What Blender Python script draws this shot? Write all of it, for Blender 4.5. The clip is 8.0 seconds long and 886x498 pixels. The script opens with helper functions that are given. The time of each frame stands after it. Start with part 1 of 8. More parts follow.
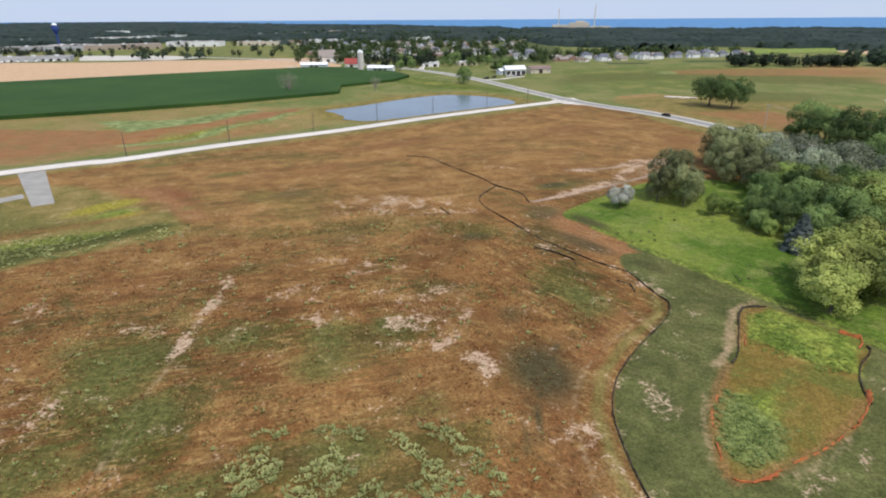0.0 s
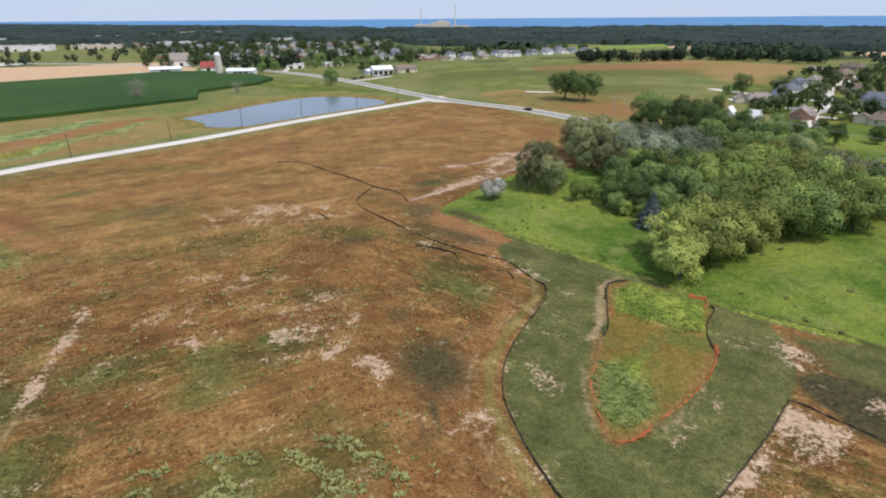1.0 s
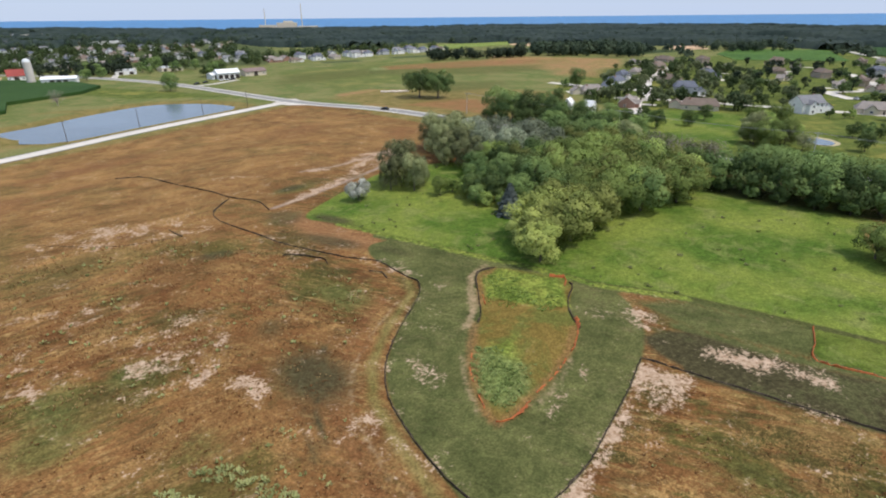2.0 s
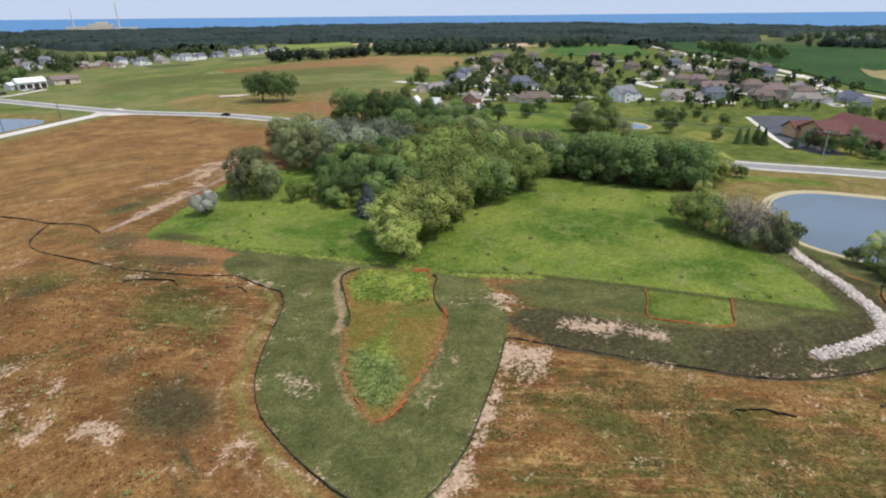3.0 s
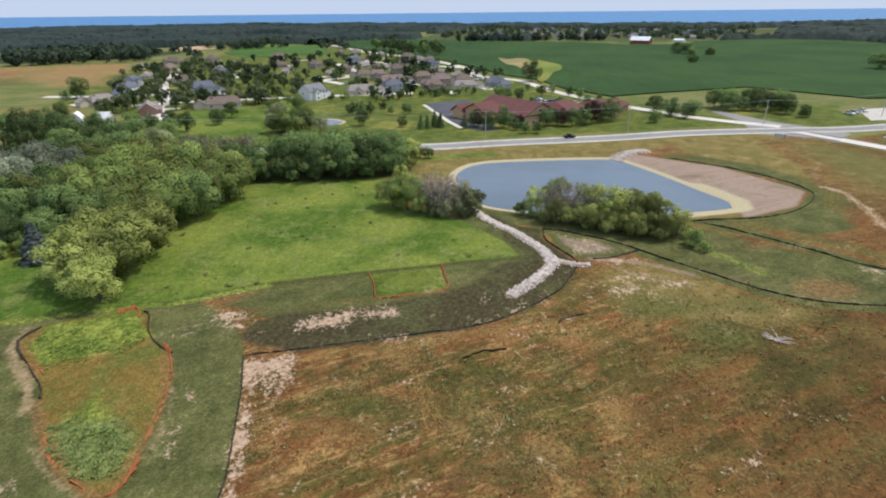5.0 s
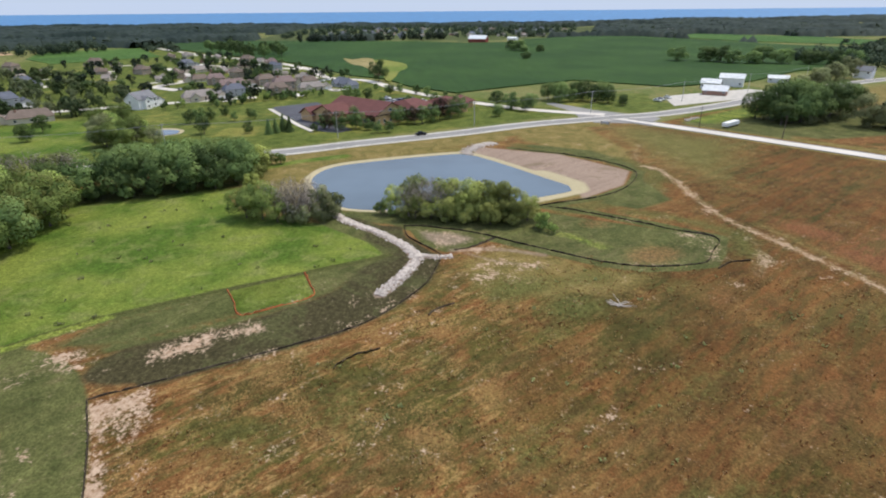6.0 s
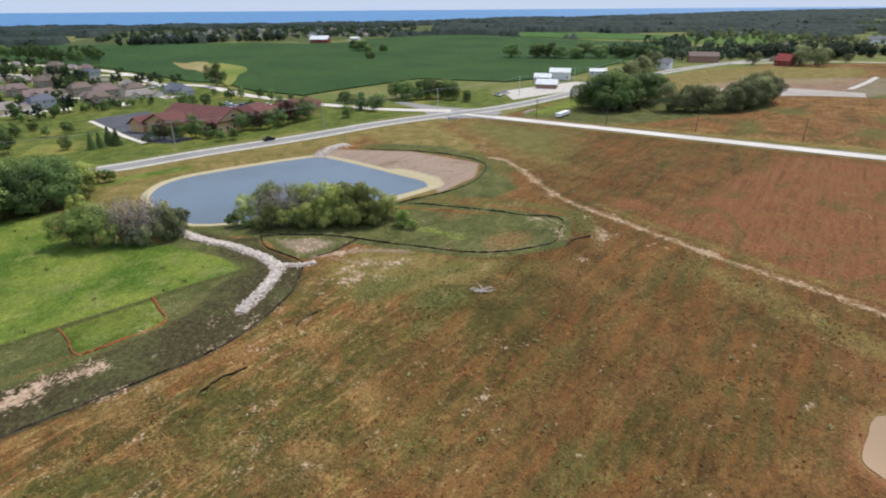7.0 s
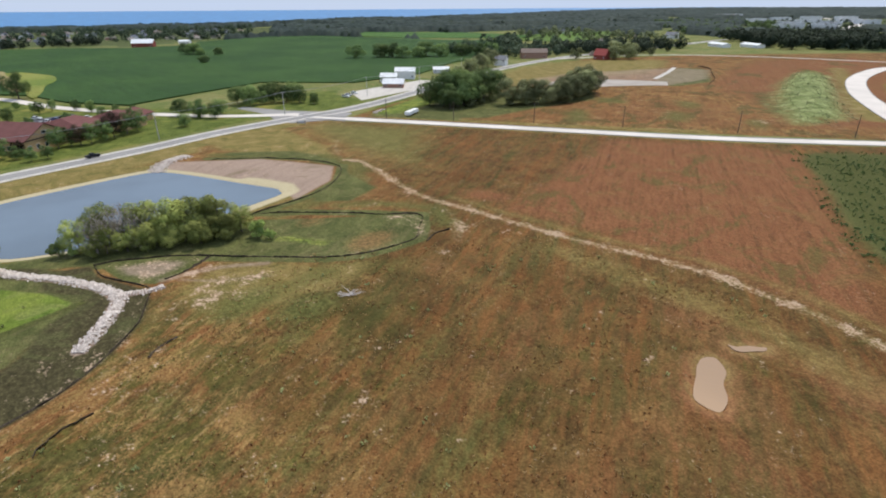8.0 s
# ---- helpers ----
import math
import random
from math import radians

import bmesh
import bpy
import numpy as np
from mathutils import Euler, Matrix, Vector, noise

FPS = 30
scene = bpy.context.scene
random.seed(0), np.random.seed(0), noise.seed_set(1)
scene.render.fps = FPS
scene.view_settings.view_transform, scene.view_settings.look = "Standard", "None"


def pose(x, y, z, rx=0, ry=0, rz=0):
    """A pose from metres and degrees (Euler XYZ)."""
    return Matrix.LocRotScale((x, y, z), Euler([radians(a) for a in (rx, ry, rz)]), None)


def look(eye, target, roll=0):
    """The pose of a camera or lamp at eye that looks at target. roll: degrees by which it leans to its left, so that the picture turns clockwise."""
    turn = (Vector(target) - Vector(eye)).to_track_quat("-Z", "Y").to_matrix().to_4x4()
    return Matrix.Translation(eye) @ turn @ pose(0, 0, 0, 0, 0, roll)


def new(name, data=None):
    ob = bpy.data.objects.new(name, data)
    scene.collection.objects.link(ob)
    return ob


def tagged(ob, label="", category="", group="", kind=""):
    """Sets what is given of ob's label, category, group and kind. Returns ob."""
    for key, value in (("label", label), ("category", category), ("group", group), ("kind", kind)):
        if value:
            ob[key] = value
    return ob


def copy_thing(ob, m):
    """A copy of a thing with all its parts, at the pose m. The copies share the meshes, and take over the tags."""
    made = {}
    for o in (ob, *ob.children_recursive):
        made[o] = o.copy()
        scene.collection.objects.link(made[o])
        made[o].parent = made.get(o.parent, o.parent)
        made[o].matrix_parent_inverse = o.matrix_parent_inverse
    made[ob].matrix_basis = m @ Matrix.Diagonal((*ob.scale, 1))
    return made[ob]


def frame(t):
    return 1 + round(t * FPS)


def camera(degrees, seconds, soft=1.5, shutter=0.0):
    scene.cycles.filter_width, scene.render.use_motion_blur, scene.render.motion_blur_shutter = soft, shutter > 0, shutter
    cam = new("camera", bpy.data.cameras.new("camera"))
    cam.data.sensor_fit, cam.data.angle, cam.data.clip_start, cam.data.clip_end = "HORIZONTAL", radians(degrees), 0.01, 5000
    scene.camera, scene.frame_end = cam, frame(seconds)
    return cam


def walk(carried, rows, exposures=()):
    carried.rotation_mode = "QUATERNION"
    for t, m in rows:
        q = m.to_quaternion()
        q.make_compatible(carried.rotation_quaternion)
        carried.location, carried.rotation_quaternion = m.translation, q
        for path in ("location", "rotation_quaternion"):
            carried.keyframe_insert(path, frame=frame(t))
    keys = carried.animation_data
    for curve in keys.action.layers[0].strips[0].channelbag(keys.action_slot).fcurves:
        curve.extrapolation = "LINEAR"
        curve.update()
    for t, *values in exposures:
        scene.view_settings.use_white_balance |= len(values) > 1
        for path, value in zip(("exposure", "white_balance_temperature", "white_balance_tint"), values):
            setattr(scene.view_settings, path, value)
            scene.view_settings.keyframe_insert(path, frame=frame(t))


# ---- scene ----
cam = camera(77.62, 8.0, 2.0)
PATH = [
    (0, (0.000, 0.000, 50.000), (-0.000, 91.964, 10.724), -0.342),
    (0.5, (0.165, 0.038, 50.073), (10.428, 91.389, 10.708), -0.332),
    (1, (0.340, 0.055, 50.137), (21.123, 89.578, 10.722), -0.409),
    (1.5, (0.522, 0.039, 50.187), (32.100, 86.311, 10.690), -0.515),
    (3, (0.913, -0.520, 50.170), (63.152, 66.850, 10.324), -0.554),
    (3.5, (0.976, -0.802, 50.147), (71.522, 57.752, 10.212), -0.659),
    (4, (1.033, -1.079, 50.127), (78.675, 47.605, 10.108), -0.688),
    (4.5, (1.072, -1.344, 50.117), (84.421, 36.628, 9.979), -0.652),
    (6, (0.956, -2.087, 50.185), (92.356, 0.731, 9.712), -0.522),
    (6.5, (0.775, -2.279, 50.231), (91.686, -11.632, 9.639), -0.473),
    (7, (0.569, -2.452, 50.283), (89.408, -23.750, 9.613), -0.430),
    (7.5, (0.367, -2.619, 50.337), (85.558, -35.503, 9.579), -0.416),
    (8, (0.186, -2.794, 50.396), (80.266, -46.636, 9.590), -0.421),
]
walk(cam, [(t, look(eye, target, roll)) for t, eye, target, roll in PATH])

# ---- light ----
SUN_DIR = Vector((0.6, -0.8, 1.8)).normalized()   # towards the sun, which stands in the south
sun_data = bpy.data.lights.new("sun", "SUN")
sun_data.energy, sun_data.angle, sun_data.color = 3.35, radians(0.6), (1.0, 0.94, 0.84)
sun = new("sun", sun_data)
sun.matrix_world = look((0, 0, 200), Vector((0, 0, 200)) - SUN_DIR)
world = bpy.data.worlds.new("world")
scene.world = world
world.use_nodes = True
wn = world.node_tree
sky = wn.nodes.new("ShaderNodeTexSky")
sky.sky_type, sky.sun_disc = "NISHITA", False
sky.sun_elevation = math.asin(SUN_DIR.z)
sky.sun_rotation = math.atan2(SUN_DIR.x, SUN_DIR.y)
sky.altitude, sky.air_density, sky.dust_density, sky.ozone_density = 200, 1.0, 0.2, 2.5
# thin high cloud and summer haze over the blue
wc = wn.nodes.new("ShaderNodeTexCoord")
wm = wn.nodes.new("ShaderNodeMapping")
wm.inputs["Scale"].default_value = (1.0, 1.0, 7.0)
wn.links.new(wc.outputs["Generated"], wm.inputs["Vector"])
cloud = wn.nodes.new("ShaderNodeTexNoise")
cloud.inputs["Scale"].default_value, cloud.inputs["Detail"].default_value, cloud.inputs["Roughness"].default_value = 2.2, 5, 0.55
wn.links.new(wm.outputs[0], cloud.inputs["Vector"])
amount = wn.nodes.new("ShaderNodeMapRange")
for key, value in (("From Min", 0.35), ("From Max", 0.75), ("To Min", 0.90), ("To Max", 0.985)):
    amount.inputs[key].default_value = value
wn.links.new(cloud.outputs["Fac"], amount.inputs["Value"])
blend = wn.nodes.new("ShaderNodeMix")
blend.data_type = "RGBA"
tint = [i for i in blend.inputs if i.type == "RGBA"]
wn.links.new(amount.outputs[0], blend.inputs[0])
wn.links.new(sky.outputs[0], tint[0])
tint[1].default_value = (5.2, 6.25, 8.3, 1)
wn.links.new([o for o in blend.outputs if o.type == "RGBA"][0], wn.nodes["Background"].inputs[0])
wn.nodes["Background"].inputs[1].default_value = 0.105
scene.view_settings.exposure = 0.0

# ---- materials ----
class Nodes:
    """A short hand for building one material's nodes."""

    def __init__(self, name):
        self.m = bpy.data.materials.new(name)
        self.m.use_nodes = True
        self.t = self.m.node_tree
        self.b = self.t.nodes["Principled BSDF"]
        self.b.inputs["Specular IOR Level"].default_value = 0.25
        self.pos = self.t.nodes.new("ShaderNodeNewGeometry")

    def put(self, socket, value):
        if isinstance(value, bpy.types.NodeSocket):
            self.t.links.new(value, socket)
        elif isinstance(value, (tuple, list)) and len(value) == 3 and socket.type == "RGBA":
            socket.default_value = (*value, 1)
        else:
            socket.default_value = value

    def attr(self, name):
        n = self.t.nodes.new("ShaderNodeAttribute")
        n.attribute_name = name
        return n.outputs["Fac"]

    def rand(self):
        return self.t.nodes.new("ShaderNodeObjectInfo").outputs["Random"]

    def island(self):
        return self.pos.outputs["Random Per Island"]

    def where(self, stretch=1.0, turn=0.0, local=False):
        """Places, drawn out by stretch along the direction turn."""
        n = self.t.nodes.new("ShaderNodeMapping")
        n.vector_type = "TEXTURE"
        if local:
            src = self.t.nodes.new("ShaderNodeTexCoord").outputs["Object"]
        else:
            src = self.pos.outputs["Position"]
        self.t.links.new(src, n.inputs["Vector"])
        n.inputs["Scale"].default_value = (stretch, 1, 1)
        n.inputs["Rotation"].default_value = (0, 0, turn)
        return n.outputs["Vector"]

    def noise(self, scale, detail=3.0, rough=0.55, at=None, warp=0.0):
        n = self.t.nodes.new("ShaderNodeTexNoise")
        self.t.links.new(at or self.pos.outputs["Position"], n.inputs["Vector"])
        n.inputs["Scale"].default_value = scale
        n.inputs["Detail"].default_value = detail
        n.inputs["Roughness"].default_value = rough
        n.inputs["Distortion"].default_value = warp
        return n.outputs["Fac"]

    def math(self, op, a, b=0.0, clamp=False):
        n = self.t.nodes.new("ShaderNodeMath")
        n.operation, n.use_clamp = op, clamp
        self.put(n.inputs[0], a)
        self.put(n.inputs[1], b)
        return n.outputs[0]

    def step(self, v, lo, hi, to_lo=0.0, to_hi=1.0):
        n = self.t.nodes.new("ShaderNodeMapRange")
        n.interpolation_type = "SMOOTHSTEP"
        for k, x in zip(("Value", "From Min", "From Max", "To Min", "To Max"), (v, lo, hi, to_lo, to_hi)):
            self.put(n.inputs[k], x)
        return n.outputs[0]

    def mix(self, f, a, b, blend="MIX"):
        n = self.t.nodes.new("ShaderNodeMix")
        n.data_type, n.blend_type = "RGBA", blend
        ins = [i for i in n.inputs if i.type == "RGBA"]
        self.put(n.inputs[0], f)
        self.put(ins[0], a)
        self.put(ins[1], b)
        return [o for o in n.outputs if o.type == "RGBA"][0]

    def shade(self, colour, f, lo, hi):
        """The colour times lo to hi, as f goes from 0 to 1."""
        n = self.t.nodes.new("ShaderNodeVectorMath")
        n.operation = "SCALE"
        self.put(n.inputs[0], colour)
        self.put(n.inputs["Scale"], self.step(f, 0.25, 0.75, lo, hi))
        return n.outputs[0]

    def done(self, colour, rough=0.9, bump=None, deep=0.05, dist=1.0, metal=0.0):
        self.put(self.b.inputs["Base Color"], colour)
        self.put(self.b.inputs["Roughness"], rough)
        self.b.inputs["Metallic"].default_value = metal
        if bump is not None:
            n = self.t.nodes.new("ShaderNodeBump")
            n.inputs["Strength"].default_value = dist
            n.inputs["Distance"].default_value = deep
            self.t.links.new(bump, n.inputs["Height"])
            self.t.links.new(n.outputs[0], self.b.inputs["Normal"])
        return self.m


def plain(name, colour, rough=0.8, vary=0.15, scale=1.5, grain=14.0, metal=0.0, local=True):
    """A painted, moulded or plastered surface with stains at one scale and grain at another."""
    k = Nodes(name)
    at = k.where(local=local)
    c = k.shade(colour, k.noise(scale, 3, at=at), 1 - vary, 1 + vary)
    c = k.shade(c, k.noise(grain, 2, at=at), 1 - vary * 0.5, 1 + vary * 0.5)
    return k.done(c, rough, k.noise(grain, 2, at=at), 0.01, 0.4, metal)


def leaf_material(name, dark, light, third=None, clump=0.0):
    """Foliage: sprays that differ a little, clumps and whole trees that differ more."""
    k = Nodes(name)
    k.b.inputs["Specular IOR Level"].default_value = 0.12
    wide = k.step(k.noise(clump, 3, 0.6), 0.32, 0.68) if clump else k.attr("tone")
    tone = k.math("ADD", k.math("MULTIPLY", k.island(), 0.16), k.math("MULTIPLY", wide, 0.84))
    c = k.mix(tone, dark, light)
    if third:
        c = k.mix(k.step(k.noise(0.35, 2), 0.45, 0.62), c, third)
    c = k.shade(c, k.rand(), 0.62, 1.32)
    k.done(c, 0.75)
    tr = k.t.nodes.new("ShaderNodeBsdfTranslucent")
    k.t.links.new(c, tr.inputs["Color"])
    mx = k.t.nodes.new("ShaderNodeMixShader")
    mx.inputs[0].default_value = 0.25
    k.t.links.new(k.b.outputs[0], mx.inputs[1])
    k.t.links.new(tr.outputs[0], mx.inputs[2])
    k.t.links.new(mx.outputs[0], k.t.nodes["Material Output"].inputs[0])
    return k.m


LEAF = {
    "green": leaf_material("leaf_green", (0.101, 0.160, 0.042), (0.322, 0.398, 0.112)),
    "dark": leaf_material("leaf_dark", (0.059, 0.106, 0.037), (0.193, 0.267, 0.087)),
    "lime": leaf_material("leaf_lime", (0.165, 0.215, 0.053), (0.456, 0.486, 0.143)),
    "silver": leaf_material("leaf_silver", (0.160, 0.193, 0.121), (0.386, 0.421, 0.292)),
    "grey": leaf_material("leaf_grey", (0.138, 0.163, 0.073), (0.316, 0.333, 0.158)),
    "purple": leaf_material("leaf_purple", (0.18, 0.155, 0.13), (0.34, 0.30, 0.25)),
    "maroon": leaf_material("leaf_maroon", (0.045, 0.038, 0.024), (0.10, 0.07, 0.045)),
    "spruce": leaf_material("leaf_spruce", (0.105, 0.135, 0.125), (0.245, 0.290, 0.270)),
    "white": leaf_material("leaf_white", (0.25, 0.26, 0.22), (0.48, 0.48, 0.42)),
    "willow": leaf_material("leaf_willow", (0.132, 0.165, 0.046), (0.374, 0.386, 0.115)),
}
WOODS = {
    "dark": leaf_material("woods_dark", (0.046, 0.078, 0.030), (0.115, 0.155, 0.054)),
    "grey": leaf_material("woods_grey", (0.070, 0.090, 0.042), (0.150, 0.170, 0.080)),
    # bluer leaf colour, painted in place of haze on distant trees
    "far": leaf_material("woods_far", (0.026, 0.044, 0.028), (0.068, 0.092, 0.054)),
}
# the canopy's blue is haze over distance put into the leaf colour
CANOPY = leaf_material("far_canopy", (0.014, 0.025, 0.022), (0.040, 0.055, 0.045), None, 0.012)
BARK = plain("bark", (0.12, 0.10, 0.085), 0.95, 0.3, 3.0, 20.0)
DEADBARK = plain("bark_dead", (0.30, 0.25, 0.22), 0.95, 0.2, 3.0, 20.0)


def ground_material():
    k = Nodes("ground")
    k.b.inputs["Specular IOR Level"].default_value = 0.08
    big, mid, fine = k.noise(0.035, 4, 0.6), k.noise(0.16, 5, 0.62, warp=0.6), k.noise(1.1, 4, 0.65)
    speck, clod = k.noise(3.2, 3, 0.7), k.math("ADD", k.math("MULTIPLY", k.noise(0.55, 5, 0.7, warp=0.5), 0.45), k.math("MULTIPLY", k.noise(2.2, 4, 0.7), 0.55))
    weed = k.noise(0.085, 6, 0.68, warp=0.9)
    west = k.attr("west")
    streak = k.math("ADD", k.math("MULTIPLY", k.noise(0.55, 5, 0.65, k.where(5.0, radians(14)), 0.3), west),
                    k.math("MULTIPLY", k.noise(0.6, 5, 0.65, k.where(6.0, radians(132)), 0.2), k.math("SUBTRACT", 1.0, west)))

    def drawn(scale, stretch, detail=5, rough=0.7, warp=0.5):
        """Noise drawn out along the way the land was worked."""
        a = k.math("MULTIPLY", k.noise(scale, detail, rough, k.where(stretch, radians(14)), warp), west)
        return k.math("ADD", a, k.math("MULTIPLY", k.noise(scale, detail, rough, k.where(stretch, radians(132)), warp), k.math("SUBTRACT", 1.0, west)))

    def edge(name, wobble=0.55, width=0.16):
        m = k.attr(name)
        both = k.math("ADD", k.math("MULTIPLY", fine, 0.6), k.math("MULTIPLY", mid, 0.4))
        s = k.math("ADD", m, k.math("MULTIPLY", k.math("SUBTRACT", both, 0.5), wobble))
        return k.step(s, 0.5 - width, 0.5 + width)

    # farmland and rough grass
    c = k.mix(k.step(big, 0.35, 0.65), (0.108, 0.138, 0.038), (0.182, 0.178, 0.066))
    c = k.mix(k.step(mid, 0.50, 0.68), c, (0.20, 0.175, 0.068))
    # floor of the far woods
    c = k.mix(k.attr("woodland"), c, k.mix(mid, (0.030, 0.048, 0.020), (0.062, 0.085, 0.034)))
    # stubble
    tan = k.mix(k.step(streak, 0.3, 0.7), (0.44, 0.29, 0.18), (0.55, 0.38, 0.245))
    c = k.mix(edge("tan", 0.3), c, tan)
    # mown lawn
    lawn = k.mix(k.step(mid, 0.3, 0.7), (0.080, 0.112, 0.022), (0.135, 0.155, 0.036))
    lawn = k.shade(k.mix(k.step(big, 0.52, 0.7), lawn, (0.23, 0.218, 0.055)), mid, 0.78, 1.05)
    c = k.mix(edge("lawn", 0.3), c, lawn)
    # dry weeds of the building land
    dry = k.mix(k.step(mid, 0.32, 0.64), (0.178, 0.077, 0.028), (0.240, 0.121, 0.044))
    dry = k.mix(k.step(streak, 0.50, 0.66, 0.0, 0.5), dry, (0.29, 0.18, 0.062))
    dry = k.mix(k.step(streak, 0.48, 0.34, 0.0, 0.35), dry, (0.10, 0.05, 0.02))
    green = k.mix(fine, (0.050, 0.062, 0.014), (0.112, 0.114, 0.028))
    more = k.math("ADD", k.math("MULTIPLY", k.attr("weeds"), 0.15), k.math("MULTIPLY", k.attr("south"), 0.025))
    grit = k.math("ADD", k.math("MULTIPLY", drawn(0.5, 2.2), 0.5), k.math("MULTIPLY", drawn(0.8, 9.0), 0.5))
    lots = k.math("ADD", k.math("ADD", k.math("MULTIPLY", weed, 0.45), k.math("MULTIPLY", grit, 0.55)), more)
    dry = k.mix(k.step(lots, 0.52, 0.63, 0.0, 0.80), dry, green)
    dry = k.mix(k.step(k.math("ADD", k.math("MULTIPLY", drawn(0.95, 2.4, 5, 0.72, 0.4), 0.55), k.math("MULTIPLY", drawn(1.0, 10.0), 0.45)), 0.515, 0.61, 0.0, 0.72), dry, k.mix(k.attr("south"), (0.41, 0.265, 0.105), (0.29, 0.175, 0.062)))
    dark = k.math("SUBTRACT", drawn(0.36, 2.6), k.math("MULTIPLY", k.attr("south"), 0.06))
    dry = k.mix(k.step(dark, 0.47, 0.36, 0.0, 0.65), dry, (0.095, 0.062, 0.024))
    # broad olive patches with ragged edges, and short golden stalks between them
    patch = k.math("ADD", k.math("MULTIPLY", drawn(0.06, 1.8, 6, 0.62, 0.8), 0.72), k.math("MULTIPLY", drawn(0.7, 3.0), 0.28))
    patch = k.math("ADD", patch, k.math("ADD", k.math("MULTIPLY", k.attr("south"), 0.006), k.math("MULTIPLY", k.attr("weeds"), 0.045)))
    olive = k.mix(fine, (0.058, 0.057, 0.016), (0.108, 0.098, 0.031))
    dry = k.mix(k.math("MULTIPLY", k.step(patch, 0.528, 0.59, 0.0, 0.72), k.math("SUBTRACT", 1.0, k.math("MULTIPLY", k.attr("south"), 0.40))), dry, olive)
    stalk = k.math("ADD", k.math("MULTIPLY", k.noise(2.6, 3, 0.7, None, 0.8), 0.5), k.math("MULTIPLY", k.noise(0.10, 5, 0.62, None, 0.8), 0.5))
    dry = k.mix(k.math("MULTIPLY", k.step(stalk, 0.525, 0.60, 0.0, 0.72), k.math("SUBTRACT", 1.0, k.math("MULTIPLY", k.attr("south"), 0.55))), dry, (0.37, 0.225, 0.085))
    bleached = k.math("MULTIPLY", k.attr("straw"), k.step(k.math("ADD", k.math("MULTIPLY", mid, 0.5), k.math("MULTIPLY", drawn(0.3, 6.0), 0.5)), 0.38, 0.62, 0.25, 0.85))
    dry = k.mix(bleached, dry, (0.36, 0.205, 0.078))
    dry = k.mix(k.math("MULTIPLY", k.attr("south"), k.step(mid, 0.38, 0.64, 0.05, 0.45)), dry, (0.170, 0.112, 0.036))
    # long streaks left by the plough
    dry = k.mix(k.math("MULTIPLY", k.attr("south"), k.step(drawn(0.24, 9.0, 4, 0.6, 0.3), 0.50, 0.62, 0.0, 0.65)), dry, (0.250, 0.110, 0.038))
    dry = k.mix(k.math("MULTIPLY", k.attr("south"), k.step(drawn(0.17, 7.0, 5, 0.65, 0.4), 0.53, 0.65, 0.0, 0.6)), dry, (0.092, 0.092, 0.028))
    # darker and paler stretches, many metres wide
    dry = k.shade(dry, k.noise(0.045, 5, 0.68, None, 1.4), 0.76, 1.20)
    dry = k.shade(dry, drawn(0.11, 4.0, 4, 0.65, 0.8), 0.84, 1.14)
    dry = k.shade(dry, k.attr("south"), 0.80, 0.66)
    c = k.mix(edge("site"), c, dry)
    # bare red-brown tilth
    rust = k.mix(k.step(streak, 0.3, 0.7), (0.160, 0.067, 0.030), (0.205, 0.093, 0.041))
    rows = k.noise(0.6, 3, 0.5, k.where(40.0, radians(131)))
    rust = k.mix(k.math("MULTIPLY", k.step(rows, 0.50, 0.66, 0.0, 0.75), k.step(mid, 0.36, 0.62)), rust, (0.100, 0.048, 0.020))
    rust = k.mix(k.step(weed, 0.50, 0.68, 0.0, 0.6), rust, (0.17, 0.108, 0.040))
    rust = k.mix(k.step(patch, 0.53, 0.62, 0.0, 0.62), rust, olive)
    c = k.mix(edge("rust", 0.7, 0.40), c, rust)
    # loose tan dirt
    dirt = k.mix(k.step(streak, 0.3, 0.7), (0.25, 0.135, 0.062), (0.34, 0.21, 0.10))
    dirt = k.mix(k.step(weed, 0.46, 0.6, 0.0, 0.8), dirt, (0.20, 0.175, 0.055))
    c = k.mix(edge("dirt", 0.6, 0.3), c, dirt)
    # long yellow grass
    yel = k.mix(k.step(mid, 0.3, 0.7), (0.132, 0.116, 0.034), (0.240, 0.178, 0.066))
    c = k.mix(edge("yellow", 0.6, 0.25), c, yel)
    # soft green turf in the dry land
    turf = k.mix(k.step(fine, 0.3, 0.7), (0.068, 0.079, 0.022), (0.124, 0.124, 0.038))
    turf = k.mix(k.step(mid, 0.55, 0.70, 0.0, 0.5), turf, (0.20, 0.15, 0.06))
    c = k.mix(k.math("MULTIPLY", edge("turf", 1.5, 0.40), 0.74), c, turf)
    # bare brown earth
    earth = k.mix(k.step(streak, 0.3, 0.7), (0.205, 0.098, 0.042), (0.280, 0.150, 0.068))
    earth = k.mix(k.step(weed, 0.50, 0.64, 0.0, 0.6), earth, (0.17, 0.14, 0.05))
    c = k.mix(edge("earth", 0.7, 0.3), c, earth)
    # wet meadow
    mea = k.mix(k.step(big, 0.38, 0.62), (0.068, 0.118, 0.017), (0.168, 0.202, 0.038))
    mea = k.mix(k.step(mid, 0.48, 0.68, 0.0, 0.75), mea, (0.175, 0.195, 0.056))
    mea = k.shade(mea, k.noise(0.5, 4, 0.7), 0.82, 1.18)
    c = k.mix(edge("meadow", 0.4, 0.14), c, mea)
    # sown grass of the swale
    swa = k.mix(k.step(mid, 0.3, 0.7), (0.068, 0.077, 0.025), (0.118, 0.121, 0.042))
    swa = k.mix(k.step(lots, 0.50, 0.66, 0.0, 0.7), swa, (0.165, 0.138, 0.064))
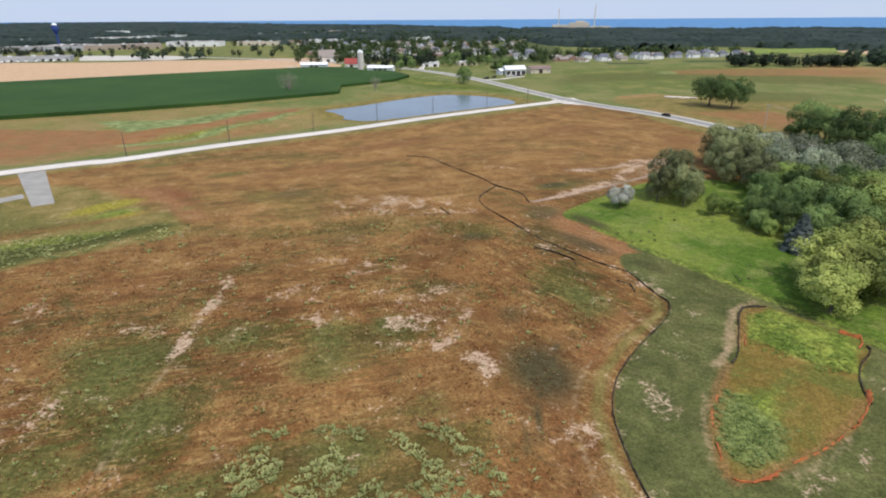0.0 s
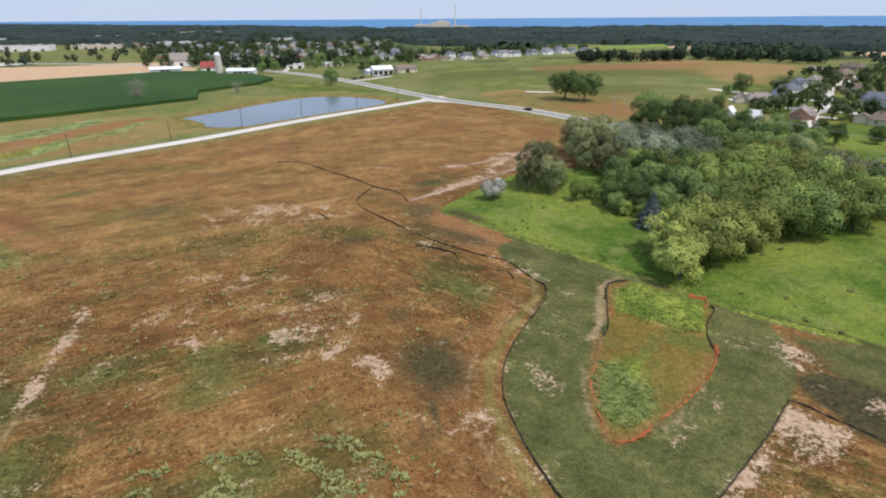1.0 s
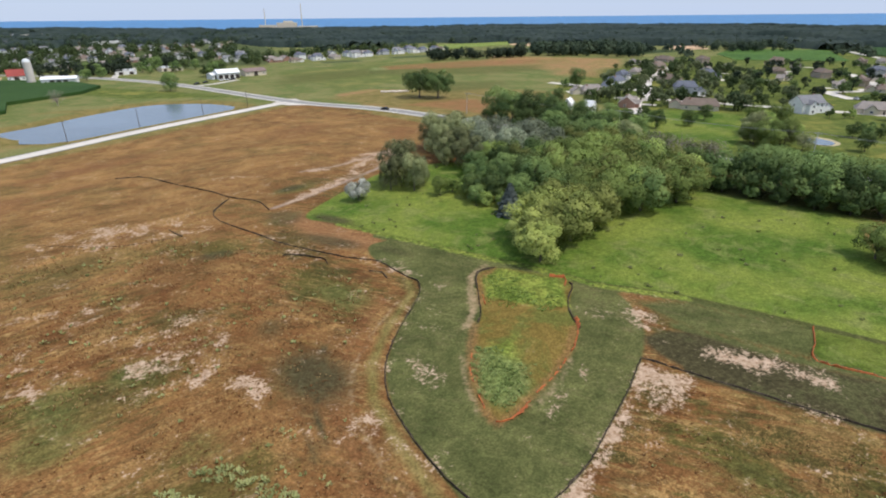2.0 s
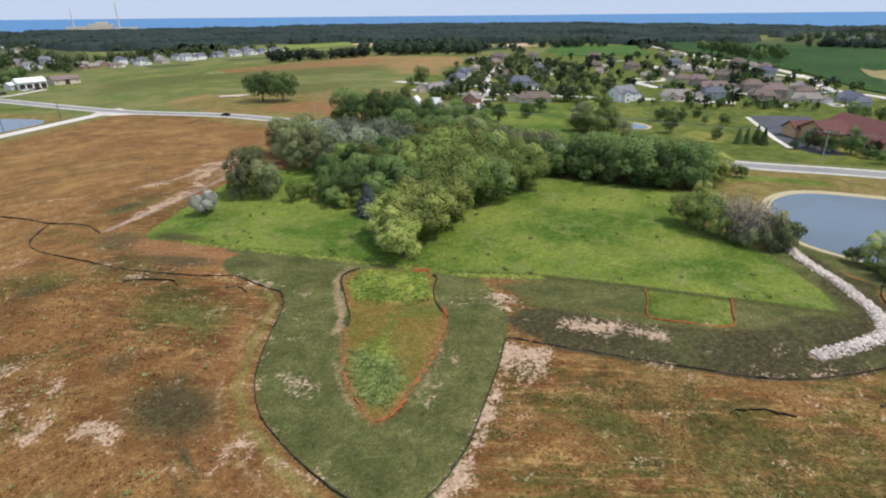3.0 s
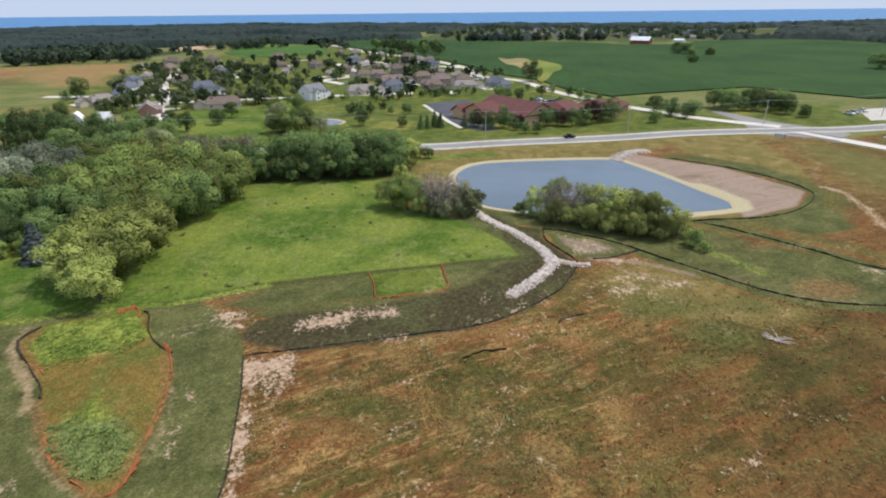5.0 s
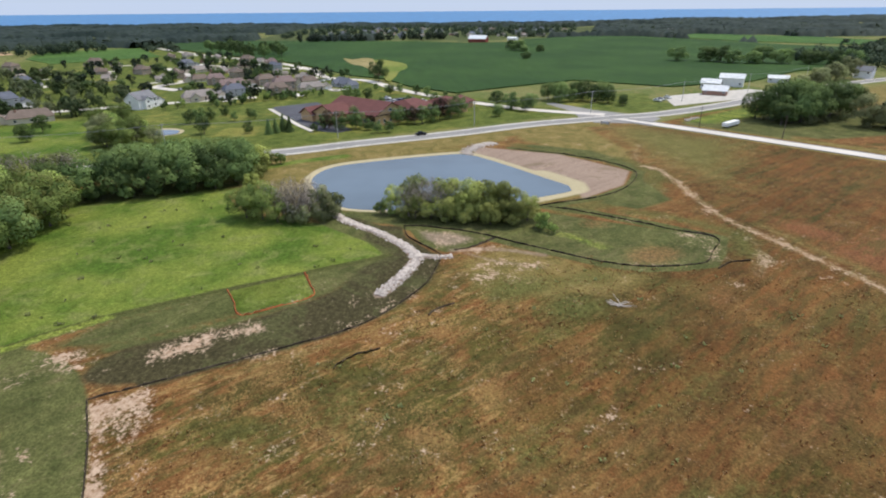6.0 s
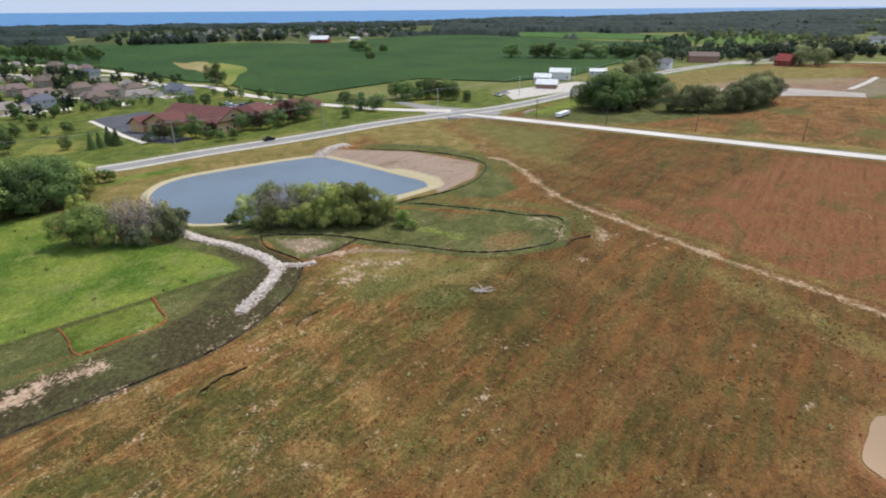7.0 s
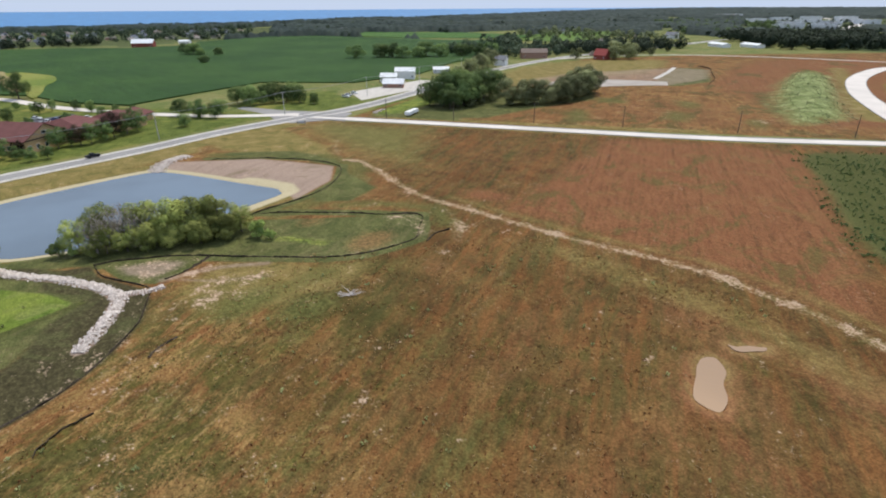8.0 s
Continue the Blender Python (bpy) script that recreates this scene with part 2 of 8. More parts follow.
    swa = k.shade(swa, drawn(0.2, 3.0), 0.82, 1.16)
    c = k.mix(edge("swale", 0.35, 0.14), c, swa)
    c = k.mix(edge("plot", 0.5, 0.2), c, k.shade(mea, mid, 0.62, 0.95))
    # dark wet mud with thin grass
    mud = k.mix(k.step(fine, 0.3, 0.7), (0.046, 0.040, 0.019), (0.072, 0.062, 0.029))
    mud = k.mix(k.step(weed, 0.5, 0.64, 0.0, 0.6), mud, (0.085, 0.088, 0.034))
    c = k.mix(edge("dark", 0.5, 0.24), c, mud)
    c = k.mix(edge("ditch", 0.8, 0.3), c, k.mix(fine, (0.045, 0.06, 0.015), (0.09, 0.085, 0.028)))
    # brown sedge of the fenced wetland
    sedge = k.mix(k.step(mid, 0.3, 0.7), (0.135, 0.098, 0.024), (0.205, 0.140, 0.038))
    sedge = k.mix(k.step(weed, 0.47, 0.6, 0.0, 0.7), sedge, (0.10, 0.12, 0.028))
    c = k.mix(edge("wetbrown", 0.3, 0.14), c, sedge)
    # rank weeds
    lush = k.mix(k.step(mid, 0.3, 0.7), (0.082, 0.125, 0.020), (0.200, 0.225, 0.044))
    lush = k.shade(lush, fine, 0.6, 1.4)
    c = k.mix(edge("lush", 0.7, 0.2), c, lush)
    # blue-green reeds, goldenrod, pale grass on heaps of topsoil, and trampled netting
    c = k.mix(k.math("MULTIPLY", edge("reeds", 1.4, 0.4), 0.75), c, k.mix(k.step(fine, 0.3, 0.7), (0.085, 0.115, 0.034), (0.180, 0.215, 0.078)))
    c = k.mix(edge("gold", 0.9, 0.3), c, k.mix(k.step(fine, 0.3, 0.7), (0.17, 0.16, 0.026), (0.31, 0.25, 0.040)))
    heap = k.mix(k.step(mid, 0.3, 0.7), (0.120, 0.150, 0.050), (0.265, 0.300, 0.125))
    heap = k.mix(k.step(k.noise(0.11, 6, 0.7, None, 1.2), 0.50, 0.62, 0.0, 0.75), heap, (0.085, 0.100, 0.034))
    c = k.mix(edge("heap", 1.3, 0.34), c, heap)
    c = k.mix(k.math("MULTIPLY", edge("netting", 1.6, 0.36), 0.55), c, k.mix(k.step(fine, 0.3, 0.7), (0.165, 0.088, 0.036), (0.270, 0.135, 0.062)))
    c = k.shade(c, speck, 0.70, 1.30)
    c = k.shade(c, fine, 0.80, 1.20)
    # smooth subsoil
    soil = k.mix(k.step(fine, 0.3, 0.7), (0.29, 0.21, 0.16), (0.34, 0.255, 0.20))
    soil = k.mix(k.step(drawn(0.35, 7.0), 0.44, 0.66, 0.0, 0.38), soil, (0.205, 0.145, 0.108))
    soil = k.mix(k.step(weed, 0.54, 0.66, 0.0, 0.6), soil, (0.16, 0.125, 0.07))
    c = k.mix(edge("soil", 0.3, 0.2), c, soil)
    # crumbs and clods of pale clay
    pale = k.mix(k.step(fine, 0.35, 0.65), (0.34, 0.225, 0.145), (0.53, 0.39, 0.285))
    some = k.math("ADD", k.math("MULTIPLY", k.attr("bare"), 0.22), k.math("MULTIPLY", k.math("SUBTRACT", k.attr("site"), k.math("ADD", k.attr("meadow"), k.math("MULTIPLY", k.attr("swale"), 0.5)), True), k.math("SUBTRACT", k.step(mid, 0.42, 0.66, -0.04, 0.105), k.math("MULTIPLY", k.attr("south"), 0.03))))
    c = k.mix(k.step(k.math("ADD", clod, some), 0.62, 0.74, 0.0, 0.92), c, pale)
    # trampled or tyre-marked lines, and the beached rim of a pond
    c = k.mix(edge("rut", 1.7, 0.34), c, k.mix(fine, (0.25, 0.17, 0.085), (0.40, 0.30, 0.19)))
    c = k.mix(edge("rim", 0.3, 0.2), c, k.mix(fine, (0.38, 0.32, 0.19), (0.52, 0.45, 0.30)))
    c = k.shade(c, speck, 0.92, 1.08)
    h = k.math("ADD", k.math("MULTIPLY", fine, 0.6), k.math("MULTIPLY", speck, 0.4))
    return k.done(c, 0.95, h, 0.28, 0.7)


def water_material(name, colour, rough, ripple):
    k = Nodes(name)
    k.b.inputs["Specular IOR Level"].default_value = 0.5
    c = k.mix(k.step(k.noise(0.02, 3), 0.4, 0.65), colour, [v * 1.35 for v in colour])
    return k.done(c, rough, k.noise(ripple, 3, 0.6, k.where(2.0, 0.6)), 0.06, 0.35)


GROUND = ground_material()
WATER = water_material("pond_water", (0.085, 0.115, 0.145), 0.16, 0.9)
LAKE = water_material("lake_water", (0.030, 0.150, 0.33), 0.5, 0.02)
LAKE.node_tree.nodes["Principled BSDF"].inputs["Specular IOR Level"].default_value = 0.5
CONCRETE = plain("concrete", (0.60, 0.55, 0.50), 0.85, 0.10, 0.06, 1.2, local=False)
KERB = plain("kerb_concrete", (0.30, 0.285, 0.265), 0.9, 0.12, 0.2, 2.0, local=False)
ASPHALT = plain("worn_asphalt", (0.26, 0.25, 0.24), 0.9, 0.10, 0.05, 1.5, local=False)
NEWASPHALT = plain("dark_asphalt", (0.085, 0.085, 0.10), 0.9, 0.15, 0.08, 1.5, local=False)
SHOULDER = plain("gravel_shoulder", (0.50, 0.465, 0.42), 0.95, 0.15, 0.3, 3.0, local=False)
BASIN = plain("basin_gravel", (0.36, 0.32, 0.28), 0.95, 0.15, 0.1, 1.5, local=False)
PAINT = plain("road_paint", (0.75, 0.74, 0.70), 0.7, 0.2, 0.5, 3.0, local=False)

# ---- plan helpers ----
def curve_through(points, step=2.0, closed=False):
    """Points along a smooth curve through the given ones, about step metres apart."""
    p = np.array(points, float)
    if closed:
        p = np.vstack([p[-1], p, p[0], p[1]])
    else:
        p = np.vstack([2 * p[0] - p[1], p, 2 * p[-1] - p[-2]])
    out = []
    for a, b, c, d in zip(p, p[1:], p[2:], p[3:]):
        n = max(1, int(np.hypot(*(c - b)[:2]) / step))
        for i in range(n):
            s = i / n
            out.append(0.5 * (2 * b + (c - a) * s + (2 * a - 5 * b + 4 * c - d) * s**2 + (3 * b - a - 3 * c + d) * s**3))
    if not closed:
        out.append(p[-2])
    return np.array(out)


def line_distance(x, y, pts, closed=False):
    """The distance of every x, y from a line through pts."""
    best = np.full(x.shape, 1e9)
    ends = list(zip(pts, np.roll(pts, -1, 0))) if closed else list(zip(pts, pts[1:]))
    for (ax, ay), (bx, by) in ends:
        dx, dy = bx - ax, by - ay
        s = np.clip(((x - ax) * dx + (y - ay) * dy) / (dx * dx + dy * dy + 1e-9), 0, 1)
        best = np.minimum(best, (x - ax - s * dx) ** 2 + (y - ay - s * dy) ** 2)
    return np.sqrt(best)


def inside(x, y, pts):
    odd = np.zeros(x.shape, bool)
    for (ax, ay), (bx, by) in zip(pts, np.roll(pts, -1, 0)):
        if ay != by:
            odd ^= ((ay > y) != (by > y)) & (x < (bx - ax) * (y - ay) / (by - ay) + ax)
    return odd


def make_mesh(name, verts, faces, material, smooth=False):
    me = bpy.data.meshes.new(name)
    me.from_pydata([tuple(v) for v in verts], [], faces)
    if material:
        me.materials.append(material)
    if smooth:
        me.polygons.foreach_set("use_smooth", [True] * len(me.polygons))
    me.update()
    return me


def part(name, me, material=None, parent=None, label="", at=None):
    """One mesh object, under a thing or a part. me: a bmesh, or a mesh that may be shared."""
    if isinstance(me, bmesh.types.BMesh):
        bm, me = me, bpy.data.meshes.new(name)
        bm.to_mesh(me)
        bm.free()
    if material and not me.materials:
        me.materials.append(material)
    ob = new(name, me)
    if parent:
        ob.parent = parent
    if at is not None:
        ob.matrix_basis = at
    return tagged(ob, label)


def thing(name, label, category, group="", at=None, kind=""):
    ob = new(name)
    ob.empty_display_size = 0.5
    if at is not None:
        ob.matrix_basis = at
    return tagged(ob, label, category, group, kind)


# ---- plan: outlines in metres ----
POND_NORTH = curve_through([(-68, 320), (-55, 297), (-34, 287), (-15, 294), (8, 310), (46, 341), (34, 373), (2, 386), (-28, 364), (-48, 341)], 4, True)
POND_EAST = curve_through([(145.5, 31), (152, 36), (161, 42), (174, 45.5), (187, 41), (196, 24), (204.5, 0), (203, -7), (190, -18), (176, -28), (165, -36), (160, -36), (153, -24), (147.5, -14), (143, 8), (143, 24)], 3, True)
POND_SMALL = curve_through([(236, 128), (241, 134), (248, 132), (246, 124), (239, 122)], 2, True)
WETLAND = curve_through([(59.4, 89), (54.5, 88.3), (50.2, 80.8), (47.4, 74.6), (41.6, 67.7), (36.3, 60.4), (34.2, 55), (32.8, 48.9), (34.8, 47.9), (39.9, 49.7), (47.4, 53.1), (54.2, 57.3), (59.4, 62.5), (60.6, 66.5), (67.6, 73.6), (68.6, 77.2)], 1.5, True)
MEADOW = curve_through([(32, 139), (39.5, 149), (56, 163), (68, 171), (93, 172), (150, 150), (160, 72), (150, 64), (137, 54), (131, 36), (127, 25), (118, 18), (110.5, 13), (102, 28), (94, 43), (84, 61), (72.5, 73), (64.5, 88.3), (47.4, 116), (38, 131)], 3, True)
SWALE = curve_through([(46, 114), (50.4, 110.3), (61, 92), (70, 78), (74, 70), (70, 58), (62.5, 50.5), (54.5, 45), (47, 41), (38, 36), (30, 33.5), (24, 36), (22.8, 44), (22.4, 55), (25, 66), (31, 75.5), (40.5, 87), (42.2, 91), (40.5, 98), (38.5, 106), (40, 113)], 2, True)
MUD = curve_through([(66, 54), (65, 47), (68, 38), (73, 29), (79, 19.5), (85, 12.5), (93, 7), (101, 4.5), (108, 3), (112, 4.5), (122, 13), (129, 20), (120, 20), (112, 13), (104, 18), (94, 22), (87, 30), (80, 40), (74, 52)], 2, True)
NORTH_ROAD = [(-330, 58), (-153, 186), (-123, 203.5), (-90.5, 229.5), (-48, 259), (0.4, 297.4), (74, 348), (84, 355)]
HIGHWAY = [(-330, 760), (-190, 700), (-95, 638), (-42, 585), (3, 522), (32, 466), (79, 352), (113, 301), (130, 264), (166, 166), (199, 75.5), (218, 38), (236, 0), (255, -34), (271, -75), (281, -103), (303, -139), (333, -180), (366, -225), (398, -277), (428, -335), (450, -390), (465, -450), (490, -560), (540, -760)]
SOUTH_ROAD = [(273, -72), (262, -84), (221, -125), (165, -179), (135, -210), (101, -252), (70, -292), (10, -380)]
CURVE_ROAD = [(88, -268), (112, -296), (142, -334), (175, -381), (208, -443), (228, -505), (233, -545), (225, -600)]
SITE = np.array([(-330, 54), (-153, 182), (-48, 254), (78, 342), (88, 335), (120, 268), (155, 170), (193, 73), (229, -1), (262, -60), (258, -80), (217, -121), (131, -205), (98, -247), (60, -295), (-20, -400), (-400, -400), (-400, 0)], float)
TRACK = curve_through([(184, -64), (180, -68), (160, -69), (136, -69.5), (112.8, -77.3), (90.9, -85.1), (68.9, -95.6), (56.7, -99), (43.4, -100.3), (30.3, -98.7), (12, -94)], 2)
PUDDLE = curve_through([(43.0, -71.8), (42.3, -73.4), (40.8, -73.1), (38.8, -71.7), (37.3, -69.0), (35.0, -66.8), (33.9, -64.7), (33.7, -63.1), (35.1, -62.5), (37.0, -62.5), (38.6, -64.2), (40.6, -67.3), (42.1, -69.4)], 0.5, True)
PUDDLE_LONG = curve_through([(43.5, -78.5), (42.5, -79.0), (41.6, -81.0), (40.5, -82.2), (39.9, -83.0), (39.4, -81.9), (40.2, -80.4), (41.1, -78.5), (42.1, -78.0)], 0.4, True)

CORN = [(-352, 456), (-249, 515), (-126, 579), (-90, 572), (-49, 538), (-28, 493), (-38, 460), (-75, 424), (-70, 387), (-132, 343), (-184, 314), (-232, 292), (-420, 205), (-800, 160), (-900, 300)]
SOY = [(352, 0), (383, 31), (424, 52), (450, 84), (508, 122), (590, 186), (664, 278), (790, 400), (880, 440), (930, 330), (912, 193), (890, 60), (846, -10), (858, -84), (930, -106), (1010, -220), (985, -300), (850, -380), (760, -420), (698, -480), (600, -420), (500, -345), (462, -268), (402, -205), (376, -140), (412, -84), (378, -34)]
HAY = [(312, 770), (450, 850), (590, 870), (534, 786), (334, 736)]
CLOVER = [(560, 400), (640, 330), (780, 430), (720, 520), (620, 470)]
FAR_BEANS = [(840, -402), (985, -330), (1060, -420), (930, -560), (780, -610), (720, -545)]
TOWN = [(-170, 730), (-30, 660), (110, 620), (160, 700), (200, 1100), (240, 1560), (-460, 1560), (-330, 1090), (-220, 1000)]
SOUTH_TOWN = [(540, -1050), (660, -960), (1000, -1480), (1090, -1900), (860, -1960), (620, -1420)]
VILLAGE = [(900, 330), (950, 120), (880, -20), (960, -110), (1030, -230), (1420, -330), (1480, 120), (1420, 380)]
FAR_HAY = [(620, -560), (700, -500), (860, -700), (780, -820)]
STUBBLE = [(-100, 604), (-136, 576), (-358, 467), (-700, 300), (-1000, 420), (-820, 690), (-500, 672), (-305, 694), (-157, 728)]
OPEN_LAND = [[(90, 600), (430, 680), (450, 810), (300, 800), (100, 770)], [(-220, 640), (140, 600), (190, 900), (160, 1150), (-300, 1150)], SOY, CORN, HAY, CLOVER, FAR_BEANS, FAR_HAY, STUBBLE, [(-480, 720), (-160, 760), (-260, 1070), (-720, 1060), (-760, 850)], [(90, 360), (230, 640), (420, 640), (560, 470), (330, 380), (230, 180)], [(160, -180), (480, -440), (430, -640), (200, -700), (20, -400)]]
WATER_Z = {"north": -0.9, "east": -1.0, "small": -0.5}


def graded(lo, hi, step, grow, reach):
    """Lines that lie step apart between lo and hi and ever further apart outside, out to reach."""
    fine, out, d = list(np.arange(lo, hi + step / 2, step)), [], step
    x = hi
    while x < reach:
        d *= grow
        x += d
        out.append(x)
    low, d, x = [], step, lo
    while x > -reach:
        d *= grow
        x -= d
        low.append(x)
    return np.array(low[::-1] + fine + out)


def relief(x, y):
    """The height of the ground: faint swells, hollows for the ponds, heaps of topsoil, and the lake bed."""
    z = np.zeros(x.shape)
    for i in range(3):
        f = (0.011, 0.035, 0.12)[i]
        z += (0.35, 0.18, 0.06)[i] * np.sin(f * x * 6.3 + 1.3 * i + np.sin(f * y * 4)) * np.sin(f * y * 5.1 + 0.7 * i)
    far = np.hypot(x, y)
    z *= np.clip(1.3 - far / 180, 0, 1)
    for pond, level in ((POND_NORTH, WATER_Z["north"]), (POND_EAST, WATER_Z["east"]), (POND_SMALL, WATER_Z["small"])):
        lo, hi = pond.min(0) - 20, pond.max(0) + 20
        pick = np.nonzero((x > lo[0]) & (x < hi[0]) & (y > lo[1]) & (y < hi[1]))[0]
        d = line_distance(x[pick], y[pick], pond, True)
        d = np.where(inside(x[pick], y[pick], pond), -d, d)
        keep = np.clip(d / 9, 0, 1)
        z[pick] = z[pick] * keep + np.where(d > 0, level * (1 - keep) + 0.06 * np.clip(d, 0, 1), level - np.clip(-d * 0.35, 0.0, 1.5))
    for pond in (PUDDLE, PUDDLE_LONG):
        pick = np.nonzero((np.abs(x - pond[0][0]) < 25) & (np.abs(y - pond[0][1]) < 25))[0]
        d = line_distance(x[pick], y[pick], pond, True)
        d = np.where(inside(x[pick], y[pick], pond), -d, d)
        z[pick] = z[pick] * np.clip(d / 5, 0, 1) - np.clip(-d * 0.7, 0, 0.45)
    for line, half in ((NORTH_ROAD, 9), (HIGHWAY, 10), (SOUTH_ROAD, 9), (CURVE_ROAD, 10)):
        z *= np.clip((line_distance(x, y, np.array(line, float)) - half) / 12, 0, 1) * 0.999 + 0.001
    z *= np.clip((line_distance(x, y, np.array([(-143, 187), (-115, 151)], float)) - 6) / 8, 0, 1)
    # heaps of stripped topsoil
    for cx, cy, rx, ry, turn, h in ((198, -369, 116, 15, -59.5, 4.0), (-105, 258, 48, 9, 30, 2.2), (-92, 282, 60, 8, 26, 1.8), (-72, 300, 24, 10, 20, 2.0)):
        c, s = math.cos(radians(turn)), math.sin(radians(turn))
        u, v = ((x - cx) * c + (y - cy) * s) / rx, (-(x - cx) * s + (y - cy) * c) / ry
        z += h * np.clip(1 - u * u - v * v, 0, 1) ** 0.7 * np.clip((line_distance(x, y, np.array(CURVE_ROAD, float)) - 8) / 6, 0, 1)
    # the lake bed falls away beyond the shore
    z -= np.clip((inland(x, y)) / 60, 0, 1) * 4
    return z


def ground_z(px, py):
    return float(relief(np.array([float(px)]), np.array([float(py)]))[0])


def build_ground():
    gx, gy = graded(-115, 215, 1.15, 1.05, 4700), graded(-135, 215, 1.15, 1.05, 4700)
    x, y = [a.ravel() for a in np.meshgrid(gx, gy)]
    masks = {}

    def near(d, half, soft):
        return np.clip(0.5 + (half - d) / (2 * soft), 0, 1)

    def zone(name, pts, soft=1.5, amount=1.0):
        """Marks the ground within an outline."""
        pts = np.array(pts, float)
        lo, hi = pts.min(0) - 4 * soft - 1, pts.max(0) + 4 * soft + 1
        pick = np.nonzero((x > lo[0]) & (x < hi[0]) & (y > lo[1]) & (y < hi[1]))[0]
        d = line_distance(x[pick], y[pick], pts, True)
        d = np.where(inside(x[pick], y[pick], pts), -d, d)
        m = masks.setdefault(name, np.zeros(x.shape))
        m[pick] = np.maximum(m[pick], near(d, 0, soft) * amount)

    def stroke(name, pts, width, soft=0.8, amount=1.0):
        """Marks the ground along a line."""
        pts = np.array(pts, float)
        lo, hi = pts.min(0) - width - 3 * soft, pts.max(0) + width + 3 * soft
        pick = np.nonzero((x > lo[0]) & (x < hi[0]) & (y > lo[1]) & (y < hi[1]))[0]
        m = masks.setdefault(name, np.zeros(x.shape))
        m[pick] = np.maximum(m[pick], near(line_distance(x[pick], y[pick], pts), width / 2, soft) * amount)

    def spot(name, cx, cy, rx, ry, turn=0.0, amount=1.0):
        c, s = math.cos(radians(turn)), math.sin(radians(turn))
        u, v = ((x - cx) * c + (y - cy) * s) / rx, (-(x - cx) * s + (y - cy) * c) / ry
        m = masks.setdefault(name, np.zeros(x.shape))
        np.maximum(m, np.clip(1.35 - np.hypot(u, v), 0, 1) * amount, out=m)

    paint_plan(zone, stroke, spot)
    masks["woodland"] = np.where(wooded(x, y), 1.0, np.where(inside(x, y, np.array(VILLAGE, float)) | inside(x, y, np.array(TOWN, float)) | inside(x, y, np.array(SOUTH_TOWN, float)), 0.7, 0.0))

    z = relief(x, y)
    nx, ny = len(gx), len(gy)
    idx = np.arange(nx * ny).reshape(ny, nx)
    quads = np.stack([idx[:-1, :-1], idx[:-1, 1:], idx[1:, 1:], idx[1:, :-1]], -1).reshape(-1, 4)
    me = bpy.data.meshes.new("ground")
    me.vertices.add(nx * ny)
    me.vertices.foreach_set("co", np.stack([x, y, z], -1).ravel())
    me.loops.add(quads.size)
    me.loops.foreach_set("vertex_index", quads.ravel())
    me.polygons.add(len(quads))
    me.polygons.foreach_set("loop_start", np.arange(len(quads)) * 4)
    me.polygons.foreach_set("use_smooth", np.ones(len(quads), bool))
    me.materials.append(GROUND)
    me.update()
    for name, m in masks.items():
        me.attributes.new(name, "FLOAT", "POINT").data.foreach_set("value", m.astype(np.float32))
    tagged(new("ground", me), "dry brown weeds, green meadow and farmland on level ground", "ground", kind="structure")


# bearing in degrees and distance of the lake shore
SHORE = ((-60, 6500), (-30, 5200), (-14, 3000), (-5, 2600), (0, 2200), (14, 1960), (25, 1930), (36, 2070), (55, 2060), (63, 1890), (75, 1720), (82, 1640), (92, 1640), (99, 1640), (104, 1800), (109, 2020), (119, 2200), (127, 2800), (140, 4500), (180, 6500))


def inland(x, y):
    """How far out in the lake a place lies; below zero on land."""
    r, a = np.hypot(x, y), np.degrees(np.arctan2(x, y))
    shore = np.interp(a, [q[0] for q in SHORE], [q[1] for q in SHORE])
    return r - shore - 18 * np.sin(a * 0.9) - 9 * np.sin(a * 2.7)


def wooded(x, y):
    """Whether a far place lies under trees: clumps of wood between open fields."""
    r, a = np.hypot(x, y), np.degrees(np.arctan2(x, y))
    clump = np.sin(x / 83 + 1.3 * np.sin(y / 140)) * np.sin(y / 97 + 1.1 * np.sin(x / 121)) + 0.45 * np.sin(x / 31) * np.sin(y / 37)
    keep = (r > 640) & (inland(x, y) < -12) & (clump > np.where(r < 1000, -0.05, np.where(r < 1300, -0.42, -0.75)) + np.where((a > 92) & (r < 2200), 0.42, 0.0) + np.where((a < 8) & (r < 2300), 0.55, 0.0))
    for q in OPEN_LAND:
        keep &= ~inside(x, y, np.array(q, float))
    keep &= ~inside(x, y, np.array(VILLAGE, float)) & ~inside(x, y, np.array(SOUTH_TOWN, float))
    return keep & ~((r < 900) & (a > 20) & (a < 85) & (x < 700) & (y < 450))


